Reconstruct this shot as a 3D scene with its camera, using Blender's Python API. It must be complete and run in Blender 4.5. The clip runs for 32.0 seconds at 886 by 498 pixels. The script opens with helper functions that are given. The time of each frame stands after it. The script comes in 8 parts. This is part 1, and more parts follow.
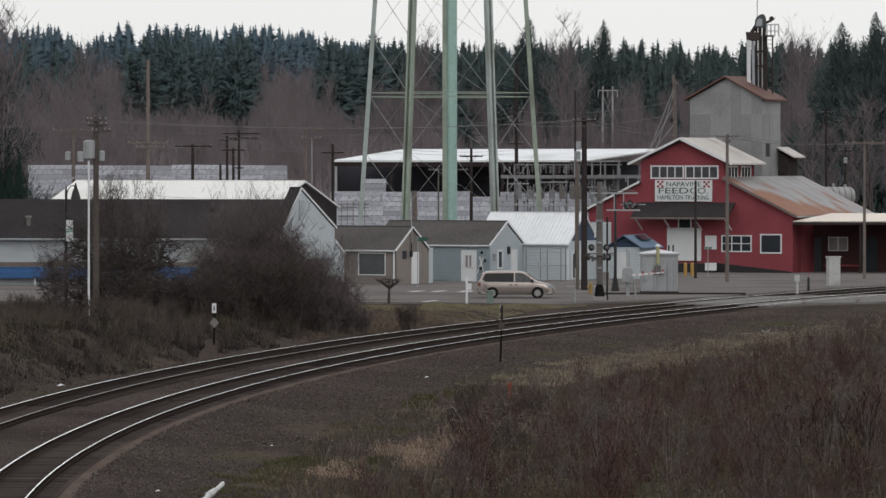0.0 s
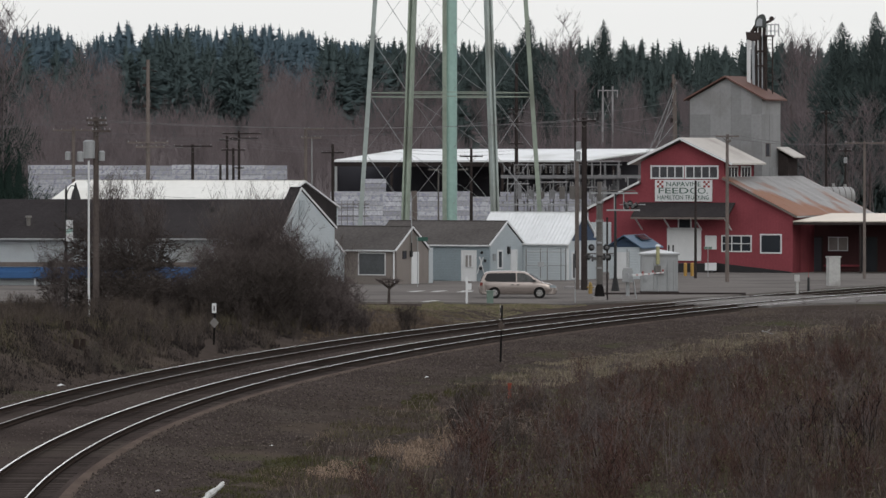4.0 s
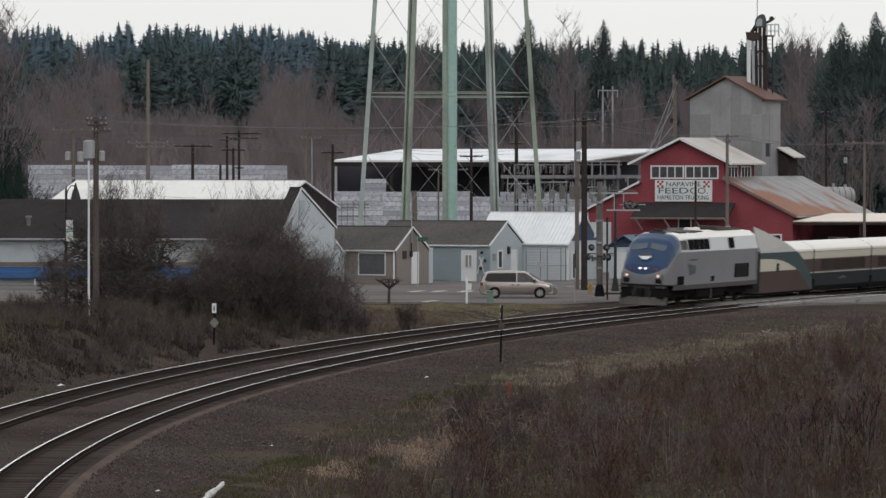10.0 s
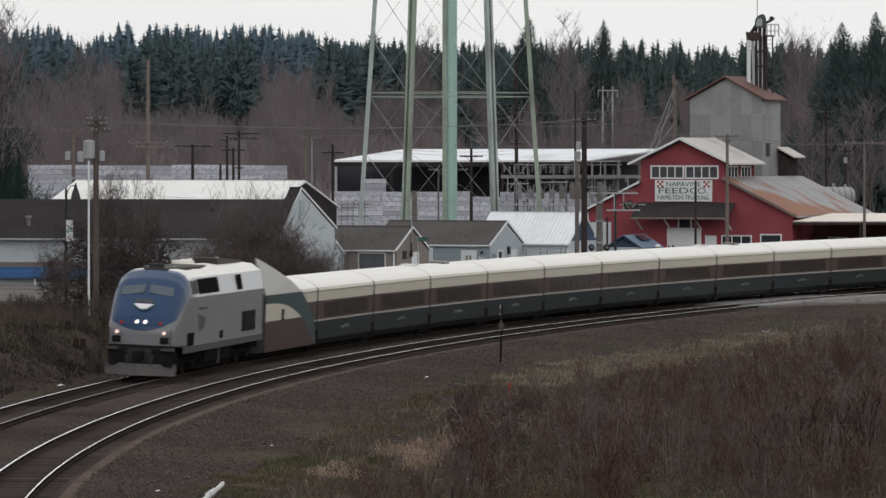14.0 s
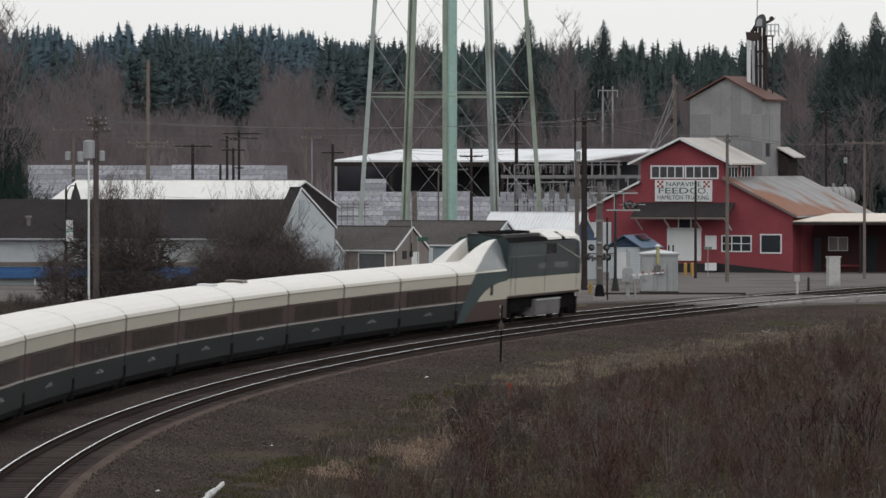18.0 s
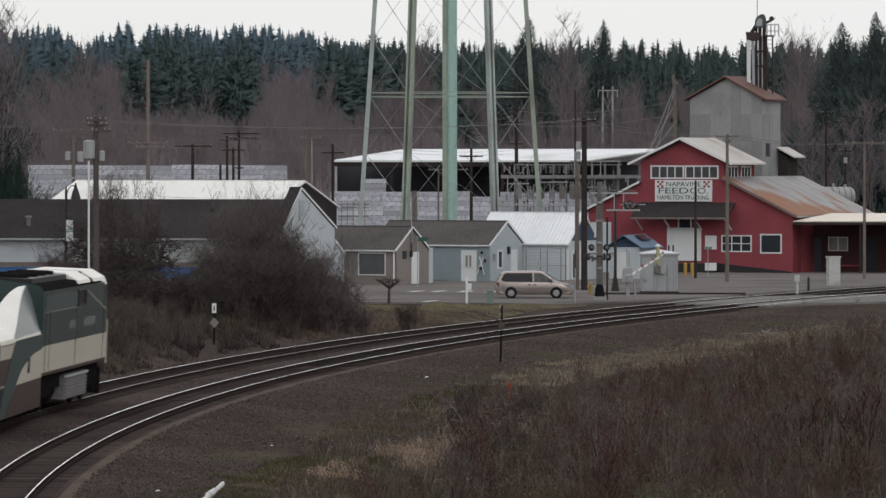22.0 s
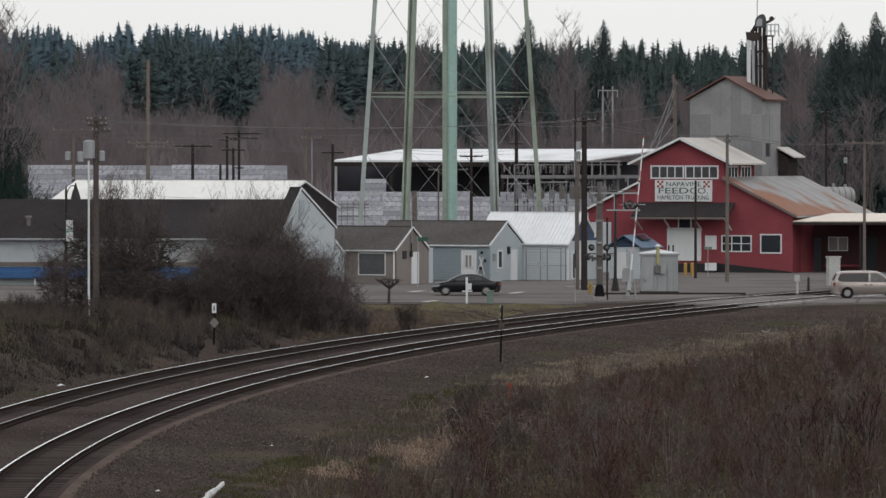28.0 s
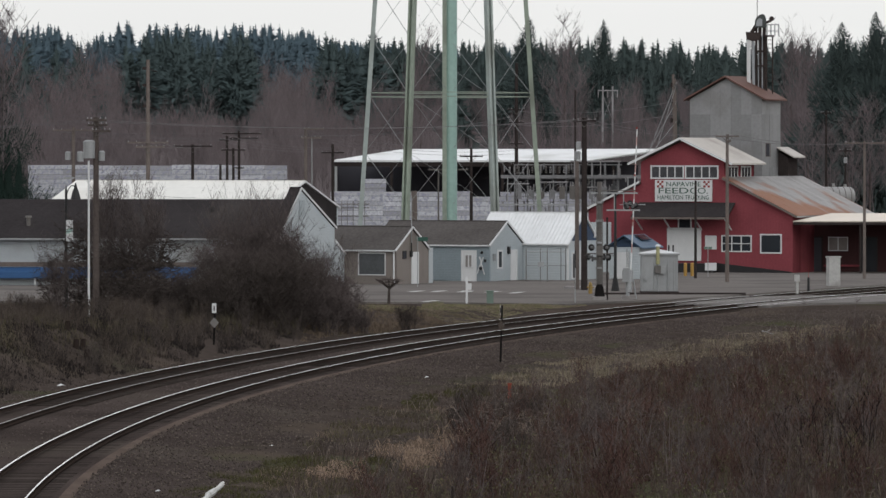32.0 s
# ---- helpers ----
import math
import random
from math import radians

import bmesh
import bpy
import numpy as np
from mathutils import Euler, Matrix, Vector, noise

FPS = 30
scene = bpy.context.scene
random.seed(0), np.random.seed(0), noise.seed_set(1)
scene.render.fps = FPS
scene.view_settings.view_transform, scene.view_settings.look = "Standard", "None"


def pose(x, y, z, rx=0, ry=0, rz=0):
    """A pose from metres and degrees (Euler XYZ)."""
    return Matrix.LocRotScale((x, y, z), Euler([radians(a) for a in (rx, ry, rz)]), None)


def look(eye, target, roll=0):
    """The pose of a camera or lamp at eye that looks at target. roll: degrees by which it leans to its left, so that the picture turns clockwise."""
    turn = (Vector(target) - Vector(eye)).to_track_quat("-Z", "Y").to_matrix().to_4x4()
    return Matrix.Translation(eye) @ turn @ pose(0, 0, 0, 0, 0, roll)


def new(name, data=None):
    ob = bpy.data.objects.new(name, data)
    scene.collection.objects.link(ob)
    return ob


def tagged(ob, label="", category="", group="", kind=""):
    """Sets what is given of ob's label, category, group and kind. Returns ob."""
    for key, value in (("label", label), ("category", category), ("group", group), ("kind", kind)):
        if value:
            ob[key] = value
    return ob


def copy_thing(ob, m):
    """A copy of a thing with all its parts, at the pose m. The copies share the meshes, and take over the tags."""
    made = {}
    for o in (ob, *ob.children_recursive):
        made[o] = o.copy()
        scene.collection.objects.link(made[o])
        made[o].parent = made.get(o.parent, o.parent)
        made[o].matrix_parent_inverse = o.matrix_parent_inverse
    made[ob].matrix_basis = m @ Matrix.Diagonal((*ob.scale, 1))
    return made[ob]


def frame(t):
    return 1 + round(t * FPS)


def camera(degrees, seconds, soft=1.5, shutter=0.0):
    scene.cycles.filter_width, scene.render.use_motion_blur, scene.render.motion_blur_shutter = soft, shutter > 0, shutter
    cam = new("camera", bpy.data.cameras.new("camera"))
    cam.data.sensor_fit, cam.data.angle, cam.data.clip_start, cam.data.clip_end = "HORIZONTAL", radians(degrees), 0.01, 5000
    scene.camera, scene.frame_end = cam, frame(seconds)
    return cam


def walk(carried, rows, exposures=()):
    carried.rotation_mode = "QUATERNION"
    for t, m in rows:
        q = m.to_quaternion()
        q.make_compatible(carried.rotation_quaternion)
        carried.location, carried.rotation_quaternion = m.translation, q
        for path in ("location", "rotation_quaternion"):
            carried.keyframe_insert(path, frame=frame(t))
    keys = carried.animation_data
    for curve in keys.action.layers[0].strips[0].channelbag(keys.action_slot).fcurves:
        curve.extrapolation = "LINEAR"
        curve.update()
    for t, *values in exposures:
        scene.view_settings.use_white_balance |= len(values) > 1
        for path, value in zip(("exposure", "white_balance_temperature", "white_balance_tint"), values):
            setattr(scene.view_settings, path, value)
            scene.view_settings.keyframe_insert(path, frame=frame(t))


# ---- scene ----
# The line of the far track in plan: x to the side, y away, a the heading from the y axis.
EYE = 9.405
BEND, TURN0, EASE = 0.0016482, 0.1931, -0.000001828
SPACING, CANT = 4.70, 0.064


def heading(s):
    c = max(-120.0, min(170.0, s))
    a = TURN0 + BEND * c + EASE * c * c / 2
    if s > 170.0:
        a += (s - 170.0) * (BEND + EASE * 170.0) * 0.5
    return a


LINE = {}
px, py = -6.1765, 278.85
for i in range(0, 1000):
    LINE[i] = (px, py)
    a = heading(i + 0.5)
    px, py = px + math.sin(a), py + math.cos(a)
px, py = -6.1765, 278.85
for i in range(0, -1000, -1):
    LINE[i] = (px, py)
    a = heading(i - 0.5)
    px, py = px - math.sin(a), py - math.cos(a)


def on_line(s, off=0.0, z=0.0):
    i = math.floor(s)
    f = s - i
    (x0, y0), (x1, y1) = LINE[i], LINE[i + 1]
    a = heading(s)
    return Vector((x0 + (x1 - x0) * f + off * math.cos(a), y0 + (y1 - y0) * f - off * math.sin(a), z))


# ---- camera
cam = camera(8.843, 32.0, soft=1.5, shutter=0.5)
HERE = look((0, 0, EYE), (0, 300, EYE - 300 * 168.97 / 10139.9))
walk(cam, [(0.0, HERE), (32.0, HERE)])

# ---- light: a bright overcast sky
world = bpy.data.worlds.new("world")
scene.world = world
world.use_nodes = True
wn, wl = world.node_tree.nodes, world.node_tree.links
wn.clear()
sky = wn.new("ShaderNodeTexSky")
sky.sky_type, sky.sun_disc = "NISHITA", False
sky.sun_elevation, sky.sun_rotation = radians(42), radians(150)
sky.air_density, sky.dust_density = 1.0, 4.0
grey = wn.new("ShaderNodeHueSaturation")
grey.inputs["Saturation"].default_value = 0.12
wl.new(sky.outputs["Color"], grey.inputs["Color"])
co = wn.new("ShaderNodeTexCoord")
cloud = wn.new("ShaderNodeTexNoise")
cloud.inputs["Scale"].default_value = 2.6
cloud.inputs["Detail"].default_value = 6
wl.new(co.outputs["Generated"], cloud.inputs["Vector"])
sep = wn.new("ShaderNodeSeparateXYZ")
wl.new(co.outputs["Generated"], sep.inputs[0])
ramp = wn.new("ShaderNodeValToRGB")
ramp.color_ramp.elements[0].position, ramp.color_ramp.elements[1].position = 0.0, 0.9
ramp.color_ramp.elements[0].color = (9.95, 9.98, 9.85, 1)
ramp.color_ramp.elements[1].color = (13.2, 13.4, 14.2, 1)
wl.new(sep.outputs["Z"], ramp.inputs["Fac"])
puff = wn.new("ShaderNodeMapRange")
puff.inputs["From Min"].default_value, puff.inputs["From Max"].default_value = 0.3, 0.7
puff.inputs["To Min"].default_value, puff.inputs["To Max"].default_value = 0.90, 1.05
wl.new(cloud.outputs["Fac"], puff.inputs["Value"])
shade = wn.new("ShaderNodeVectorMath")
shade.operation = "SCALE"
wl.new(ramp.outputs["Color"], shade.inputs[0])
wl.new(puff.outputs["Result"], shade.inputs["Scale"])
veil = wn.new("ShaderNodeMixRGB")
veil.inputs["Fac"].default_value = 0.85
wl.new(grey.outputs["Color"], veil.inputs["Color1"])
wl.new(shade.outputs[0], veil.inputs["Color2"])
back = wn.new("ShaderNodeBackground")
back.inputs["Strength"].default_value = 0.1
wl.new(veil.outputs["Color"], back.inputs["Color"])
wout = wn.new("ShaderNodeOutputWorld")
wl.new(back.outputs[0], wout.inputs[0])
sun_data = bpy.data.lights.new("sun", "SUN")
sun_data.energy, sun_data.angle, sun_data.color = 0.5, radians(30), (1.0, 0.96, 0.9)
sun = new("sun", sun_data)
sun.matrix_world = look((60, -60, 90), (0, 120, 0))
scene.view_settings.exposure = 0.0


# ---- materials
def mat(name, color, rough=0.7, metal=0.0, vary=0.25, scale=1.0, fine=12.0, bump=0.0, stain=None, stain_at=0.6, stripes=None, spec=0.2, tint=0.0, each=0.0, fade=None, soften=0.0):
    """A surface: a colour broken at two scales, optional stains, ribs (axis, count a metre, depth) and relief."""
    m = bpy.data.materials.new(name)
    m.use_nodes = True
    n, l = m.node_tree.nodes, m.node_tree.links
    bsdf = n["Principled BSDF"]
    bsdf.inputs["Roughness"].default_value = rough
    bsdf.inputs["Metallic"].default_value = metal
    bsdf.inputs["Specular IOR Level"].default_value = spec if rough < 0.8 else 0.0
    co = n.new("ShaderNodeTexCoord")

    def noise_at(sc, detail=4.0):
        t = n.new("ShaderNodeTexNoise")
        t.inputs["Scale"].default_value, t.inputs["Detail"].default_value = sc, detail
        l.new(co.outputs["Object"], t.inputs["Vector"])
        return t

    big, small = noise_at(scale), noise_at(fine, 3.0)
    add = n.new("ShaderNodeMath")
    add.operation = "ADD"
    l.new(big.outputs["Fac"], add.inputs[0])
    l.new(small.outputs["Fac"], add.inputs[1])
    value = n.new("ShaderNodeMapRange")
    value.inputs["From Min"].default_value, value.inputs["From Max"].default_value = 0.55, 1.45
    value.inputs["To Min"].default_value, value.inputs["To Max"].default_value = 1 - vary, 1 + vary
    l.new(add.outputs[0], value.inputs["Value"])
    hsv = n.new("ShaderNodeHueSaturation")
    hsv.inputs["Color"].default_value = (*color, 1)
    l.new(value.outputs["Result"], hsv.inputs["Value"])
    out = hsv.outputs["Color"]
    if tint:
        info = n.new("ShaderNodeNewGeometry")
        r2 = n.new("ShaderNodeMapRange")
        r2.inputs["To Min"].default_value, r2.inputs["To Max"].default_value = 1 - tint, 1 + tint
        l.new(info.outputs["Random Per Island"], r2.inputs["Value"])
        h2 = n.new("ShaderNodeHueSaturation")
        l.new(out, h2.inputs["Color"])
        l.new(r2.outputs["Result"], h2.inputs["Value"])
        out = h2.outputs["Color"]
    if each:
        info = n.new("ShaderNodeObjectInfo")
        r2 = n.new("ShaderNodeMapRange")
        r2.inputs["To Min"].default_value, r2.inputs["To Max"].default_value = 1 - each, 1 + each
        l.new(info.outputs["Random"], r2.inputs["Value"])
        h2 = n.new("ShaderNodeHueSaturation")
        l.new(out, h2.inputs["Color"])
        l.new(r2.outputs["Result"], h2.inputs["Value"])
        out = h2.outputs["Color"]
    if stain:
        st = noise_at(scale * 0.6, 6.0)
        ra = n.new("ShaderNodeValToRGB")
        ra.color_ramp.elements[0].position, ra.color_ramp.elements[1].position = stain_at - 0.08, stain_at + 0.08
        if fade:
            sp = n.new("ShaderNodeSeparateXYZ")
            l.new(co.outputs["Object"], sp.inputs[0])
            level = st.outputs["Fac"]
            for axis, lo, hi in fade:
                gr = n.new("ShaderNodeMapRange")
                gr.inputs["From Min"].default_value, gr.inputs["From Max"].default_value = lo, hi
                gr.inputs["To Min"].default_value, gr.inputs["To Max"].default_value = 0.12, -0.14
                l.new(sp.outputs[axis], gr.inputs["Value"])
                ad = n.new("ShaderNodeMath")
                l.new(level, ad.inputs[0])
                l.new(gr.outputs["Result"], ad.inputs[1])
                level = ad.outputs[0]
            l.new(level, ra.inputs["Fac"])
        else:
            l.new(st.outputs["Fac"], ra.inputs["Fac"])
        mix = n.new("ShaderNodeMixRGB")
        l.new(ra.outputs["Color"], mix.inputs["Fac"])
        l.new(out, mix.inputs["Color1"])
        mix.inputs["Color2"].default_value = (*stain, 1)
        out = mix.outputs["Color"]
    l.new(out, bsdf.inputs["Base Color"])
    relief = None
    if stripes:
        axis, per, depth = stripes
        sep = n.new("ShaderNodeSeparateXYZ")
        l.new(co.outputs["Object"], sep.inputs[0])
        mul = n.new("ShaderNodeMath")
        mul.operation, mul.inputs[1].default_value = "MULTIPLY", per
        l.new(sep.outputs[axis], mul.inputs[0])
        fr = n.new("ShaderNodeMath")
        fr.operation = "FRACT"
        l.new(mul.outputs[0], fr.inputs[0])
        b = n.new("ShaderNodeBump")
        b.inputs["Strength"].default_value, b.inputs["Distance"].default_value = 1.0, depth
        l.new(fr.outputs[0], b.inputs["Height"])
        relief = b
    if bump:
        b = n.new("ShaderNodeBump")
        b.inputs["Strength"].default_value, b.inputs["Distance"].default_value = 0.7, bump
        l.new(small.outputs["Fac"], b.inputs["Height"])
        if relief:
            l.new(relief.outputs[0], b.inputs["Normal"])
        relief = b
    if soften:
        # foliage too fine to build leaf by leaf: its sprays share one mean facing
        geo = n.new("ShaderNodeNewGeometry")
        own = n.new("ShaderNodeVectorMath")
        own.operation = "SCALE"
        own.inputs["Scale"].default_value = 1 - soften
        l.new(geo.outputs["Normal"], own.inputs[0])
        mean = n.new("ShaderNodeVectorMath")
        mean.inputs[1].default_value = (0.0, -0.6 * soften, 0.8 * soften)
        l.new(own.outputs[0], mean.inputs[0])
        unit = n.new("ShaderNodeVectorMath")
        unit.operation = "NORMALIZE"
        l.new(mean.outputs[0], unit.inputs[0])
        l.new(unit.outputs[0], bsdf.inputs["Normal"])
    if relief:
        l.new(relief.outputs[0], bsdf.inputs["Normal"])
    return m


def glow(name, color, power):
    m = bpy.data.materials.new(name)
    m.use_nodes = True
    b = m.node_tree.nodes["Principled BSDF"]
    b.inputs["Base Color"].default_value = (*color, 1)
    b.inputs["Emission Color"].default_value = (*color, 1)
    b.inputs["Emission Strength"].default_value = power
    return m


RED = mat("red_boards", (0.198, 0.052, 0.062), 0.82, vary=0.18, scale=0.5, fine=6, stripes=(0, 4.0, 0.012), stain=(0.165, 0.046, 0.054), stain_at=0.62)
WHITE = mat("white_paint", (0.54, 0.55, 0.555), 0.55, vary=0.08, scale=1.5)
PALE = mat("white_siding", (0.46, 0.505, 0.53), 0.6, vary=0.10, scale=0.4, fine=8, stripes=(2, 5.0, 0.045))
BLUE_SIDING = mat("grey_blue_siding", (0.245, 0.296, 0.322), 0.6, vary=0.14, scale=0.4, fine=8, stripes=(2, 5.5, 0.045))
LIGHT_SIDING = mat("pale_grey_siding", (0.385, 0.43, 0.455), 0.6, vary=0.13, scale=0.4, fine=8, stripes=(2, 5.5, 0.045))
BEIGE = mat("taupe_siding", (0.188, 0.166, 0.151), 0.7, vary=0.14, scale=0.4, stripes=(0, 3.5, 0.012))
SHINGLE = mat("dark_shingles", (0.033, 0.030, 0.031), 0.85, vary=0.25, scale=0.35, fine=5, bump=0.02, stripes=(2, 7.0, 0.015), stain=(0.046, 0.042, 0.041), stain_at=0.62)
SHINGLE2 = mat("grey_shingles", (0.079, 0.073, 0.070), 0.85, vary=0.30, scale=0.35, fine=5, bump=0.02, stripes=(2, 7.0, 0.015))
TIN = mat("white_metal_roof", (0.60, 0.615, 0.62), 0.4, 0.0, vary=0.10, scale=0.25, fine=2, stripes=(0, 3.0, 0.02), stain=(0.44, 0.45, 0.44), stain_at=0.60)
ZINC = mat("weathered_metal_roof", (0.29, 0.29, 0.295), 0.5, 0.2, vary=0.16, scale=0.3, fine=3, stripes=(0, 2.0, 0.02), stain=(0.24, 0.12, 0.07), stain_at=0.56)
RUST_RED = mat("red_brown_roof", (0.115, 0.066, 0.055), 0.75, 0.1, vary=0.25, scale=0.5, fine=4)
CORRUGATED = mat("grey_corrugated_walls", (0.235, 0.237, 0.24), 0.55, 0.3, vary=0.16, scale=0.4, fine=4, stripes=(0, 5.0, 0.02), stain=(0.18, 0.178, 0.176), stain_at=0.56)
SHEET = mat("galvanised_wall_sheet", (0.235, 0.237, 0.24), 0.55, 0.3, vary=0.16, scale=0.4, fine=4, stripes=(0, 5.0, 0.02), stain=(0.18, 0.175, 0.17), stain_at=0.58, each=0.13)
ROOF_SHEET = mat("rusting_roof_sheet", (0.232, 0.226, 0.222), 0.55, 0.2, vary=0.16, scale=0.55, fine=4, stripes=(1, 4.0, 0.02), stain=(0.195, 0.084, 0.045), stain_at=0.485, each=0.10, fade=((1, 1.0, 8.5), (0, -0.5, -4.8)))
CONCRETE = mat("concrete", (0.21, 0.20, 0.195), 0.85, vary=0.18, scale=0.6, fine=8, bump=0.01)
ASPHALT = mat("worn_asphalt", (0.135, 0.124, 0.117), 0.9, vary=0.20, scale=0.15, fine=2.5, bump=0.01, stain=(0.096, 0.089, 0.084), stain_at=0.57)
BALLAST = mat("dark_ballast", (0.051, 0.041, 0.0375), 0.95, vary=0.65, scale=0.12, fine=13, bump=0.06, stain=(0.062, 0.052, 0.045), stain_at=0.6)
SHOULDER = mat("pale_ballast_edge", (0.088, 0.068, 0.058), 0.95, vary=0.35, scale=0.3, fine=8, bump=0.05)
RAIL = mat("rusty_rail", (0.030, 0.023, 0.020), 0.9, 0.0, vary=0.3, scale=1.0)
RAILTOP = mat("polished_rail_head", (0.86, 0.86, 0.86), 0.26, 1.0, vary=0.05, scale=0.5)
RAILDULL = mat("dull_rail_head", (0.30, 0.29, 0.28), 0.45, 0.8, vary=0.2, scale=0.3)
TIE = mat("old_sleepers", (0.042, 0.035, 0.032), 0.9, vary=0.4, scale=1.0)
GALV = mat("galvanised_steel", (0.27, 0.28, 0.285), 0.5, 0.3, vary=0.12, scale=1.5)
TOWER = mat("pale_green_tower_paint", (0.230, 0.272, 0.225), 0.55, vary=0.22, scale=0.3, fine=3, stain=(0.15, 0.165, 0.135), stain_at=0.6)
TOWER_LIT = mat("lit_grey_green_tower_paint", (0.285, 0.325, 0.31), 0.6, vary=0.18, scale=0.3, fine=3, stain=(0.20, 0.215, 0.195), stain_at=0.6)
TOWER_PIPE = mat("mint_green_pipe_paint", (0.27, 0.40, 0.36), 0.5, vary=0.14, scale=0.25, fine=3)
POLE = mat("weathered_pole", (0.135, 0.115, 0.105), 0.9, vary=0.25, scale=1.0, fine=8)
POLE_DARK = mat("creosoted_pole", (0.036, 0.030, 0.029), 0.85, vary=0.3, scale=1.0, fine=8)
BLACK = mat("black_paint", (0.020, 0.020, 0.021), 0.5, vary=0.2, scale=2)
# DARK stands for the dimness inside openings, as a base colour.
DARK = mat("interior_shade", (0.050, 0.050, 0.058), 0.8, vary=0.3, scale=0.3)
GLASS = mat("dark_window_glass", (0.022, 0.025, 0.030), 0.10, vary=0.2, scale=0.3, spec=0.25)
YELLOW = mat("yellow_paint", (0.33, 0.20, 0.055), 0.5, vary=0.1, scale=2)
BLUE_ROOF = mat("blue_metal_roof", (0.045, 0.085, 0.135), 0.45, vary=0.12, scale=0.8, stripes=(0, 3.0, 0.02))
AWNING = mat("blue_awning", (0.030, 0.080, 0.185), 0.6, vary=0.15, scale=0.6)
GREEN_BOX = mat("green_cabinet_paint", (0.12, 0.165, 0.14), 0.5, vary=0.1, scale=2)
WRAP = mat("white_lumber_wrap", (0.39, 0.40, 0.43), 0.5, vary=0.30, scale=5.0, fine=14, stain=(0.25, 0.255, 0.32), stain_at=0.56, tint=0.25, each=0.30)
BANDS = mat("dark_lumber_gaps", (0.20, 0.195, 0.20), 0.9, vary=0.3, scale=1)
WIRE = mat("wire", (0.10, 0.095, 0.10), 0.5)
PORCELAIN = mat("pale_porcelain", (0.21, 0.205, 0.21), 0.4, vary=0.2, scale=4)
OLD_TIN = mat("weathered_cream_roof", (0.40, 0.375, 0.345), 0.5, vary=0.14, scale=0.5, fine=3, stripes=(1, 2.0, 0.02), stain=(0.30, 0.27, 0.25), stain_at=0.62)
FADED_RED = mat("faded_red_paint", (0.34, 0.22, 0.21), 0.6)
MAST = mat("weathered_grey_steel", (0.115, 0.108, 0.102), 0.6, 0.2, vary=0.25, scale=1.2)
ORANGE = mat("orange_plastic", (0.20, 0.048, 0.03), 0.6, vary=0.2, scale=3)
SIGN_GREEN = mat("dark_green_letters", (0.03, 0.075, 0.055), 0.6)
SIGN_RED = mat("red_letters", (0.22, 0.045, 0.04), 0.6)
SOIL = mat("bare_soil", (0.08, 0.065, 0.055), 0.95, vary=0.3, scale=0.3, fine=4, bump=0.05)


# ---- building blocks
def part(name, bm, material, parent=None, label="", smooth=False):
    me = bpy.data.meshes.new(name)
    if not isinstance(bm, bmesh.types.BMesh):
        v, f = bm
        v, f = np.asarray(v, dtype=np.float32), np.asarray(f, dtype=np.int32)
        k = f.shape[1]
        me.vertices.add(len(v))
        me.vertices.foreach_set("co", v.ravel())
        me.loops.add(f.size)
        me.loops.foreach_set("vertex_index", f.ravel())
        me.polygons.add(len(f))
        me.polygons.foreach_set("loop_start", np.arange(0, f.size, k, dtype=np.int32))
        me.update(calc_edges=True)
    else:
        bmesh.ops.recalc_face_normals(bm, faces=bm.faces)
        bm.to_mesh(me)
        bm.free()
    mats = material if isinstance(material, (list, tuple)) else [material]
    for m in mats:
        me.materials.append(m)
    if smooth:
        me.shade_smooth()
    ob = new(name, me)
    if parent:
        ob.parent = parent
    if label:
        ob["label"] = label
    return ob


def thing(name, at, rz=0.0, label="", category="", group="", kind=""):
    ob = new(name)
    ob.empty_display_size = 0.3
    ob.matrix_basis = pose(*at, 0, 0, rz)
    return tagged(ob, label, category, group, kind)


def box(bm, a, b, m=None, index=0):
    x0, y0, z0 = a
    x1, y1, z1 = b
    co = [(x0, y0, z0), (x1, y0, z0), (x1, y1, z0), (x0, y1, z0), (x0, y0, z1), (x1, y0, z1), (x1, y1, z1), (x0, y1, z1)]
    v = [bm.verts.new(m @ Vector(c) if m else c) for c in co]
    for f in ((3, 2, 1, 0), (4, 5, 6, 7), (0, 1, 5, 4), (1, 2, 6, 5), (2, 3, 7, 6), (3, 0, 4, 7)):
        bm.faces.new([v[i] for i in f]).material_index = index
    return bm


def boxed(a, b, m=None):
    return box(bmesh.new(), a, b, m)


def tube(bm, a, b, r0, r1=None, n=8, caps=True):
    a, b = Vector(a), Vector(b)
    r1 = r0 if r1 is None else r1
    q = (b - a).to_track_quat("Z", "Y")
    ring = []
    for p, r in ((a, r0), (b, r1)):
        ring.append([bm.verts.new(p + q @ Vector((r * math.cos(i * math.tau / n), r * math.sin(i * math.tau / n), 0))) for i in range(n)])
    for i in range(n):
        bm.faces.new((ring[0][i], ring[0][(i + 1) % n], ring[1][(i + 1) % n], ring[1][i]))
    if caps:
        bm.faces.new(ring[0][::-1])
        bm.faces.new(ring[1])
    return bm


def tubed(a, b, r0, r1=None, n=8):
    return tube(bmesh.new(), a, b, r0, r1, n)


def beam(bm, a, b, w, h):
    """A straight bar of rectangular section w x h from a to b."""
    a, b = Vector(a), Vector(b)
    q = (b - a).to_track_quat("Z", "Y").to_matrix().to_4x4()
    return box(bm, (-w / 2, -h / 2, 0), (w / 2, h / 2, (b - a).length), Matrix.Translation(a) @ q)


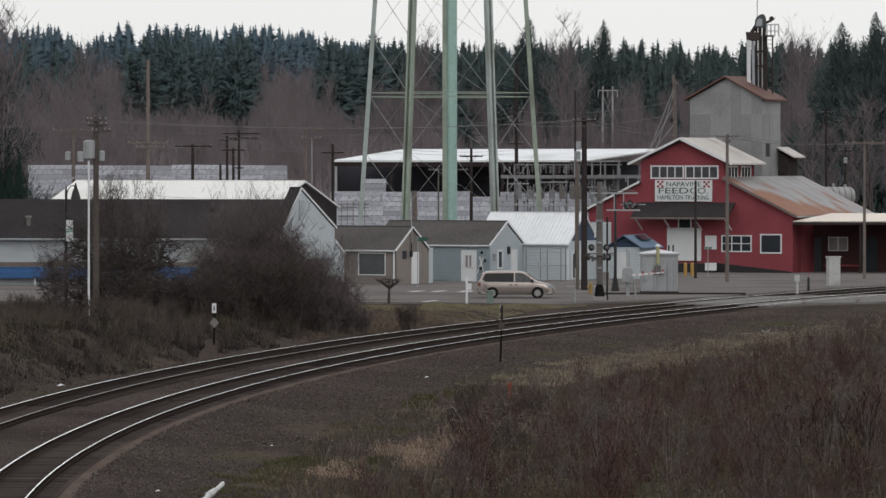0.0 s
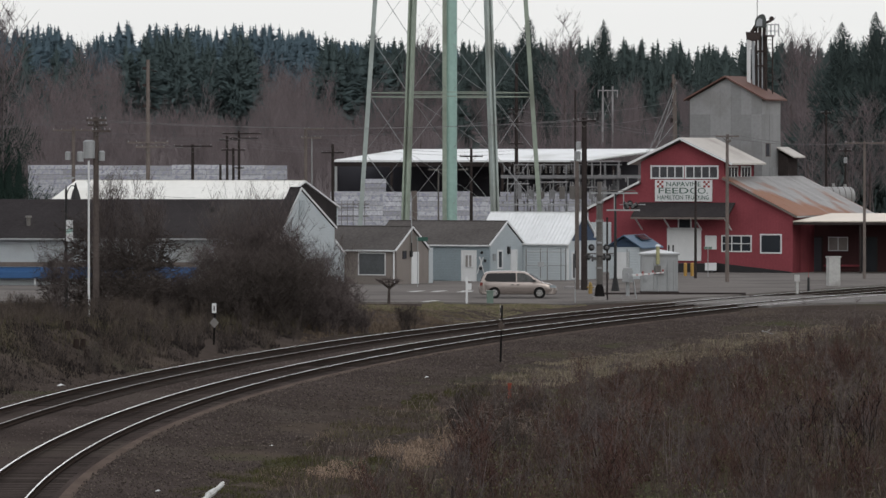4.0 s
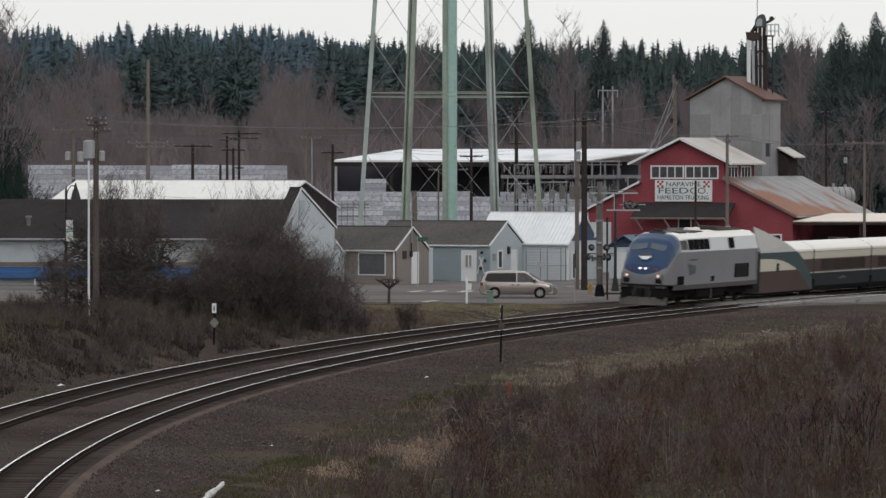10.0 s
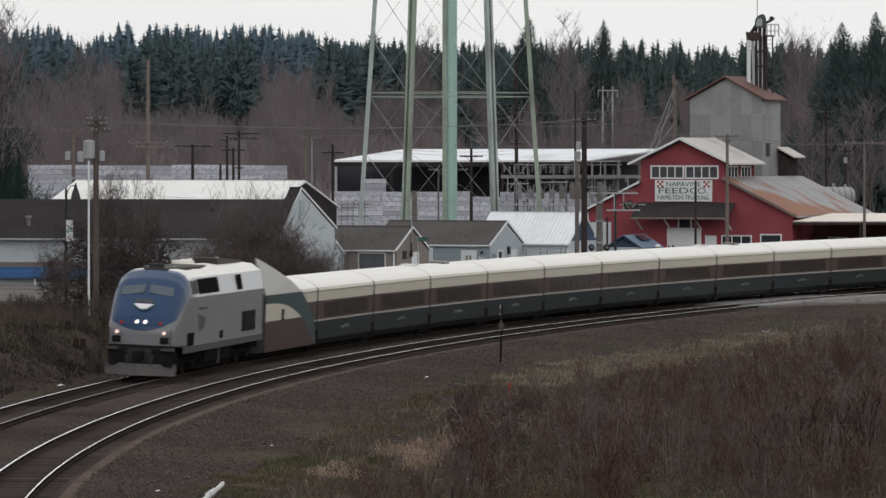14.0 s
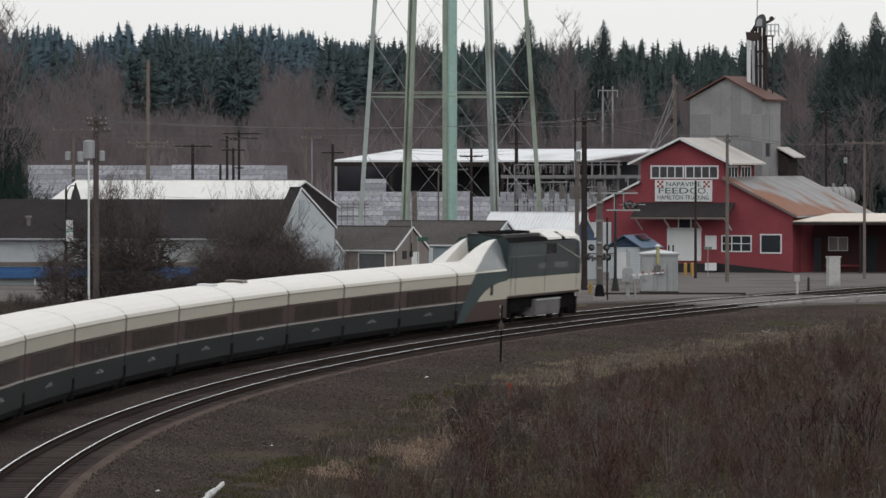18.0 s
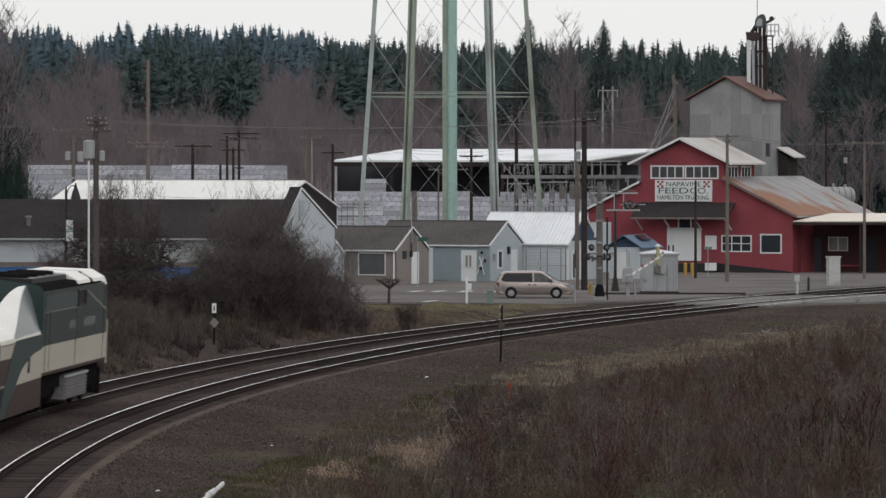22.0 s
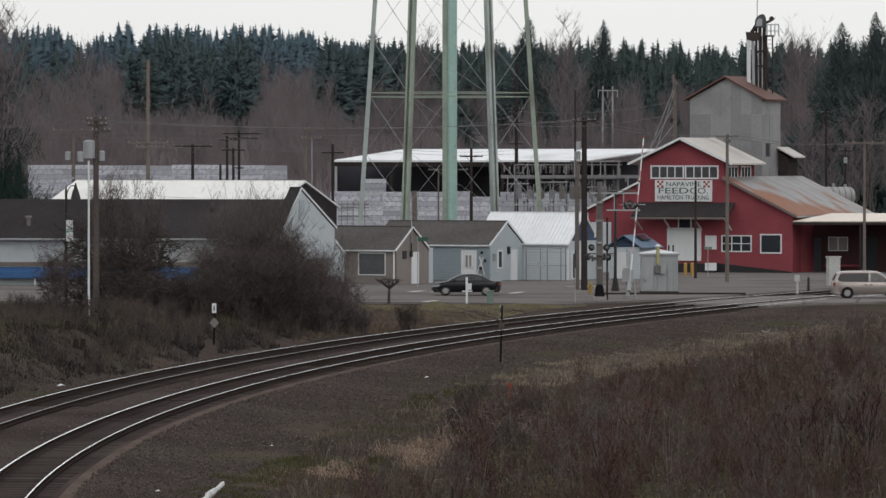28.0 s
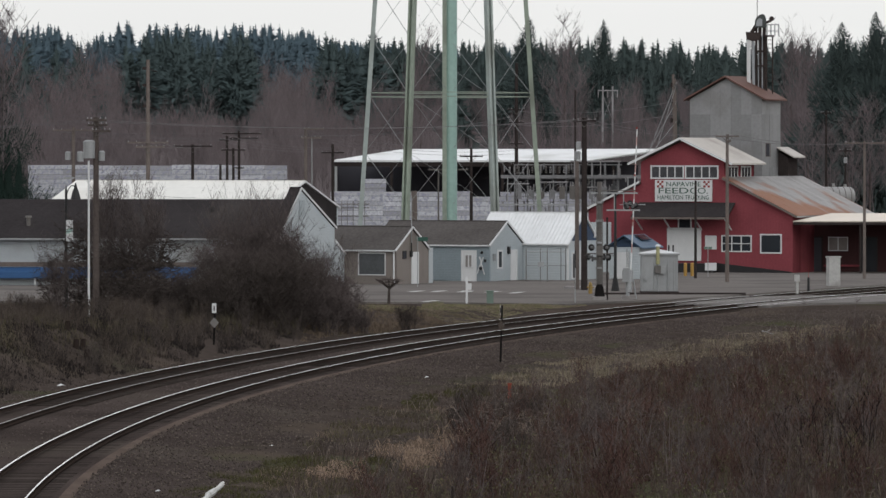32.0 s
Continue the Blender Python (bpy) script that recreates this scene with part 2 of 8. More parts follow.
def slab(bm, pts, t):
    """A plate: the polygon pts given a thickness by the vector t."""
    t = Vector(t)
    lo = [bm.verts.new(p) for p in pts]
    hi = [bm.verts.new(Vector(p) + t) for p in pts]
    n = len(pts)
    bm.faces.new(lo[::-1])
    bm.faces.new(hi)
    for i in range(n):
        bm.faces.new((lo[i], lo[(i + 1) % n], hi[(i + 1) % n], hi[i]))
    return bm


def slabbed(pts, t):
    return slab(bmesh.new(), pts, t)


def window(parent, name, at, along, w, h, material=GLASS, frame_mat=WHITE, bars=0, rows=0, trim=0.12, out=(0, -1, 0)):
    """A window or door in a wall: at is its lower corner, along runs along the wall, out away from it."""
    at, al, o = Vector(at), Vector(along).normalized(), Vector(out).normalized()
    m = Matrix((al.to_4d(), (-o).to_4d(), (0, 0, 1, 0), (0, 0, 0, 1))).transposed()
    m.translation = at
    fr = bmesh.new()
    for a, b in (((-trim, -0.06, -trim), (0, 0.03, h + trim)), ((w, -0.06, -trim), (w + trim, 0.03, h + trim)), ((0, -0.06, h), (w, 0.03, h + trim)), ((0, -0.06, -trim), (w, 0.03, 0))):
        box(fr, a, b, m)
    for i in range(bars):
        x = w * (i + 1) / (bars + 1)
        box(fr, (x - 0.04, -0.05, 0), (x + 0.04, 0.03, h), m)
    for i in range(rows):
        z = h * (i + 1) / (rows + 1)
        box(fr, (0, -0.045, z - 0.03), (w, 0.025, z + 0.03), m)
    pane = part(name, boxed((0, -0.02, 0), (w, 0.03, h), m), material, parent)
    part(name + "_frame", fr, frame_mat, pane)
    return pane


def gable_house(name, at, rz, length, width, wall_h, peak_h, wall_mat, roof_mat, over=0.4, trim=WHITE, gable_mat=None, label="", category="building", ridge=None, back_h=None):
    """A gabled block: local x runs from -length to 0 along the ridge, local y from 0 at the front to width. The gable end at x = 0."""
    t = thing(name, at, rz, label, category)
    w = width
    wt = 0.2
    ox = 0.05
    ry = w / 2 if ridge is None else ridge
    bh = wall_h if back_h is None else back_h
    part("wall", boxed((-length, 0, 0), (0, wt, wall_h)), wall_mat, t)
    part("wall", boxed((-length, w - wt, 0), (0, w, bh)), wall_mat, t)
    for x in (-wt, -length):
        pts = [(x, wt, 0), (x, w - wt, 0), (x, w - wt, bh), (x, ry, peak_h - 0.1), (x, wt, wall_h)]
        part("gable_wall", slabbed(pts, (wt, 0, 0)), gable_mat or wall_mat, t)
    for sgn in (0, 1):
        rise = (peak_h - wall_h) / ry if sgn == 0 else (peak_h - bh) / (w - ry)
        y_e = -over if sgn == 0 else w + over
        z_e = (wall_h if sgn == 0 else bh) - rise * over
        pts = [(-length - ox, y_e, z_e), (ox, y_e, z_e), (ox, ry, peak_h), (-length - ox, ry, peak_h)]
        part("roof_slope", slabbed(pts, (0, 0, 0.11)), roof_mat, t)
        fa = bmesh.new()
        beam(fa, (ox + 0.03, y_e, z_e + 0.05), (ox + 0.03, ry, peak_h + 0.05), 0.05, 0.14)
        part("rake_board", fa, trim, t)
        part("gutter", boxed((-length - ox, y_e - (0.1 if sgn == 0 else 0), z_e), (ox, y_e + (0.1 if sgn else 0), z_e + 0.1)), trim, t)
    part("ridge_cap", boxed((-length - ox, ry - 0.10, peak_h + 0.06), (ox - 0.02, ry + 0.10, peak_h + 0.14)), roof_mat, t)
    return t


# ---- ground, tracks, road
def smooth(a, b, x):
    t = np.clip((x - a) / (b - a), 0, 1)
    return t * t * (3 - 2 * t)


LY = np.array([LINE[i][1] for i in range(-400, 400)])
LX = np.array([LINE[i][0] for i in range(-400, 400)])


def lumps(x, y):
    return 0.16 * np.sin(x * 0.83 + 1.3 * np.sin(y * 0.21)) * np.sin(y * 0.37 + 0.6 * np.sin(x * 0.5)) + 0.08 * np.sin(x * 2.1 + y * 0.9) * np.sin(y * 1.7)


def height(x, y):
    """The lie of the land."""
    x, y = np.asarray(x, dtype=float), np.asarray(y, dtype=float)
    d = (x - np.interp(y, LY, LX)) * 0.97
    near = 1 - smooth(335, 352, y)
    z = -0.14 - 0.42 * near
    bank = 2.7 * (1 - smooth(232, 326, y)) + 0.55 * (smooth(262, 320, y) - smooth(340, 356, y))
    z = z + bank * smooth(4.6, 10.5, -d)
    mound = 0.45 + 1.0 * smooth(190, 260, y) - 0.9 * smooth(270, 330, y)
    z = z + near * mound * smooth(13.0, 28, d)
    z = z + lumps(x, y) * near * smooth(3.5, 7, np.abs(d - 2.3))
    z = z + 15.5 * smooth(640, 1250, y) + 24 * smooth(1500, 2600, y) * (1 - smooth(-20, 260, x * 2000 / np.maximum(y, 800)))
    hill = 8.2 * (1 - smooth(4, 26, np.hypot(x - 5, y + 6)))
    return z + hill


def grid_axis(*runs):
    return np.unique(np.concatenate([np.arange(a, b, s) for a, b, s in runs]))


gx = grid_axis((-3000, -200, 200), (-200, -50, 15), (-50, 46, 0.8), (46, 200, 12), (200, 3001, 200))
gy = grid_axis((-1500, -60, 120), (-60, 130, 6), (130, 360, 0.9), (360, 700, 12), (700, 4800, 60))
GX, GY = np.meshgrid(gx, gy)
V = np.stack([GX.ravel(), GY.ravel(), height(GX, GY).ravel()], 1)
n, m = len(gx), len(gy)
ii, jj = np.meshgrid(np.arange(n - 1), np.arange(m - 1))
k0 = (jj * n + ii).ravel()
F = np.stack([k0, k0 + 1, k0 + n + 1, k0 + n], 1)


def land_material():
    m = mat("winter_ground", (0.050, 0.0405, 0.0355), 0.95, vary=0.4, scale=0.2, fine=3.0, bump=0.08, stain=(0.070, 0.056, 0.044), stain_at=0.60)
    n, l = m.node_tree.nodes, m.node_tree.links
    b = n["Principled BSDF"]
    old = b.inputs["Base Color"].links[0].from_socket
    co = n.new("ShaderNodeTexCoord")
    t = n.new("ShaderNodeTexNoise")
    t.inputs["Scale"].default_value, t.inputs["Detail"].default_value = 0.085, 7
    l.new(co.outputs["Object"], t.inputs["Vector"])
    ra = n.new("ShaderNodeValToRGB")
    ra.color_ramp.elements[0].position, ra.color_ramp.elements[1].position = 0.54, 0.66
    l.new(t.outputs["Fac"], ra.inputs["Fac"])
    mix = n.new("ShaderNodeMixRGB")
    l.new(ra.outputs["Color"], mix.inputs["Fac"])
    l.new(old, mix.inputs["Color1"])
    mix.inputs["Color2"].default_value = (0.050, 0.050, 0.030, 1)
    sep = n.new("ShaderNodeSeparateXYZ")
    l.new(co.outputs["Object"], sep.inputs[0])
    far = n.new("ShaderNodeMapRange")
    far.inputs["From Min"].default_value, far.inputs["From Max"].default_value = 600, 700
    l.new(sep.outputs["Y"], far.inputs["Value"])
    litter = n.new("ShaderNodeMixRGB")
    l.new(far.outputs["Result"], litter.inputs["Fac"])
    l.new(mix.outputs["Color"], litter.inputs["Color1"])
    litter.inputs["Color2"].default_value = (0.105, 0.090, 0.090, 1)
    l.new(litter.outputs["Color"], b.inputs["Base Color"])
    return m


GRASS = land_material()
ground = part("ground", (V, F), GRASS, smooth=True)
tagged(ground, "dull brown winter grass and soil", "ground", kind="structure")


def sweep(name, section, s0, s1, step, material, parent=None, label=""):
    """A section (offset from the far track's line, height) drawn along it."""
    bm = bmesh.new()
    rows = []
    s = s0
    while s <= s1:
        rows.append([bm.verts.new(on_line(s, o, z)) for o, z in section])
        s += step
    k = len(section)
    for a, b in zip(rows, rows[1:]):
        for i in range(k):
            bm.faces.new((a[i], a[(i + 1) % k], b[(i + 1) % k], b[i]))
    bm.faces.new(rows[0])
    bm.faces.new(rows[-1][::-1])
    return part(name, bm, material, parent, label)


bed = sweep("ballast_bed", [(-3.9, -0.95), (-2.0, -0.20), (SPACING + 1.55, -0.22), (SPACING + 2.1, -0.26), (SPACING + 4.4, -0.52), (SPACING + 6.2, -0.60), (SPACING + 6.4, -1.2), (-3.9, -1.2)], -330, 420, 4, BALLAST)
tagged(bed, "dark grey crushed stone under two tracks", "ballast", kind="structure")
edge = sweep("ballast_edge", [(SPACING + 1.5, -0.32), (SPACING + 1.5, -0.20), (SPACING + 1.65, -0.205), (SPACING + 1.85, -0.23), (SPACING + 1.87, -0.34)], -250, 84, 3, SHOULDER)
tagged(edge, "paler brown stone strip beside the track", "ballast", kind="structure")
bm = bmesh.new()
box(bm, (-1.3, -0.115, -0.12), (1.3, 0.115, 0.045))
SLEEPER = bpy.data.meshes.new("sleeper")
bm.to_mesh(SLEEPER)
bm.free()
SLEEPER.materials.append(mat("weathered_sleeper", (0.043, 0.036, 0.033), 0.9, vary=0.4, scale=1.0, each=0.15))
for off in (0.0, SPACING):
    track = thing("railway_track", (0, 0, 0), 0, "curved railway track with rusty rails, polished on top", "railway track", "tracks", "structure")
    for side, up in ((-0.7525, CANT), (0.7525, 0.0)):
        o = off + side
        w = 0.032 if side < 0 else 0.020
        rail = sweep("rail", [(o - 0.07, up - 0.17), (o - 0.07, up - 0.15), (o - 0.012, up - 0.12), (o - 0.012, up - 0.045), (o - 0.036, up - 0.035), (o - 0.036, up - 0.006), (o + 0.036, up - 0.006), (o + 0.036, up - 0.035), (o + 0.012, up - 0.045), (o + 0.012, up - 0.12), (o + 0.07, up - 0.15), (o + 0.07, up - 0.17)], -330, 420, 3, RAIL, track)
        sweep("rail_head", [(o - 0.036, up - 0.012), (o - w, up - 0.003), (o - w * 0.4, up + 0.001), (o + w * 0.4, up + 0.001), (o + w, up - 0.003), (o + 0.036, up - 0.012)], -330, 420, 3, RAILTOP if side < 0 or off > 0 else RAILDULL, rail, "bright polished steel running surface")
    bm = bmesh.new()
    s = -200.0
    while s < 360:
        p, a = on_line(s, off, -0.20), heading(s)
        if -135 < s < -62 or (off > 0 and -62 <= s < -20):
            sl = new("sleeper", SLEEPER)
            sl.parent = track
            sl.matrix_local = Matrix.Translation((p.x, p.y, p.z - 0.058 + random.uniform(-0.014, 0.010))) @ Matrix.Rotation(-a + random.uniform(-0.01, 0.01), 4, "Z")
        elif not 86 < s < 118:
            box(bm, (-1.3, -0.115, -0.12), (1.3, 0.115, 0.045 + random.uniform(-0.015, 0.01)), Matrix.Translation(p) @ Matrix.Rotation(-a, 4, "Z"))
        s += 0.52
    ties = part("sleepers", bm, TIE, track)
    ties["kind"] = "stuff"

lot_front = [(-90, 371), (-4.811, 364.033), (-0.86, 363.34), (4.133, 361.275), (7.638, 358.558), (9.871, 362.649), (12.541, 367.541), (15.042, 371.116)]
lot_track = [tuple(on_line(s, -3.3)[:2]) for s in range(112, 240, 8)]
lot = part("road", slabbed([(x, y, -0.30) for x, y in lot_front + lot_track + [(110, 478), (-90, 478)]], (0, 0, 0.285)), ASPHALT)
tagged(lot, "worn grey asphalt street and yard", "road", kind="structure")
strip = [tuple(on_line(84, -1.9)[:2]), tuple(on_line(100, -3.3)[:2]), (30, 384), (62, 380), (62, 362.5), (28.146, 364.033), (24.845, 361.961)] + [tuple(on_line(s, SPACING + 1.7)[:2]) for s in (84, 80)]
cross = part("level_crossing", slabbed([(x, y, -0.30) for x, y in strip], (0, 0, 0.29)), mat("worn_crossing_panels", (0.150, 0.141, 0.135), 0.85, vary=0.2, scale=0.4, fine=6, bump=0.01, stain=(0.115, 0.108, 0.103), stain_at=0.6))
tagged(cross, "pale grey concrete level crossing over the tracks", "road", kind="structure")


# ---- buildings
TOWN = -25.0
# long low store behind the bank
store = thing("store_building", (-31.701, 410, -0.1), -4, "long low white building with dark shingle roof", "building")
STORE_WALL = mat("dull_white_siding", (0.35, 0.38, 0.40), 0.6, vary=0.1, scale=0.4, stripes=(2, 5.0, 0.025), stain=(0.27, 0.28, 0.28), stain_at=0.6)
part("wall", boxed((-12, 0, 0), (20.1, 0.25, 3.45)), STORE_WALL, store)
part("wall", boxed((-12, 9.75, 0), (20.1, 10, 3.45)), STORE_WALL, store)
for x in (-12, 19.85):
    part("wall", boxed((x, 0.25, 0), (x + 0.25, 9.75, 3.45)), STORE_WALL, store)
part("roof_slope", slabbed([(-12.5, -0.6, 3.35), (20.3, -0.6, 3.35), (20.3, 5, 6.05), (-12.5, 5, 6.05)], (0, 0, 0.16)), SHINGLE, store)
part("roof_slope", slabbed([(-12.5, 10.6, 3.35), (20.3, 10.6, 3.35), (20.3, 5, 6.05), (-12.5, 5, 6.05)], (0, 0, 0.16)), SHINGLE, store)
part("gutter", boxed((-12.5, -0.72, 3.34), (20.3, -0.6, 3.46)), GALV, store)
aw = part("awning", slabbed([(-12, -0.7, 0.95), (14.2, -0.7, 0.95), (14.2, 0, 1.30), (-12, 0, 1.30)], (0, 0, 0.08)), AWNING, store, "faded blue awning")
part("valance", boxed((-12, -0.74, 0.60), (14.2, -0.7, 1.03)), AWNING, aw)
for x in (-9.0, -3.2, 2.6, 8.4, 13.9):
    part("awning_post", tubed((x, -0.65, 0), (x, -0.65, 0.97), 0.05), WHITE, aw)
part("fascia", boxed((-12, -0.06, 1.42), (14, 0, 1.74)), POLE, store)
part("door", boxed((12.3, -0.04, 0), (13.3, 0, 1.35)), mat("blue_door", (0.10, 0.14, 0.26), 0.6), store)
bm = bmesh.new()
tube(bm, (1.9, 1.2, 4.0), (1.9, 1.2, 4.9), 0.16, 0.16, 8)
tube(bm, (1.9, 1.2, 4.9), (1.9, 1.2, 5.05), 0.26, 0.2, 8)
part("roof_vent", bm, MAST, store)
bm = bmesh.new()
tube(bm, (14.9, 3.2, 4.9), (14.9, 3.2, 5.6), 0.14, 0.14, 8)
tube(bm, (14.9, 3.2, 5.6), (14.9, 3.2, 5.75), 0.24, 0.18, 8)
part("roof_vent", bm, BLACK, store)

# its tall gabled end
end = gable_house("gabled_hall", (-11.594, 404, -0.1), TOWN, 0.8, 9.0, 3.55, 7.0, PALE, SHINGLE, 0.22, ridge=3.5, back_h=4.2, label="tall white sided gable with dark roof", category="building")
part("skirt_wall", slabbed([(-0.2, 9.0, 0), (-0.2, 10.6, 0), (-0.2, 10.6, 2.2), (-0.2, 9.0, 3.2)], (0.2, 0, 0)), PALE, end)
part("skirt_board", beam(bmesh.new(), (0.05, 9.0, 3.25), (0.05, 10.7, 2.2), 0.06, 0.2), WHITE, end)
part("louvre", boxed((0.02, 3.2, 5.0), (0.08, 4.0, 6.2)), LIGHT_SIDING, end)

# white-roofed building behind
metal = gable_house("metal_roof_building", (-12.737, 450, 0), TOWN, 20.5, 10.2, 5.65, 7.15, PALE, mat("cream_sheet_roof", (0.62, 0.615, 0.58), 0.45, vary=0.08, scale=0.25, fine=2, stripes=(0, 3.0, 0.02), stain=(0.54, 0.53, 0.49), stain_at=0.62), 0.3, gable_mat=SHINGLE, ridge=4.2, back_h=5.1, label="long building with bright white metal roof", category="building")

# taupe and grey-blue cottages
taupe = gable_house("taupe_cottage", (-3.413, 412, -0.05), TOWN, 6.1, 5.6, 2.5, 4.08, BEIGE, SHINGLE2, 0.16, label="small taupe cottage office with grey shingle roof", category="house")
# The sky's reflection is painted into this pane as grey.
window(taupe, "window", (-2.9, 0, 0.75), (1, 0, 0), 2.05, 1.5, mat("painted_sky_glass", (0.075, 0.08, 0.083), 0.15, vary=0.3, scale=1.5), WHITE, trim=0.07)
window(taupe, "door", (0, 2.75, 0.06), (0, 1, 0), 0.95, 2.15, WHITE, WHITE, out=(1, 0, 0))
part("service_mast", tubed((0.09, 2.5, 3.0), (0.09, 2.5, 6.433), 0.035), GALV, taupe, "thin galvanised service mast")
part("conduit", tubed((0.09, 2.5, 1.95), (0.09, 2.5, 3.0), 0.045), BLACK, taupe)
part("meter_box", boxed((0.0, 2.36, 2.0), (0.14, 2.64, 2.4)), BLACK, taupe)
part("corner_panel", boxed((-0.02, 5.62, 0.0), (0.02, 6.3, 2.6)), PALE, taupe)
window(taupe, "vent", (0, 1.2, 1.9), (0, 1, 0), 0.5, 0.5, DARK, BLACK, trim=0.04, out=(1, 0, 0))
part("downpipe", tubed((-0.1, -0.08, 0), (-0.1, -0.08, 2.4), 0.06), WHITE, taupe)
bluehouse = gable_house("grey_blue_cottage", (3.413, 422.028, 0), TOWN, 9.6, 6.2, 2.65, 4.3, BLUE_SIDING, SHINGLE2, 0.16, gable_mat=LIGHT_SIDING, label="small grey-blue sided cottage with grey shingle roof", category="house")
window(bluehouse, "door", (-2.15, 0, 0.05), (1, 0, 0), 1.0, 2.1, WHITE, WHITE)
window(bluehouse, "door_window", (-1.9, -0.05, 1.05), (1, 0, 0), 0.5, 0.85, mat("curtained_glass", (0.22, 0.21, 0.2), 0.2), WHITE, bars=1, trim=0.05)
window(bluehouse, "window", (0, 1.55, 1.0), (0, 1, 0), 0.65, 1.15, out=(1, 0, 0))
window(bluehouse, "door", (0, 3.9, 0.05), (0, 1, 0), 0.9, 2.1, WHITE, WHITE, out=(1, 0, 0))
part("house_number_plate", tubed((-0.6, -0.06, 2.1), (-0.6, 0, 2.1), 0.11, None, 14), BLACK, bluehouse, "dark round wall plaque")
bm = bmesh.new()
beam(bm, (-0.95, -0.12, 0.55), (-0.45, -0.12, 1.75), 0.1, 0.06)
beam(bm, (-0.35, -0.12, 0.5), (-0.75, -0.12, 1.8), 0.08, 0.06)
part("leaning_frame", bm, WHITE, bluehouse)
part("hose_reel", tubed((-0.62, -0.2, 0.95), (-0.62, 0, 0.95), 0.13, None, 12), BLACK, bluehouse)
part("wall_lamp", boxed((-0.36, -0.15, 1.4), (-0.24, 0, 1.6)), BLACK, bluehouse)
part("wall_box", boxed((0.0, 3.2, 1.95), (0.14, 3.5, 2.5)), BLACK, bluehouse)
part("wall_box", boxed((0.0, 0.6, 1.5), (0.15, 0.9, 2.0)), GALV, bluehouse)
part("garage_door", boxed((-5.9, -0.03, 0.05), (-3.6, 0, 2.2)), BLUE_SIDING, bluehouse)

# white shed with bright metal roof
shed = gable_house("white_metal_shed", (9.327, 426, -0.05), TOWN, 7.6, 5.6, 2.75, 4.95, PALE, TIN, 0.16, label="white shed with bright white metal roof", category="shed")
window(shed, "door", (0, 2.2, 0.05), (0, 1, 0), 0.9, 2.1, GLASS, WHITE, out=(1, 0, 0))
window(shed, "window", (0, 0.7, 0.2), (0, 1, 0), 0.7, 1.8, GLASS, WHITE, out=(1, 0, 0))

for i in range(25):
    x = -7.5 + i * 0.31
    part("roof_rib", beam(bmesh.new(), (x, -0.15, 2.75), (x, 2.78, 5.05), 0.05, 0.05), TIN, shed)
part("corner_board", boxed((-0.12, -0.03, 0), (0.03, 0.0, 2.7)), WHITE, shed)
part("blue_gable_panel", slabbed([(0.0, 0.35, 2.95), (0.0, 5.25, 2.95), (0.0, 2.8, 4.75)], (0.03, 0, 0)), mat("dark_blue_gable", (0.035, 0.055, 0.095), 0.6, vary=0.2, scale=1), shed)

# fenced yard before the shed
fence = thing("chain_link_fence", (6.05, 420.169, 0), 0, "galvanised chain-link fence with gate posts", "fence")
for x in (0.05, 1.1, 1.6, 2.6, 2.95):
    part("post", tubed((x, 0, 0), (x, 0, 2.45), 0.03), MAST, fence)
part("top_rail", tubed((0, 0, 2.2), (2.95, 0, 2.2), 0.03), GALV, fence)
part("mid_rail", tubed((0, 0, 1.2), (2.95, 0, 1.2), 0.03), GALV, fence)
part("meter_box", boxed((0.9, -0.2, 1.1), (1.35, 0, 1.45)), GALV, fence)

# ---- the red feed store
feed = thing("feed_store", (27.593, 452, -0.05), -22, "red board feed store with white trimmed gable and rusted roof", "building")
# local x runs to the left along the front as negative values, y away
W, L = 17.2, 19.4
zp, ze = 10.6, 4.65
c0, c1 = -12.75, -5.75
pts = [(-W, 0, 0), (0, 0, 0), (0, 0, ze), (c1, 0, 7.35), (c1, 0, 8.8), ((c0 + c1) / 2, 0, zp - 0.15), (c0, 0, 8.8), (c0, 0, 7.05), (-W, 0, ze + 0.3)]
part("front_wall", slabbed(pts, (0, 0.25, 0)), RED, feed)
part("side_wall", boxed((-0.25, 0.25, 0), (0, L, ze)), RED, feed)
part("side_wall", boxed((-W, 0.25, 0), (-W + 0.25, L, ze + 0.3)), RED, feed)
part("back_wall", slabbed([(-W, L, 0), (0, L, 0), (0, L, ze), (c1, L, 7.3), (c0, L, 7.0), (-W, L, ze + 0.3)], (0, 0.25, 0)), RED, feed)
for x in (c1 - 0.25, c0):
    part("clerestory_wall", boxed((x, 0.25, 7.0), (x + 0.25, 7.4, 8.85)), RED, feed)
part("clerestory_wall", boxed((c0, 7.15, 7.0), (c1, 7.4, 8.85)), RED, feed)
rr = part("right_roof", slabbed([(0.5, -0.4, ze - 0.25), (0.5, L + 0.4, ze - 0.25), (c1, L + 0.4, 7.45), (c1, -0.4, 7.45)], (0, 0, 0.14)), ZINC, feed, "weathered grey sheet metal roof with rust")
k_r = (7.45 - (ze - 0.25)) / (0.5 - c1)
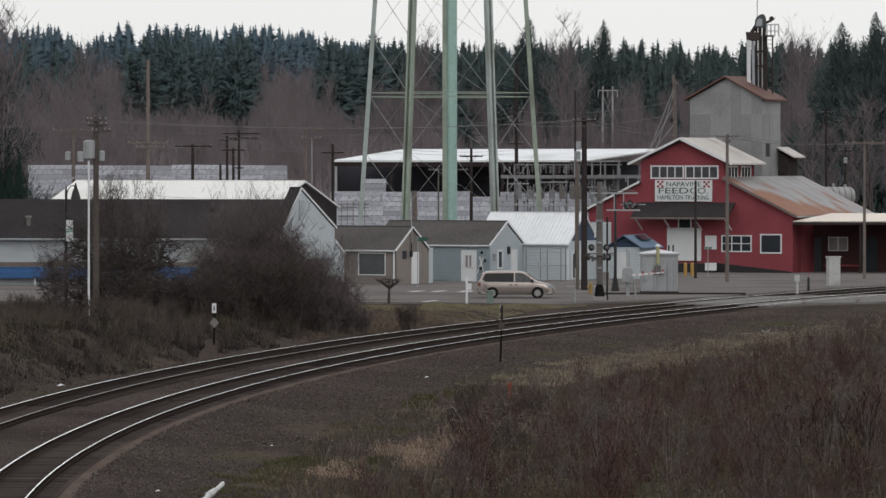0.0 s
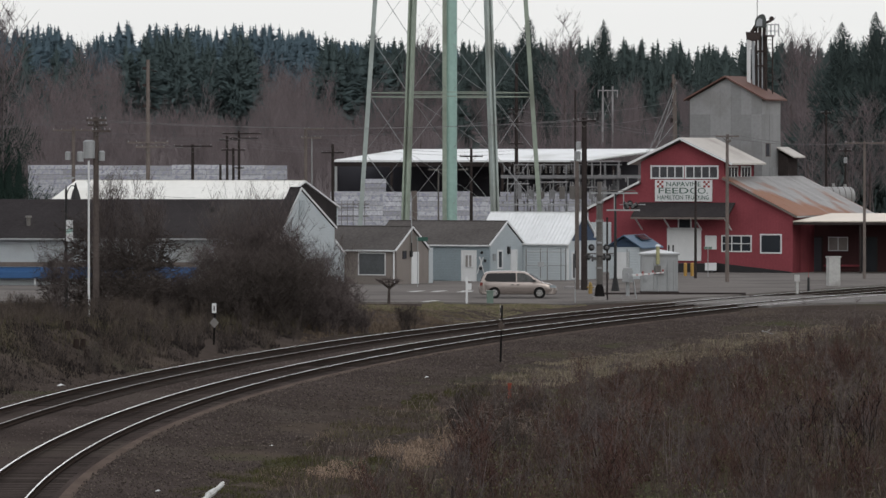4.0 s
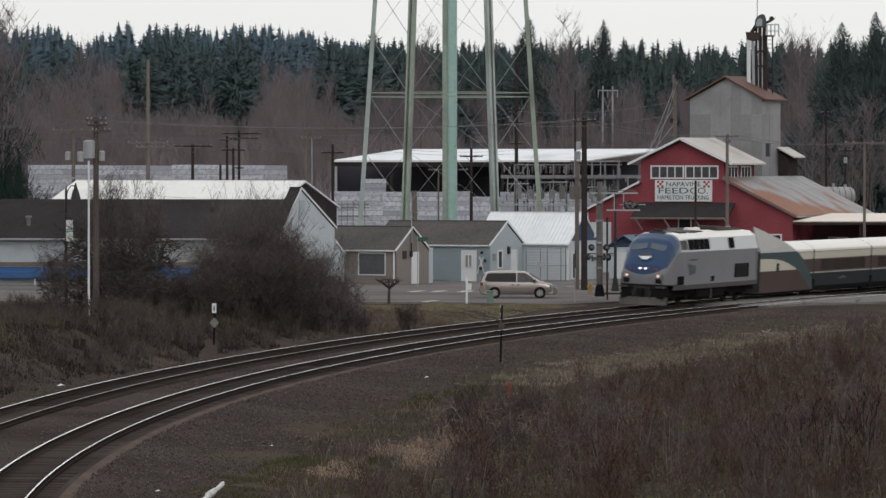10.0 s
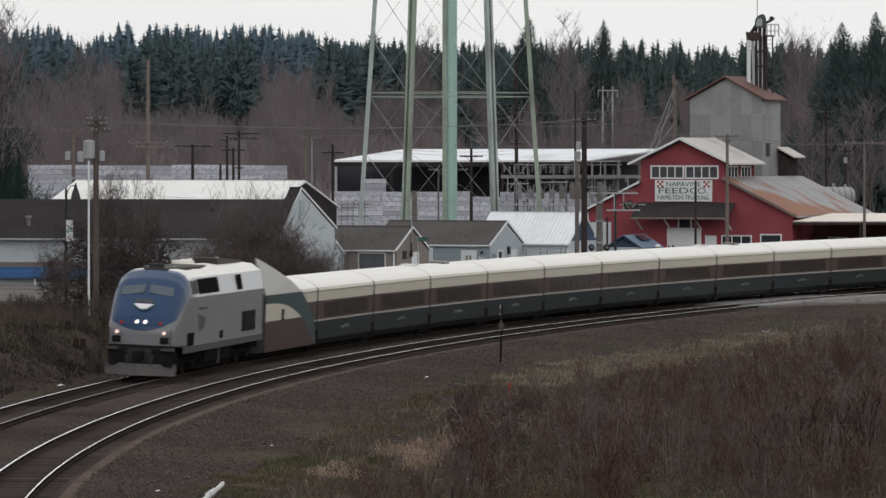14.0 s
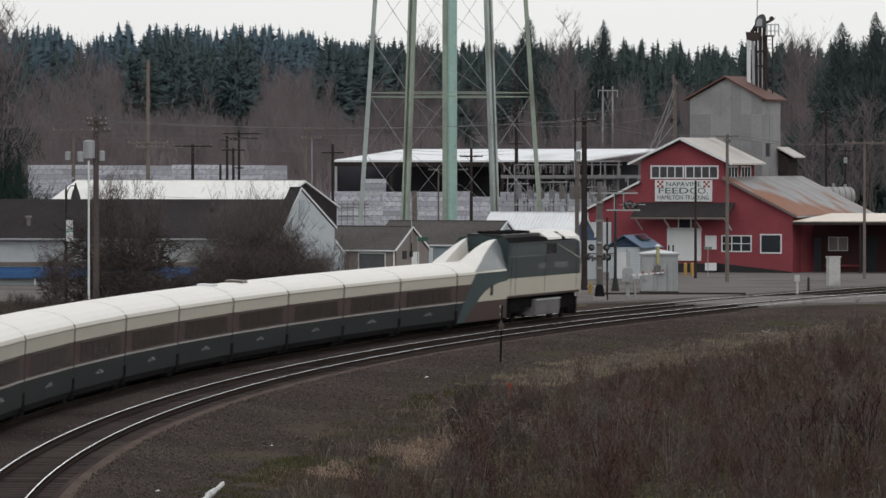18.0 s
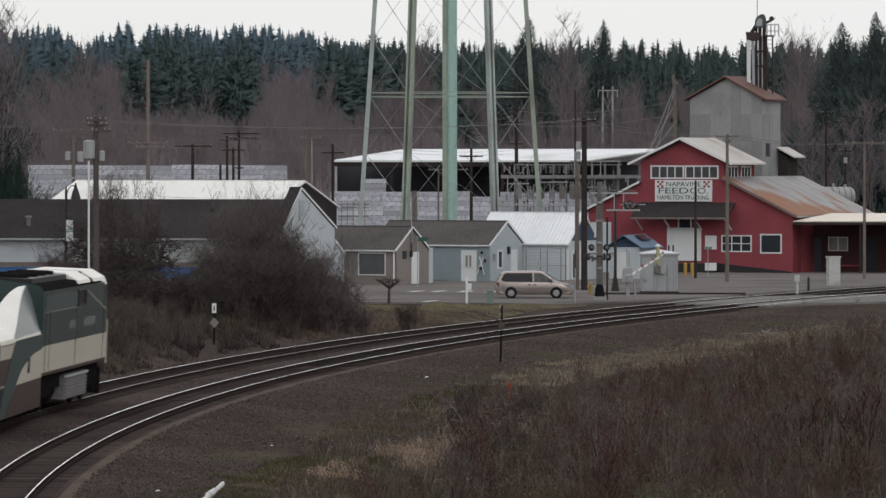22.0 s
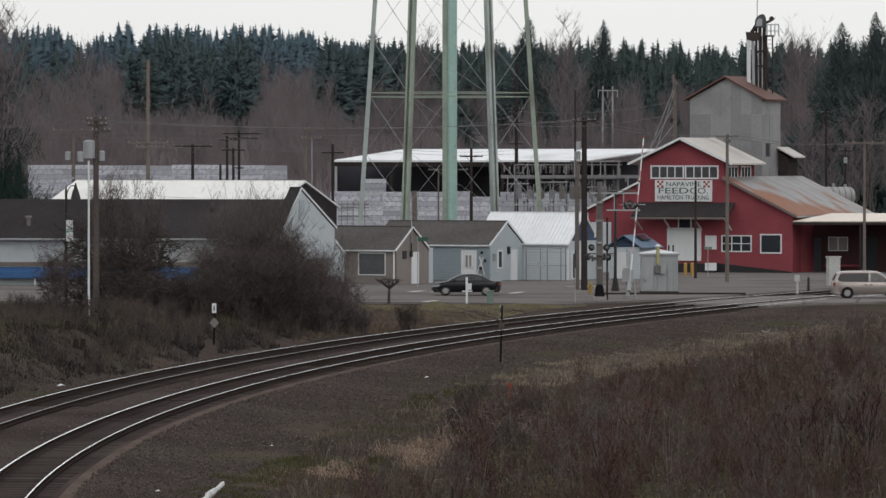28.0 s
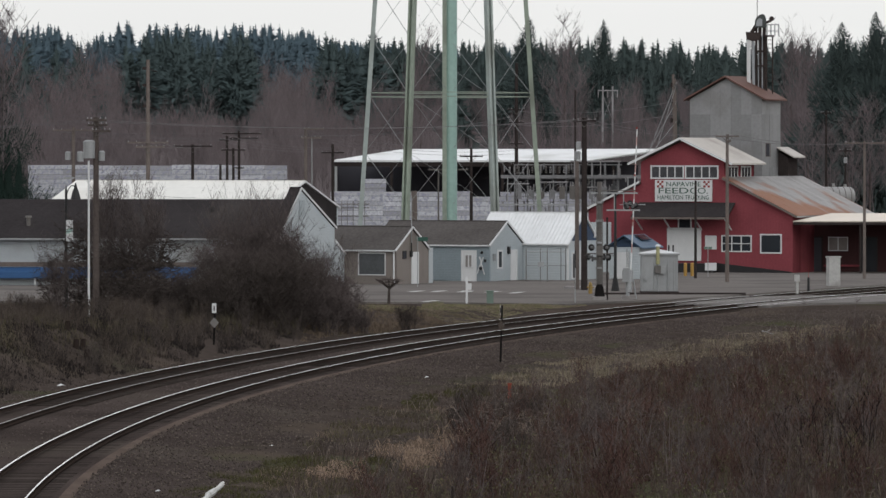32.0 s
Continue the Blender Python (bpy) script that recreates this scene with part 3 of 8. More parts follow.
for x0, x1, y0, y1 in [(xa, xb, -0.42 + 0.9 * i, 0.468 + 0.9 * i) for i in range(22) for xa, xb in ((0.52, -1.62), (-1.58, -3.72), (-3.68, -5.74))]:
    z0_, z1_ = ze - 0.25 + k_r * (0.5 - x0) + 0.142 + random.uniform(0, 0.012), ze - 0.25 + k_r * (0.5 - x1) + 0.150 + random.uniform(0, 0.014)
    part("roof_sheet", slabbed([(x0, y0, z0_), (x0, y1, z0_), (x1, y1, z1_), (x1, y0, z1_)], (0, 0, 0.02)), ROOF_SHEET, rr)
part("left_roof", slabbed([(-W - 0.5, -0.4, ze + 0.1), (-W - 0.5, L + 0.4, ze + 0.1), (c0, L + 0.4, 7.15), (c0, -0.4, 7.15)], (0, 0, 0.14)), ZINC, feed)
mid = (c0 + c1) / 2
for x in (c1 + 0.9, c0 - 0.9):
    part("top_roof", slabbed([(x, -0.6, 8.55), (x, 7.8, 8.55), (mid, 7.8, zp), (mid, -0.6, zp)], (0, 0, 0.13)), OLD_TIN, feed, "weathered cream metal roof")
    bm = bmesh.new()
    beam(bm, (x, -0.63, 8.6), (mid, -0.63, zp + 0.04), 0.06, 0.18)
    part("barge_board", bm, WHITE, feed)
for x, z0, xx, zz in ((0.5, ze - 0.25, c1, 7.45), (-W - 0.5, ze + 0.1, c0, 7.15)):
    bm = bmesh.new()
    beam(bm, (x, -0.43, z0 + 0.04), (xx, -0.43, zz + 0.04), 0.06, 0.16)
    part("barge_board", bm, WHITE if x < 0 else POLE, feed)
SASH = mat("dusty_sash_glass", (0.050, 0.050, 0.055), 0.3, vary=0.5, scale=3, fine=9, spec=0.2)
for x0, w, k in ((-11.8, 2.6, 3), (-8.9, 2.6, 3)):
    window(feed, "gable_window", (x0, 0, 7.55), (1, 0, 0), w, 0.85, SASH, bars=k, rows=0, trim=0.11)
window(feed, "side_window", (c1, 1.0, 7.6), (0, 1, 0), 2.2, 0.75, bars=2, trim=0.12, out=(1, 0, 0))
window(feed, "side_window", (c1, 4.2, 7.6), (0, 1, 0), 2.2, 0.75, bars=2, trim=0.12, out=(1, 0, 0))
sign = part("sign_board", boxed((-11.5, -0.14, 5.65), (-6.7, -0.02, 7.35)), WHITE, feed, "white painted wooden sign with dark green letters")


def words(text, at, size, width, material, parent, squash=1.0):
    cu = bpy.data.curves.new("lettering", "FONT")
    cu.body, cu.size, cu.extrude, cu.align_x = text, size, 0.01, "CENTER"
    tmp = new("lettering", cu)
    dg = bpy.context.evaluated_depsgraph_get()
    me = bpy.data.meshes.new_from_object(tmp.evaluated_get(dg))
    bpy.data.objects.remove(tmp)
    xs = [v.co.x for v in me.vertices]
    k = width / (max(xs) - min(xs))
    me.transform(Matrix.Translation(at) @ Matrix.Rotation(radians(90), 4, "X") @ Matrix.Diagonal((k, squash, 1, 1)))
    me.materials.append(material)
    ob = new("lettering", me)
    ob.parent = parent
    return ob


words("NAPAVINE", (-9.1, -0.16, 6.85), 0.52, 2.9, SIGN_GREEN, sign)
words("FEED", (-9.95, -0.16, 6.28), 0.66, 2.5, SIGN_GREEN, sign)
words("CO.", (-7.78, -0.16, 6.28), 0.66, 1.5, SIGN_GREEN, sign)
words("HAMILTON", (-10.2, -0.16, 5.80), 0.50, 2.15, SIGN_GREEN, sign)
words("TRUCKING", (-7.95, -0.16, 5.80), 0.50, 2.0, SIGN_GREEN, sign)
for x in (-11.05, -7.15):
    bm = bmesh.new()
    for i in range(3):
        for j in range(3):
            if (i + j) % 2 == 0:
                box(bm, (x - 0.27 + i * 0.18, -0.155, 6.75 + j * 0.18), (x - 0.09 + i * 0.18, -0.14, 6.93 + j * 0.18))
    part("check_pattern", bm, SIGN_RED, sign)
part("canopy", slabbed([(-12.9, -1.9, 4.35), (-4.8, -1.9, 4.35), (-4.8, 0, 5.45), (-12.9, 0, 5.45)], (0, 0, 0.12)), SHINGLE, feed, "dark shingled canopy")
part("canopy_edge", boxed((-12.9, -1.96, 4.25), (-4.8, -1.9, 4.42)), POLE, feed)
for x in (-12.6, -10.2, -7.6, -5.1):
    bm = bmesh.new()
    beam(bm, (x, -1.7, 4.3), (x, -0.05, 3.4), 0.09, 0.09)
    part("bracket", bm, WHITE, feed)
window(feed, "dock_door", (-10.35, 0, 1.1), (1, 0, 0), 2.55, 2.3, WHITE, WHITE, trim=0.16)
window(feed, "loft_door", (-9.5, 0, 3.5), (1, 0, 0), 0.95, 1.0, GLASS, WHITE, trim=0.1)
window(feed, "shop_window", (-5.85, 0, 1.75), (1, 0, 0), 2.35, 1.15, bars=2, rows=1, trim=0.09)
window(feed, "shop_window", (-2.6, 0, 1.65), (1, 0, 0), 1.6, 1.35, trim=0.10)
part("dock", boxed((-12.5, -1.0, 0), (-6.3, 0, 0.75)), BLACK, feed, "low black loading dock")
part("plinth", slabbed([(-6.3, 0, 0), (-0.05, 0, 0), (-0.05, 0, 0.12), (-6.3, 0, 0.78)], (0, -0.06, 0)), BLACK, feed)
window(feed, "notice_board", (-7.25, 0, 1.9), (1, 0, 0), 0.85, 1.0, WHITE, WHITE, trim=0.05)
part("white_board", boxed((-6.95, -1.08, 0.2), (-6.0, -1.0, 0.8)), WHITE, feed)
part("lean_to_wall", boxed((-17.1, -2.5, 0), (-14.4, -2.3, 4.0)), PALE, feed)

# grain elevator rising behind
tower = thing("grain_elevator", (25.93, 466, 0), -22, "tall grey corrugated grain elevator with red-brown roof", "grain elevator")
tw = part("wall", slabbed([(-6.2, 0, 0), (0, 0, 0), (0, 0, 13.85), (-3.1, 0, 15.5), (-6.2, 0, 13.85)], (0, 4.7, 0)), CORRUGATED, tower)
for j in range(5):
    z0_ = 4.0 + j * 2.15
    for i in range(7):
        x0 = -6.2 + i * 6.2 / 7
        z1_ = z0_ + 2.13 + random.uniform(-0.03, 0.03)
        if j == 4:
            top = lambda x: 13.72 + 1.65 * (1 - abs(x + 3.1) / 3.1)
            pts = [(x0, 0, z0_), (x0 + 0.875, 0, z0_), (x0 + 0.875, 0, top(x0 + 0.875)), (x0, 0, top(x0))]
        else:
            pts = [(x0, 0, z0_), (x0 + 0.875, 0, z0_), (x0 + 0.875, 0, z1_), (x0, 0, z1_)]
        part("wall_sheet", slabbed(pts, (0, -0.012 - random.uniform(0, 0.02), 0)), SHEET, tw)
    for i in range(5):
        y0 = i * 0.94
        part("wall_sheet", slabbed([(0, y0, z0_), (0, y0 + 0.93, z0_), (0, y0 + 0.93, min(z0_ + 2.14, 13.8)), (0, y0, min(z0_ + 2.14, 13.8))], (0.012 + random.uniform(0, 0.02), 0, 0)), SHEET, tw)
for x in (0.45, -6.65):
    part("roof_slope", slabbed([(x, -0.4, 13.72), (x, 5.1, 13.72), (-3.1, 5.1, 15.62), (-3.1, -0.4, 15.62)], (0, 0, 0.12)), RUST_RED, tower)
part("side_shed", slabbed([(0.05, 4.0, 6.8), (0.9, 4.0, 6.8), (0.9, 4.0, 9.05), (0.05, 4.0, 9.6)], (0, 2.4, 0)), POLE_DARK, tower)
part("side_shed_roof", slabbed([(0.02, 3.7, 9.85), (1.5, 3.7, 9.05), (1.5, 6.7, 9.05), (0.02, 6.7, 9.85)], (0, 0, 0.1)), OLD_TIN, tower)
window(tower, "hatch", (0, 0.9, 9.2), (0, 1, 0), 1.1, 1.0, DARK, POLE, trim=0.05, out=(1, 0, 0))
leg = thing("elevator_leg", ((26.142, 470, 15.988)[0], 470, 15.0), 0, "dark steel elevator head with spouts and ladder cage", "grain elevator")
RUSTY = mat("rust_brown_steel", (0.040, 0.031, 0.029), 0.75, 0.2, vary=0.35, scale=1.5)
LEG_PALE = mat("pale_weathered_steel", (0.27, 0.285, 0.30), 0.6, 0.2, vary=0.2, scale=1.5)
# The two thin LEG_PALE tubes stand for light along the dark casings.
for x, y, r, m in ((-0.45, 0, 0.10, RUSTY), (-0.16, 0, 0.15, RUSTY), (0.20, 0, 0.15, RUSTY), (0.03, -0.2, 0.05, LEG_PALE), (-0.28, -0.2, 0.04, LEG_PALE), (0.39, -0.3, 0.05, RUSTY), (0.88, -0.3, 0.04, RUSTY), (0.88, 0.3, 0.04, RUSTY), (0.39, 0.3, 0.05, RUSTY)):
    part("leg_casing", tubed((x, y, -1.0), (x, y, 4.9 if r > 0.09 else 4.05), r, None, 8), m, leg)
for i in range(11):
    z = 0.3 + 0.34 * i
    part("ladder_rung", boxed((0.39, -0.33, z), (0.88, -0.29, z + 0.04)), RUSTY, leg)
part("head_cover", slabbed([(-0.58, -0.32, 4.72), (-0.55, -0.32, 5.30), (-0.42, -0.32, 5.58), (-0.22, -0.32, 5.76), (0.06, -0.32, 5.84), (0.24, -0.32, 5.72), (0.33, -0.32, 5.45), (0.35, -0.32, 4.72)], (0, 0.64, 0)), mat("grey_green_steel", (0.060, 0.068, 0.066), 0.6, 0.2, vary=0.3, scale=2), leg, "rounded steel head cover")
part("inspection_panel", slabbed([(-0.50, -0.34, 4.85), (0.02, -0.34, 4.85), (0.02, -0.34, 5.40), (-0.22, -0.34, 5.50), (-0.44, -0.34, 5.30)], (0, -0.02, 0)), LEG_PALE, leg)
part("spout", tubed((-0.42, 0, 4.95), (-0.85, 0, 4.30), 0.17, 0.15), RUSTY, leg)
part("distributor", slabbed([(-1.30, -0.4, 4.38), (-0.15, -0.4, 4.30), (-0.20, -0.4, 3.70), (-0.75, -0.4, 3.60), (-1.24, -0.4, 3.75)], (0, 0.8, 0)), RUSTY, leg)
part("white_spout", tubed((-1.09, -0.2, 3.70), (-1.07, -0.2, -1.0), 0.16), WHITE, leg)
part("grey_spout", tubed((-0.74, -0.2, 3.65), (-0.68, -0.2, -1.0), 0.13), LEG_PALE, leg)
part("motor_arm", tubed((0.30, 0, 5.12), (0.78, 0, 5.30), 0.12, 0.10), RUSTY, leg)
part("motor", tubed((0.80, -0.2, 5.46), (0.80, 0.25, 5.46), 0.20, 0.20, 12), RUSTY, leg)
part("platform", boxed((0.10, -0.6, 3.98), (1.0, 0.6, 4.10)), RUSTY, leg)
for z in (1.5, 2.7):
    part("tie_plate", boxed((-0.55, -0.3, z), (0.45, 0.3, z + 0.16)), RUSTY, leg)
bm = bmesh.new()
for y in (-0.55, 0.55):
    for x in (0.42, 0.74, 1.06, 1.38):
        beam(bm, (x, y, 4.05), (x, y, 5.0), 0.045, 0.045)
    for z in (4.45, 4.98):
        beam(bm, (0.42, y, z), (1.38, y, z), 0.045, 0.045)
for z in (4.45, 4.98):
    beam(bm, (1.38, -0.55, z), (1.38, 0.55, z), 0.045, 0.045)
part("ladder_cage", bm, LEG_PALE, leg)
part("aerial", tubed((-0.38, 0, 5.4), (-0.38, 0, 8.2), 0.025), POLE_DARK, leg)

# porch wing
wing = thing("porch_wing", (27.682, 452, -0.05), -8, "low red wing with a pale metal porch roof", "building")
# The deep porch's shade is put into this wall's dark red-brown.
part("wall", boxed((0.2, 5.2, 0), (16, 5.45, 4.1)), mat("porch_shade_red_boards", (0.042, 0.015, 0.016), 0.7, vary=0.2, scale=0.5, stripes=(0, 4.0, 0.012)), wing)
part("side_wall", boxed((15.8, 5.45, 0), (16, 9, 4.1)), RED, wing)
part("porch_roof", slabbed([(0.0, -0.6, 4.05), (16.4, -0.6, 4.05), (16.4, 5.6, 4.6), (2.6, 5.6, 4.6)], (0, 0, 0.1)), mat("cream_metal_roof", (0.56, 0.50, 0.43), 0.5, vary=0.1, scale=0.5), wing)
part("porch_fascia", boxed((0.0, -0.66, 3.85), (16.4, -0.6, 4.07)), POLE_DARK, wing)
for x in (5.2, 9.4, 13.8):
    part("porch_post", boxed((x, -0.4, 0), (x + 0.16, -0.24, 3.8)), POLE_DARK, wing)
window(wing, "window", (2.4, 5.2, 1.75), (1, 0, 0), 1.45, 1.0, mat("dusty_glass", (0.20, 0.18, 0.17), 0.25), WHITE, bars=1, trim=0.06)
window(wing, "door", (0.5, 5.2, 0.05), (1, 0, 0), 1.3, 2.7, DARK, POLE_DARK, trim=0.1)
window(wing, "door", (5.0, 5.2, 0.05), (1, 0, 0), 1.2, 2.7, GLASS, POLE_DARK, trim=0.1)
part("rail", boxed((2.0, 4.9, 0.45), (5.0, 5.1, 0.6)), RED, wing)
part("back_roof", slabbed([(2.6, 5.6, 4.6), (16.4, 5.6, 4.6), (16.4, 9.4, 4.2), (4.2, 9.4, 4.2)], (0, 0, 0.1)), ZINC, wing)

# ---- water tower: six legs, centre pipe
wt = thing("water_tower", (0.613, 478, -0.1), 0, "pale green steel water tower legs with cross bracing", "water tower")
RB, RT, ZT = 7.76, 6.16, 24.0
feet = []
for k in range(6):
    a = radians(60 * k)
    feet.append((Vector((RB * math.cos(a), RB * math.sin(a), 0)), Vector((RT * math.cos(a), RT * math.sin(a), ZT))))


def leg_at(k, z):
    a, b = feet[k % 6]
    return a + (b - a) * (z / ZT)


for k in range(6):
    bm = bmesh.new()
    a, b = feet[k]
    out = Vector((a.x, a.y, 0)).normalized()
    sd = Vector((-out.y, out.x, 0))
    beam(bm, a - sd * 0.19, b - sd * 0.19, 0.16, 0.36)
    beam(bm, a + sd * 0.19, b + sd * 0.19, 0.16, 0.36)
    beam(bm, a - out * 0.1, b - out * 0.1, 0.40, 0.07)
    # Light is painted in: some legs take a lit tone, others a shaded one.
    part("leg", bm, TOWER_LIT if k in (1, 3, 5) else TOWER, wt)
    part("footing", boxed((a.x - 0.7, a.y - 0.7, -0.3), (a.x + 0.7, a.y + 0.7, 0.35)), CONCRETE, wt)
for z in (14.4,):
    for k in range(6):
        bm = bmesh.new()
        beam(bm, leg_at(k, z + 0.17), leg_at(k + 1, z + 0.17), 0.09, 0.07)
        beam(bm, leg_at(k, z - 0.17), leg_at(k + 1, z - 0.17), 0.09, 0.07)
        part("strut", bm, TOWER, wt)
LEVELS = (0.6, 5.0, 9.6, 14.4, 19.0, 23.6)


def pipe_at(z):
    return Vector((0, 0, z))


for z0, z1 in zip(LEVELS, LEVELS[1:]):
    for i, j in ((3, 4), (4, None), (None, 5), (5, 0)):
        for za, zb in ((z0, z1), (z1, z0)):
            p = pipe_at(za) if i is None else leg_at(i, za)
            q = pipe_at(zb) if j is None else leg_at(j, zb)
            part("brace_rod", tubed(p, q, 0.016, None, 5), GALV, wt)
    for i, j in ((0, 1), (1, 2), (2, 3)):
        part("brace_rod", tubed(leg_at(i, z0), leg_at(j, z1), 0.013, None, 5), GALV, wt)
# Added strip makes the riser pipe's left third darker.
part("pipe_ladder", boxed((-0.66, -0.7, 0.2), (-0.30, -0.45, ZT)), TOWER, wt, "dull green strip added beside the pipe")
part("centre_pipe", tubed((0, 0, -0.2), (0, 0, ZT), 0.56, None, 20), TOWER_PIPE, wt, "mint green riser pipe")

# ---- lumber shed, stacks, substation far back
lumber_shed = thing("lumber_shed", (-12.118, 640, 0), 0, "long open lumber shed with white metal roof", "shed")
Lh = 34.399
zr, zf = 9.795, 8.46
part("roof_slope", slabbed([(-0.3, -0.5, zf), (Lh * 1.0 - 6, -0.5, zf), (Lh + 3, 14, zr - 0.05), (7.5, 14, zr - 0.08)], (0, 0, 0.2)), TIN, lumber_shed)
part("roof_end", slabbed([(Lh - 6, -0.5, zf), (Lh + 3, 14, zr - 0.05), (Lh - 5.2, 14, zf), (Lh - 6, 0, zf)], (0, 0, 0.1)), SHINGLE, lumber_shed)
# Back and end walls carry the open shed's inner shade as colour.
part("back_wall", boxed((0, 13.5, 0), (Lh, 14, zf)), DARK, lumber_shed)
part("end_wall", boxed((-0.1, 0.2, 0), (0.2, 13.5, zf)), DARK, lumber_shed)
part("eave_beam", boxed((0, -0.3, zf - 0.5), (Lh - 6, -0.1, zf - 0.05)), POLE_DARK, lumber_shed)
for i in range(6):
    part("post", boxed((i * 6.2 + 0.02, -0.28, 0), (i * 6.2 + 0.3, -0.05, zf - 0.5)), GALV if i == 0 else POLE_DARK, lumber_shed)


def lumber_stack(x, y, top, w, dep, tiers, rnd):
    """Wrapped bundles on bearers, tiers high, the topmost face at top."""
    hgt = 0.50
    z = top - tiers * hgt
    t = thing("lumber_stack", (x, y, z), 0, "banded lumber in white printed wrapping", "lumber stack", "lumber stacks in the yard")
    for i in range(tiers):
        j = rnd.uniform(-0.02, 0.02)
        b = part("wrapped_lumber", boxed((j, rnd.uniform(0, 0.08), i * hgt + 0.04), (w + j, dep, (i + 1) * hgt)), WRAP, t)
        for q in (0.25, 0.75):
            part("bearer", boxed((w * q - 0.05, 0.1, i * hgt), (w * q + 0.05, dep - 0.02, i * hgt + 0.04)), BANDS, b)
    part("core", boxed((0.15, 0.25, 0), (w - 0.15, dep - 0.1, tiers * hgt - 0.1)), BANDS, t)
    return t


rnd = random.Random(4)
x = -11.579
while x < 21.296:
    w = rnd.choice((2.4, 3.0, 3.6))
    lumber_stack(x, 590, 5.45 + rnd.choice((0, 0, 0.05, 0.0, -0.5)), w, 1.2, 9, rnd)
    x += w + rnd.uniform(0.0, 0.03)
x = -43.432
while x < -17.042:
    w = rnd.choice((2.4, 3.0, 3.6))
    lumber_stack(x, 600, 8.223 - rnd.uniform(0, 0.10), w, 1.2, 11, rnd)
    x += w + rnd.uniform(0.0, 0.03)
lumber_stack(-8.431, 615, 6.678, 2.3, 1.2, 7, rnd)
terrace = part("yard_terrace", boxed((-60, 585, -0.5), (60, 720, 5.45 - 4.45)), SOIL)
tagged(terrace, "raised bare earth lumber yard", "ground", kind="structure")


# ---- the train
SILVER = mat("silver_grey_paint", (0.146, 0.148, 0.154), 0.4, 0.0, vary=0.10, scale=0.4)
ROOF_W = mat("white_train_roof", (0.60, 0.58, 0.53), 0.35, vary=0.08, scale=0.5)
CREAM = mat("cream_paint", (0.43, 0.405, 0.338), 0.32, vary=0.06, scale=0.5, spec=0.15)
BROWN = mat("brown_paint", (0.046, 0.0255, 0.0215), 0.35, vary=0.15, scale=0.5, spec=0.15)
GREEN = mat("dark_green_paint", (0.0112, 0.0152, 0.0168), 0.35, vary=0.10, scale=0.5, spec=0.06)
UNDER = mat("sooty_underframe", (0.013, 0.012, 0.012), 0.8, vary=0.4, scale=2)
BELLOWS = mat("rubber_gangway", (0.05, 0.05, 0.05), 0.8, vary=0.3, scale=3)
LAMP = glow("headlamp", (1.0, 0.84, 0.80), 1.15)
DITCH = glow("dim_ditch_lamp", (0.9, 0.62, 0.55), 0.55)
# SCREEN's pale blue-grey stands for sky reflected in the cab windows.
SCREEN = mat("pale_cab_glass", (0.058, 0.072, 0.086), 0.2, vary=0.1, scale=1, spec=0.3)
PLOUGH = mat("dusty_plough_paint", (0.082, 0.077, 0.075), 0.8, vary=0.25, scale=0.8)
SKIRT = mat("dusty_grey_skirt", (0.052, 0.047, 0.045), 0.7, vary=0.2, scale=0.6)
EMBLEM = mat("grey_emblem", (0.042, 0.045, 0.052), 0.5)
GRILLE = mat("black_grille", (0.012, 0.012, 0.012), 0.9, vary=0.4, scale=3)
REDLAMP = mat("red_lens", (0.30, 0.02, 0.02), 0.3)


def loft(rings, material, name, parent, pick=None, label="", smooth=False):
    """Joins closed rings of points, in order, into one skin with end caps."""
    bm = bmesh.new()
    vs = [[bm.verts.new(p) for p in r] for r in rings]
    k = len(rings[0])
    for a, b in zip(vs, vs[1:]):
        for i in range(k):
            f = bm.faces.new((a[i], a[(i + 1) % k], b[(i + 1) % k], b[i]))
            if pick:
                f.material_index = pick(f.calc_center_median())
    for r in (vs[0], vs[-1]):
        f = bm.faces.new(r)
        if pick:
            f.material_index = pick(f.calc_center_median())
    return part(name, bm, material, parent, label, smooth)


def bogie(parent, x, wheels=2, base=2.7, r=0.5):
    b = part("bogie", boxed((x - base / 2 - 0.9, -1.25, 0.55), (x + base / 2 + 0.9, 1.25, 0.95)), UNDER, parent)
    bm = bmesh.new()
    for s in (-1, 1):
        beam(bm, (x - base / 2 - 0.8, s * 1.15, 0.75), (x + base / 2 + 0.8, s * 1.15, 0.75), 0.3, 0.22)
        for q in (-0.5, 0.5):
            box(bm, (x + base * q - 0.25, s * 1.15 - 0.15, 0.35), (x + base * q + 0.25, s * 1.15 + 0.15, 0.9))
    part("side_frame", bm, UNDER, b)
    for i in range(wheels):
        xx = x - base / 2 + base * i / (wheels - 1)
        for s in (-1, 1):
            part("wheel", tubed((xx, s * 0.70, r), (xx, s * 0.83, r), r, None, 18), RAIL, b)
    return b


# locomotive: x forward, rail head at z = 0
# A paler silver puts the reflected sky into the sloped panels' colour.
SKYLIT_SILVER = mat("skylit_silver_panel", (0.36, 0.37, 0.385), 0.28, 0.0, vary=0.08, scale=0.4, spec=0.4)
loco = thing("locomotive", (0, 0, 0), 0, "silver diesel locomotive with blue sloped nose", "locomotive")


def hood_ring(x, top, half, low=1.10):
    right = [(half, low), (half, 3.22), (half * 0.88, top - 0.36), (half * 0.62, top - 0.09), (half * 0.02, top)]
    return [(x, -y, z) for y, z in right] + [(x, y, z) for y, z in reversed(right)]


def side_pick(c):
    return 1 if c.z > 3.98 else 2 if c.z > 3.3 else 0


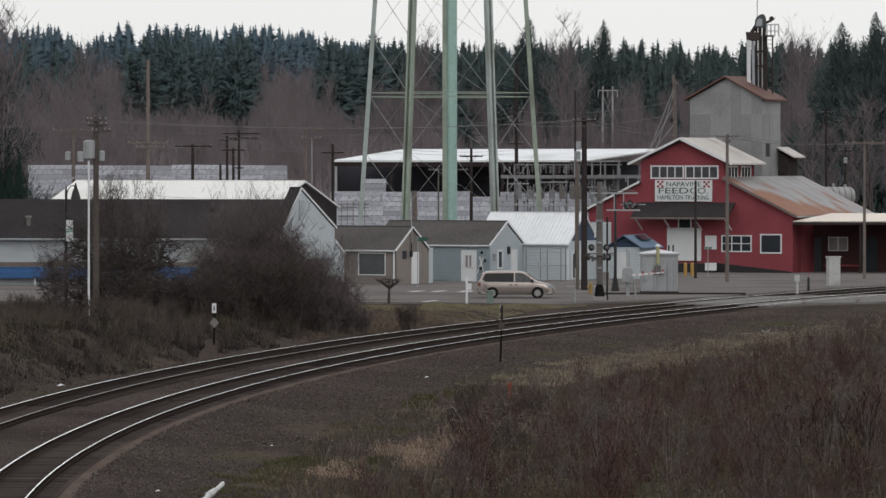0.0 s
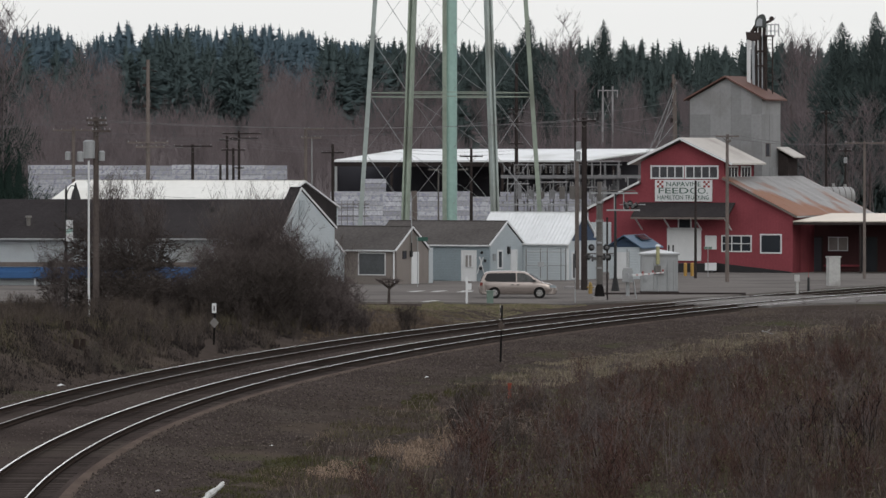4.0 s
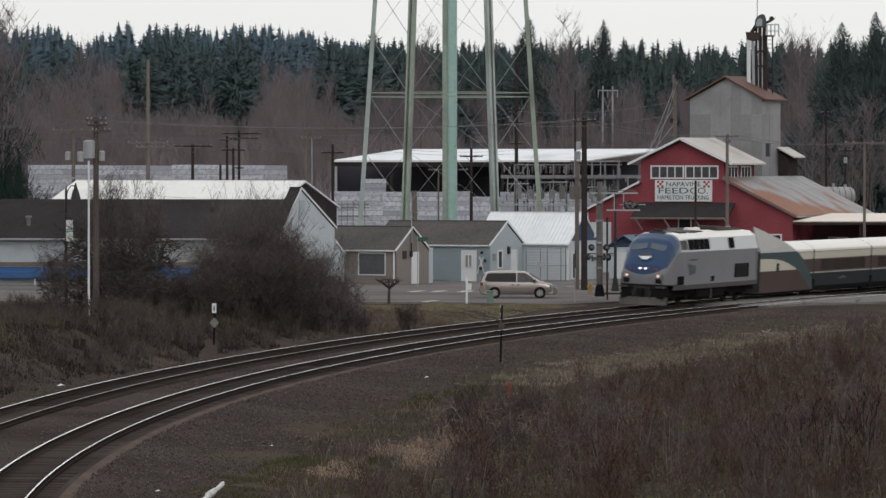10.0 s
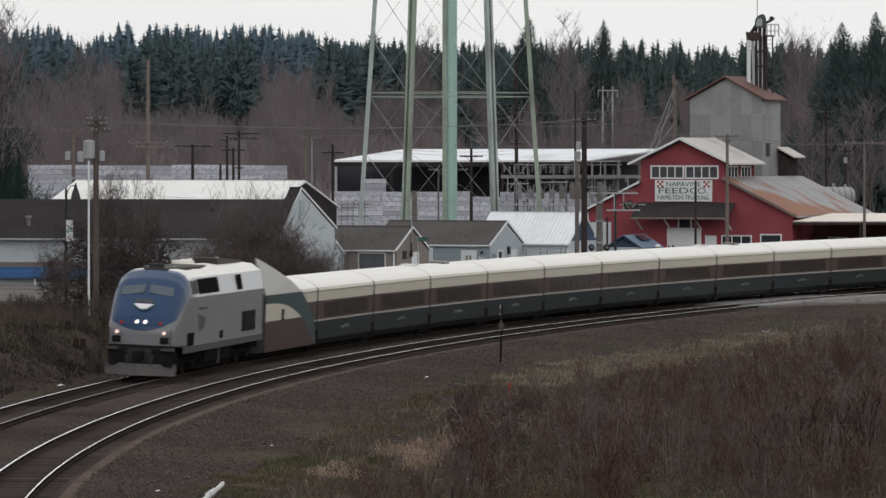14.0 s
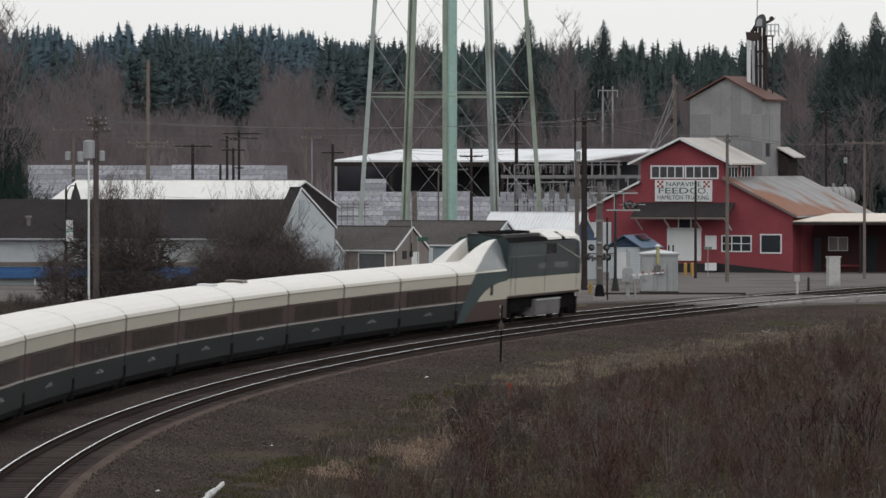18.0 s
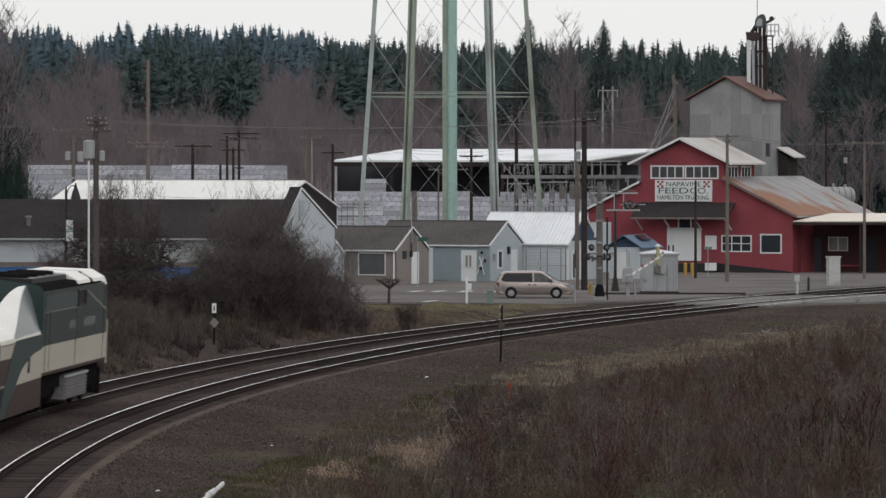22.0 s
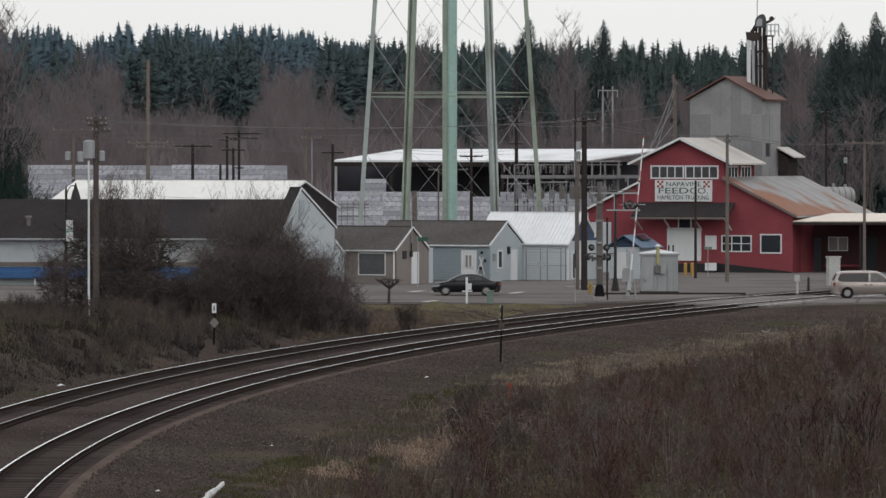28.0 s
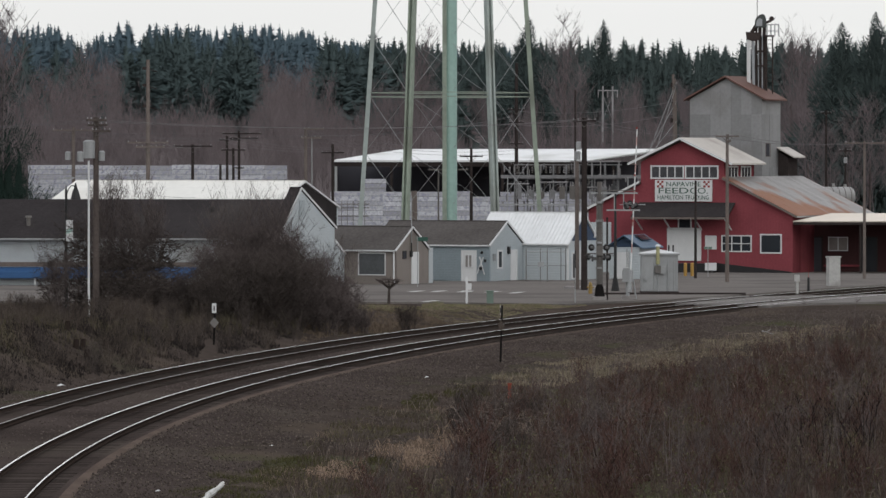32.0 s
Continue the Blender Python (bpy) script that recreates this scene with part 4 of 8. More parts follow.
loft([hood_ring(x, t, h) for x, t, h in ((-10.4, 4.28, 1.5), (-10.2, 4.36, 1.53), (6.6, 4.36, 1.53))], [SILVER, ROOF_W, SKYLIT_SILVER], "body", loco, side_pick)


def nose_livery():
    """Blue over silver: the colours meet along a curve that dips at the middle of the nose and climbs back along the sides."""
    m = bpy.data.materials.new("blue_and_silver_nose_paint")
    m.use_nodes = True
    n, l = m.node_tree.nodes, m.node_tree.links
    b = n["Principled BSDF"]
    b.inputs["Roughness"].default_value, b.inputs["Specular IOR Level"].default_value = 0.3, 0.18
    co = n.new("ShaderNodeTexCoord")
    sp = n.new("ShaderNodeSeparateXYZ")
    l.new(co.outputs["Object"], sp.inputs[0])

    def op(kind, a, c=None):
        q = n.new("ShaderNodeMath")
        q.operation = kind
        for i, v in enumerate((a, c)):
            if v is None:
                continue
            if isinstance(v, (int, float)):
                q.inputs[i].default_value = v
            else:
                l.new(v, q.inputs[i])
        return q.outputs[0]

    x, y, z = sp.outputs["X"], sp.outputs["Y"], sp.outputs["Z"]
    dip = op("MULTIPLY", op("POWER", op("MINIMUM", op("DIVIDE", op("ABSOLUTE", y), 1.22), 1.2), 2.0), 0.36)
    climb = op("MULTIPLY", op("MAXIMUM", op("SUBTRACT", 9.75, x), 0.0), 0.545)
    blue = op("MULTIPLY", op("GREATER_THAN", z, op("ADD", op("ADD", dip, climb), 1.99)), op("GREATER_THAN", x, 7.35))
    grain = n.new("ShaderNodeTexNoise")
    grain.inputs["Scale"].default_value, grain.inputs["Detail"].default_value = 1.2, 4
    l.new(co.outputs["Object"], grain.inputs["Vector"])
    mix = n.new("ShaderNodeMixRGB")
    mix.inputs["Color1"].default_value, mix.inputs["Color2"].default_value = (0.146, 0.148, 0.154, 1), (0.017, 0.040, 0.086, 1)
    l.new(blue, mix.inputs["Fac"])
    worn = n.new("ShaderNodeHueSaturation")
    wear = n.new("ShaderNodeMapRange")
    wear.inputs["To Min"].default_value, wear.inputs["To Max"].default_value = 0.88, 1.12
    l.new(grain.outputs["Fac"], wear.inputs["Value"])
    l.new(wear.outputs["Result"], worn.inputs["Value"])
    l.new(mix.outputs["Color"], worn.inputs["Color"])
    l.new(worn.outputs["Color"], b.inputs["Base Color"])
    return m


def nose_pick(c):
    if c.x < 7.35:
        return 1 if 3.3 < c.z < 4.0 else 0 if c.z < 4.0 else 2
    return 0


def nose_ring(x, top, half, low, cut):
    sh = max(low + 0.1, top - cut * 1.6)
    right = [(half, low + (sh - low) * i / 14) for i in range(15)] + [(half * 0.97, top - cut * 1.05), (half * 0.90, top - cut * 0.6), (half * 0.78, top - cut * 0.30), (half * 0.62, top - cut * 0.12), (half * 0.3, top - cut * 0.03), (half * 0.02, top)]
    return [(x, -y, z) for y, z in right] + [(x, y, z) for y, z in reversed(right)]


stations = [(6.6, 4.36, 1.53, 1.20, 0.70), (7.2, 4.35, 1.53, 1.20, 0.70), (7.8, 4.27, 1.53, 1.22, 0.66), (8.5, 3.98, 1.51, 1.25, 0.62), (9.2, 3.42, 1.46, 1.28, 0.56), (9.8, 2.86, 1.40, 1.30, 0.48), (10.12, 2.50, 1.35, 1.32, 0.36), (10.28, 2.16, 1.31, 1.34, 0.22)]
fine_st = []
for p, q in zip(stations, stations[1:]):
    for i in range(6):
        fine_st.append([u + (v - u) * i / 6 for u, v in zip(p, q)])
fine_st.append(stations[-1])
loft([nose_ring(*q) for q in fine_st], [nose_livery(), SKYLIT_SILVER, ROOF_W], "cab_nose", loco, nose_pick, "blue and silver sloped nose", True)
# side panels, grilles and badges
for s in (-1, 1):
    for x in (1.0, 2.2, 3.4, 4.6):
        pts = [(x, s * 1.512, 3.32), (x + 0.95, s * 1.512, 3.32), (x + 0.95, s * 1.38, 3.92), (x, s * 1.38, 3.92)]
        part("intake_grille", slabbed(pts, (0, s * 0.05, 0.02)), GRILLE, loco)
    for x in (6.0, 6.68):
        pts = [(x, s * 1.512, 3.36), (x + 0.6, s * 1.512, 3.36), (x + 0.6, s * 1.39, 3.88), (x, s * 1.39, 3.88)]
        part("cant_window", slabbed(pts, (0, s * 0.05, 0.02)), SKIRT, loco)
    pts = [(-4.7, s * 1.512, 3.30), (-3.6, s * 1.512, 3.30), (-3.6, s * 1.38, 3.92), (-4.7, s * 1.38, 3.92)]
    part("upper_grille", slabbed(pts, (0, s * 0.05, 0.02)), GRILLE, loco)
    part("small_vent", boxed((-0.2, s * 1.535 - 0.02, 1.38), (0.5, s * 1.535 + 0.02, 1.70)), GRILLE, loco)
    part("rear_grille", boxed((-8.2, s * 1.535 - 0.02, 1.50), (-4.9, s * 1.535 + 0.02, 2.35)), GRILLE, loco)
    for x in (-7.5, -6.85, -6.2, -5.55):
        part("grille_bar", boxed((x - 0.05, s * 1.54 - 0.03, 1.50), (x + 0.05, s * 1.54 + 0.03, 2.35)), SKIRT, loco)
    part("radiator_grille", boxed((6.6, s * 1.535 - 0.02, 1.28), (8.0, s * 1.535 + 0.02, 1.80)), GRILLE, loco)
    part("skirt", boxed((-10.3, s * 1.525 - 0.02, 1.00), (8.9, s * 1.525 + 0.02, 1.26)), SKIRT, loco, "darker grey lower skirt")
    part("door_seam", boxed((-10.0, s * 1.535 - 0.01, 1.4), (-9.95, s * 1.535 + 0.012, 3.2)), SKIRT, loco)
    emblem = bmesh.new()
    for i in range(4):
        x0, z0 = 5.8 - 0.50 * i, 2.52 - 0.05 * i
        slab(emblem, [(x0, s * 1.538, z0), (x0 - 0.32, s * 1.538, z0), (x0 - 0.62 + 0.2 * i, s * 1.538, z0 - 0.72 + 0.08 * i), (x0 - 0.44 + 0.2 * i, s * 1.538, z0 - 0.72 + 0.08 * i)], (0, s * 0.008, 0))
    part("flank_emblem", emblem, EMBLEM, loco)
    part("lettering_bar", boxed((3.7, s * 1.538 - 0.006, 2.68), (5.5, s * 1.538 + 0.006, 2.78)), EMBLEM, loco)
for s in (-1, 1):
    pts = [(8.86, s * 0.10, 3.72), (8.86, s * 1.08, 3.60), (9.24, s * 1.08, 3.26), (9.24, s * 0.10, 3.40)]
    part("windscreen", slabbed(pts, (0.02, 0, 0.02)), SCREEN, loco)
    part("headlight", tubed((10.10, s * 0.17, 2.28), (10.34, s * 0.17, 2.26), 0.066, None, 12), LAMP, loco, "lit headlight")
    part("ditch_light", tubed((10.26, s * 0.98, 1.84), (10.36, s * 0.98, 1.84), 0.075, None, 12), DITCH, loco, "dimly lit ditch light")
    part("marker_light", tubed((10.10, s * 0.80, 2.22), (10.30, s * 0.80, 2.22), 0.07, None, 10), REDLAMP, loco)
    part("step_box", boxed((10.24, s * 1.0 - 0.18, 1.42), (10.31, s * 1.0 + 0.18, 1.68)), GRILLE, loco)
    part("pilot_step", boxed((10.0, s * 1.15 - 0.25, 1.14), (10.5, s * 1.15 + 0.25, 1.24)), SKIRT, loco)
    part("handrail", tubed((10.42, s * 1.28, 1.2), (10.36, s * 1.28, 2.0), 0.02), SKIRT, loco)
part("nose_emblem", slabbed([(9.80, -0.42, 2.93), (9.80, 0.42, 2.93), (9.98, 0.12, 2.74), (9.98, -0.12, 2.74)], (0.05, 0, 0.05)), WHITE, loco, "white chevron badge")
part("emblem_shade", slabbed([(9.58, -0.36, 3.12), (9.58, 0.36, 3.12), (9.76, 0.38, 2.96), (9.76, -0.38, 2.96)], (0.05, 0, 0.05)), EMBLEM, loco)
part("pilot", slabbed([(9.5, -1.36, 1.34), (10.26, -1.36, 1.34), (10.34, -1.33, 1.12), (10.30, -1.30, 0.52), (9.5, -1.30, 0.52)], (0, 2.66, 0)), UNDER, loco)
part("plough", slabbed([(10.05, -1.45, 0.60), (10.72, 0, 0.60), (10.05, 1.45, 0.60), (9.7, 1.45, 0.60), (9.7, -1.45, 0.60)], (0.12, 0, -0.46)), PLOUGH, loco, "dusty grey plough blade")
for s in (-0.55, 0.55):
    part("air_hose", tubed((10.36, s, 0.95), (10.5, s * 0.9, 0.50), 0.04), BLACK, loco)
part("draft_pocket", boxed((10.28, -0.5, 0.62), (10.40, 0.5, 1.20)), BLACK, loco)
part("coupler", boxed((10.4, -0.2, 0.75), (10.85, 0.2, 1.10)), UNDER, loco)
part("fuel_tank", slabbed([(-3.0, -1.30, 0.30), (-3.0, 1.30, 0.30), (-3.0, 1.42, 0.50), (-3.0, 1.42, 1.0), (-3.0, -1.42, 1.0), (-3.0, -1.42, 0.50)], (6.2, 0, 0)), UNDER, loco)
part("tank_strap", boxed((-0.1, -1.44, 0.35), (0.1, 1.44, 1.0)), SKIRT, loco)
part("underframe", boxed((-10.3, -1.3, 0.7), (9.6, 1.3, 1.12)), UNDER, loco)
bogie(loco, 6.4)
bogie(loco, -6.6)
for x, w in ((6.9, 0.5), (4.9, 0.9), (2.6, 0.9), (0.7, 0.7)):
    part("roof_hatch", boxed((x - 0.8, -w, 4.27), (x + 0.7, w, 4.375)), SKIRT, loco)
part("exhaust_housing", slabbed([(-3.9, -0.55, 4.30), (-3.7, -0.55, 4.58), (-4.6, -0.55, 4.58), (-9.6, -0.55, 4.42), (-9.6, -0.55, 4.30)], (0, 1.1, 0)), SKIRT, loco, "sloping dark grey roof housing")
for x in (-3.2, -5.2, -7.2, -9.2):
    part("roof_fan", tubed((x, -0.85, 4.22), (x, -0.85, 4.44), 0.5, None, 16), ROOF_W, loco)
part("horn", boxed((7.0, -0.3, 4.3), (7.4, 0.3, 4.52)), BLACK, loco)

for o in loco.children_recursive:
    o.data.transform(Matrix.Diagonal((1, 1.02, 1.045, 1)))

TW = 1.46
LOGO = mat("dull_lettering", (0.10, 0.11, 0.11), 0.5)
CORNICE = mat("grey_brown_cornice", (0.20, 0.18, 0.16), 0.5)


def car_ring(x, pts):
    left = [(x, -y, z) for y, z in pts]
    return left + [(x, y, z) for y, z in reversed(pts)]


def shell(parent, name, material, x0, x1, prof, label=""):
    """A closed skin along x: prof runs from low to high on one side (half width, height)."""
    return loft([car_ring(x0, prof), car_ring(x1, prof)], material, name, parent, None, label)


LOWER = [(1.30, 0.36), (TW, 0.62), (TW, 1.48)]
STRIPE = [(TW + 0.004, 1.48), (TW + 0.004, 1.56)]
BAND = [(TW, 1.56), (TW, 2.44)]
UPPER = [(TW, 2.44), (TW, 2.96), (1.42, 3.08)]
ROOF = [(1.42, 3.08), (1.28, 3.22), (1.00, 3.38), (0.55, 3.50), (0.05, 3.54)]


STRIPE_M = mat("grey_white_stripe", (0.28, 0.265, 0.245), 0.4, vary=0.25, scale=1)


def coach(half, name="coach", label=""):
    c = thing(name, (0, 0, 0), 0, label, "railway coach", "coaches of the train")
    e = half - 0.10
    shell(c, "lower_body", GREEN, -e, e, LOWER)
    shell(c, "white_stripe", STRIPE_M, -e, e, STRIPE)
    shell(c, "window_band", BROWN, -e, e, BAND)
    shell(c, "upper_body", CREAM, -e, e, UPPER)
    shell(c, "roof", ROOF_W, -e, e, ROOF)
    g = [(1.30, 0.7), (1.40, 0.9), (1.40, 2.90), (1.3, 3.12), (0.95, 3.34), (0.4, 3.46)]
    shell(c, "gangway", BELLOWS, -half, -e, g)
    shell(c, "gangway", BELLOWS, e, half, g)
    ring = [(1.30, 0.36), (TW + 0.010, 0.62), (TW + 0.010, 2.96), (1.42, 3.09), (0.9, 3.1), (0.05, 3.1)]
    shell(c, "end_ring", BELLOWS, -e - 0.02, -e + 0.02, ring)
    shell(c, "end_ring", BELLOWS, e - 0.02, e + 0.02, ring)
    for s in (-1, 1):
        part("wheel", tubed((-half + 0.05, s * 0.70, 0.42), (-half + 0.05, s * 0.82, 0.42), 0.42, None, 14), RAIL, c)
        part("skirt_step", boxed((-half + 0.2, s * 1.2 - 0.1, 0.2), (-half + 1.4, s * 1.2 + 0.1, 0.4)), UNDER, c)
        part("cornice", boxed((-e, s * (TW + 0.004) - 0.012, 2.90), (e, s * (TW + 0.004) + 0.012, 2.93)), CORNICE, c)
        part("wheel_cover", boxed((-half - 0.24, s * 1.42 - 0.06, 0.30), (-half + 0.30, s * 1.42 + 0.06, 1.08)), UNDER, c)
        logo = bmesh.new()
        for x0, x1, z0 in ((-0.9, -0.35, 1.02), (-0.45, 0.25, 1.10), (0.1, 0.9, 1.02)):
            box(logo, (x0, s * (TW + 0.01) - 0.01, z0), (x1, s * (TW + 0.01) + 0.01, z0 + 0.08))
        part("logo_bar", logo, LOGO, c, "pale lettering bars")
    part("underframe", boxed((-e, -1.1, 0.25), (e, 1.1, 0.45)), UNDER, c)
    return c


PITCH = 13.14
first = coach(PITCH / 2, label="low coach with cream, brown and dark green bands")
pane = boxed((-0.68, -0.01, -0.36), (0.68, 0.01, 0.36))
band = [o for o in first.children if o.name.startswith("window_band")][0]
w0 = part("window", pane, mat("dark_coach_glass", (0.033, 0.027, 0.024), 0.14, vary=0.2, scale=0.5, spec=0.15), band)
w0.location = (-4.45, -TW - 0.008, 2.0)
for s in (-1, 1):
    for i in range(7):
        if i or s > 0:
            w = new("window", w0.data)
            w.parent = band
            w.location = (-4.45 + i * 1.45, s * (TW + 0.008), 2.0)
COACHES = [first]
for i in range(10):
    COACHES.append(copy_thing(first, Matrix()))
for i in (2, 7):
    part("roof_vent", slabbed([(4.7, -0.35, 3.48), (5.9, -0.35, 3.48), (5.9, 0.35, 3.48), (4.7, 0.35, 3.48)], (0, 0, 0.13)), WHITE, COACHES[i])
    part("antenna_base", slabbed([(-2.0, -0.4, 3.48), (-0.8, -0.4, 3.48), (-0.8, 0.4, 3.48), (-2.0, 0.4, 3.48)], (0.15, 0, 0.16)), CORNICE, COACHES[i])


FIN_SIDE = mat("streaked_grey_green_paint", (0.13, 0.145, 0.145), 0.3, vary=0.25, scale=0.9, stain=(0.34, 0.34, 0.33), stain_at=0.66)
FIN_GREY = mat("grey_fin_paint", (0.27, 0.265, 0.245), 0.4, vary=0.12, scale=0.8)
TEAL = mat("teal_green_paint", (0.032, 0.054, 0.057), 0.3, vary=0.12, scale=0.6, spec=0.15)


def fin_car(half, flip, paint, label):
    """An end coach: each side carries a curved panel that rises from the coach's foot to a fin at the engine's end (x > 0 unless flipped)."""
    f = -1 if flip else 1
    c = coach(half, "fin_coach", label)
    c["group"] = "end coaches of the train"
    e = half - 0.05
    outer = [(1.0, 4.68), (0.80, 4.50), (0.52, 4.20), (0.26, 3.90), (-0.02, 3.55), (-0.34, 3.0), (-0.62, 2.42), (-0.82, 1.75), (-0.93, 1.15), (-0.98, 0.42)]
    if flip:
        outer = [(-0.26, 3.0), (-0.46, 2.45), (-0.66, 1.75), (-0.82, 1.15), (-0.97, 0.42)]
    top = [p for p in outer if p[1] >= 3.0]
    low = [p for p in outer if p[1] <= 3.0]
    for s in (-1, 1):
        y = s * (TW + 0.008)

        def panel(name, pts, y0, t, m, label=""):
            part(name, slabbed([(x * e * f, y0, z) for x, z in pts], (0, s * t, 0)), m, c, label)

        if flip:
            edge = [(-0.30, 3.06), (0.02, 3.56), (0.30, 3.99), (0.56, 4.35), (0.78, 4.60), (0.93, 4.72)]
            bm = bmesh.new()
            lo, hi = [], []
            for i, (x, z) in enumerate(edge):
                k = 1 - i / 5
                yl = TW - 0.06 - 0.37 * max(0.0, z - 3.2)
                lo.append(bm.verts.new((x * e * f, s * yl, z)))
                hi.append(bm.verts.new((x * e * f, s * (yl - 1.04 * k - 0.02), z + 0.36 * k)))
            bl, bi = bm.verts.new((e * f, s * (TW - 0.06), 3.0)), bm.verts.new((e * f, s * 0.7, 3.2))
            for i in range(5):
                bm.faces.new((lo[i], lo[i + 1], hi[i + 1], hi[i]))
                bm.faces.new((lo[i], lo[i + 1], bl))
                bm.faces.new((hi[i], hi[i + 1], bi))
            bm.faces.new((lo[5], hi[5], bi, bl))
            bm.faces.new((lo[0], bl, bi, hi[0]))
            bmesh.ops.recalc_face_normals(bm, faces=bm.faces)
            part("fin", bm, paint, c, "white fin curving up from the roof")
            part("fin_side", slabbed([(x * e * f, s * (TW - 0.05 - 0.37 * max(0.0, z - 3.2)), z) for x, z in edge + [(0.985, 4.3), (1.0, 3.0)]], (0, s * 0.02, 0)), FIN_SIDE, c, "grey-green side of the fin")
        else:
            part("fin", slabbed([(x * e * f, s * (TW - 0.05 - 0.37 * max(0.0, z - 3.2)), z) for x, z in top + [(1.0, 3.0)]], (0, s * 0.08, 0)), paint, c, "curved fin leaning inwards")
        panel("teal_sweep", low + [(0.85, 0.42), (1.0, 0.6), (1.0, 3.0)], y, 0.012, TEAL, "dark teal curved band")
        if flip:
            cream = [(1.0, 2.46), (0.66, 2.40), (0.36, 2.24), (0.10, 1.98), (-0.08, 1.70), (-0.20, 1.46)]
            brown = [(-0.42, 1.06), (-0.70, 0.42)]
        else:
            cream = [(1.0, 2.60), (0.70, 2.60), (0.42, 2.54), (0.18, 2.42), (-0.04, 2.22), (-0.26, 1.96), (-0.36, 1.80)]
            brown = [(-0.54, 1.40), (-0.76, 0.85), (-0.88, 0.42)]
        foot = cream[-1][1]
        panel("cream_panel", cream + [(1.0, foot)], y + s * 0.012, 0.008, CREAM)
        panel("brown_panel", [(1.0, foot), cream[-1]] + brown + [(1.0, 0.42)], y + s * 0.012, 0.008, BROWN)
        part("side_window", boxed((e * 0.36 * f - 0.3, y + s * 0.02 - 0.01, 1.75), (e * 0.36 * f + 0.3, y + s * 0.02 + 0.01, 2.28)), GLASS, c)
        if not flip:
            part("fin_brace", slabbed([(e * f * 0.96, s * 1.2, 3.1), (e * f * 0.96, s * 1.39, 3.1), (e * f * 0.96, s * 0.86, 4.45)], (-0.1 * f, 0, 0)), paint, c)
    return c


fin_front = fin_car(6.2, False, FIN_GREY, "end coach with grey and teal fins behind the engine")
fin_rear = fin_car(5.8, True, mat("cream_white_fin_paint", (0.56, 0.545, 0.50), 0.35, vary=0.10, scale=0.8), "end coach with cream and teal fins before the cab unit")

TANK = mat("brushed_tank_steel", (0.15, 0.142, 0.148), 0.45, 0.2, vary=0.4, scale=1.2, fine=6)
# rear cab unit: its cab faces backwards
cab = thing("cab_unit", (0, 0, 0), 0, "boxy cab unit in dark green, cream and brown", "locomotive")


def box_ring(x, top, half, low, cut):
    return [(x, -half, low), (x, -half, top - cut), (x, -half * 0.88, top - 0.14), (x, -half * 0.02, top), (x, half * 0.88, top - 0.14), (x, half, top - cut), (x, half, low)]


CAB_GREEN = mat("dull_teal_cab_paint", (0.027, 0.041, 0.042), 0.3, vary=0.15, scale=0.6, spec=0.2)
PANEL_GREEN = mat("lighter_teal_panel", (0.040, 0.055, 0.057), 0.35, vary=0.2, scale=0.8, spec=0.2)
dark_top = lambda c: 1 if c.z > 4.25 and c.x > -6.7 else 0
loft([box_ring(x, 4.62, 1.5, 2.42, 0.34) for x in (8.3, -6.6)], [CAB_GREEN, UNDER], "green_upper_body", cab, dark_top)
loft([box_ring(x, t, 1.5, 2.42, cu) for x, t, cu in ((-6.6, 4.62, 0.34), (-7.3, 4.60, 0.34), (-7.9, 4.46, 0.34), (-8.3, 3.50, 0.25), (-8.40, 3.32, 0.2), (-8.45, 3.1, 0.2))], CAB_GREEN, "green_cab_nose", cab)
shell(cab, "cream_band", CREAM, -8.48, 8.3, [(1.5, 1.52), (1.5, 2.42), (0.5, 2.42)])
shell(cab, "sill", BROWN, -8.48, 8.3, [(1.45, 1.38), (1.5, 1.42), (1.5, 1.52)])
part("underframe", boxed((-8.4, -1.2, 0.8), (8.2, 1.2, 1.38)), UNDER, cab)
tank = part("tank", boxed((-4.1, -1.38, 0.35), (1.6, 1.38, 1.20)), TANK, cab, "dull metal tank")
for s in (-1, 1):
    for i in range(6):
        part("rib", boxed((-4.0, s * 1.40 - 0.035, 0.42 + 0.13 * i), (1.5, s * 1.40 + 0.035, 0.48 + 0.13 * i)), TANK, tank)
bogie(cab, 5.6)
bogie(cab, -5.6)
for x0, x1 in ((-3.9, -0.6), (-8.0, -4.7)):
    part("roof_cap", slabbed([(x0, -1.50, 4.18), (x0, -1.40, 4.46), (x0, -0.9, 4.72), (x0, 0.9, 4.72), (x0, 1.40, 4.46), (x0, 1.50, 4.18)], (x1 - x0, 0, 0)), ROOF_W, cab, "white roof housing")
part("roof_grille", boxed((-4.7, -0.95, 4.50), (-3.9, 0.95, 4.70)), BLACK, cab)
part("roof_vents", boxed((-0.5, -1.0, 4.50), (7.9, 1.0, 4.68)), BLACK, cab)
for x in (0.8, 2.8, 4.8, 6.8):
    part("roof_fan", tubed((x, 0, 4.60), (x, 0, 4.80), 0.7, None, 16), UNDER, cab)
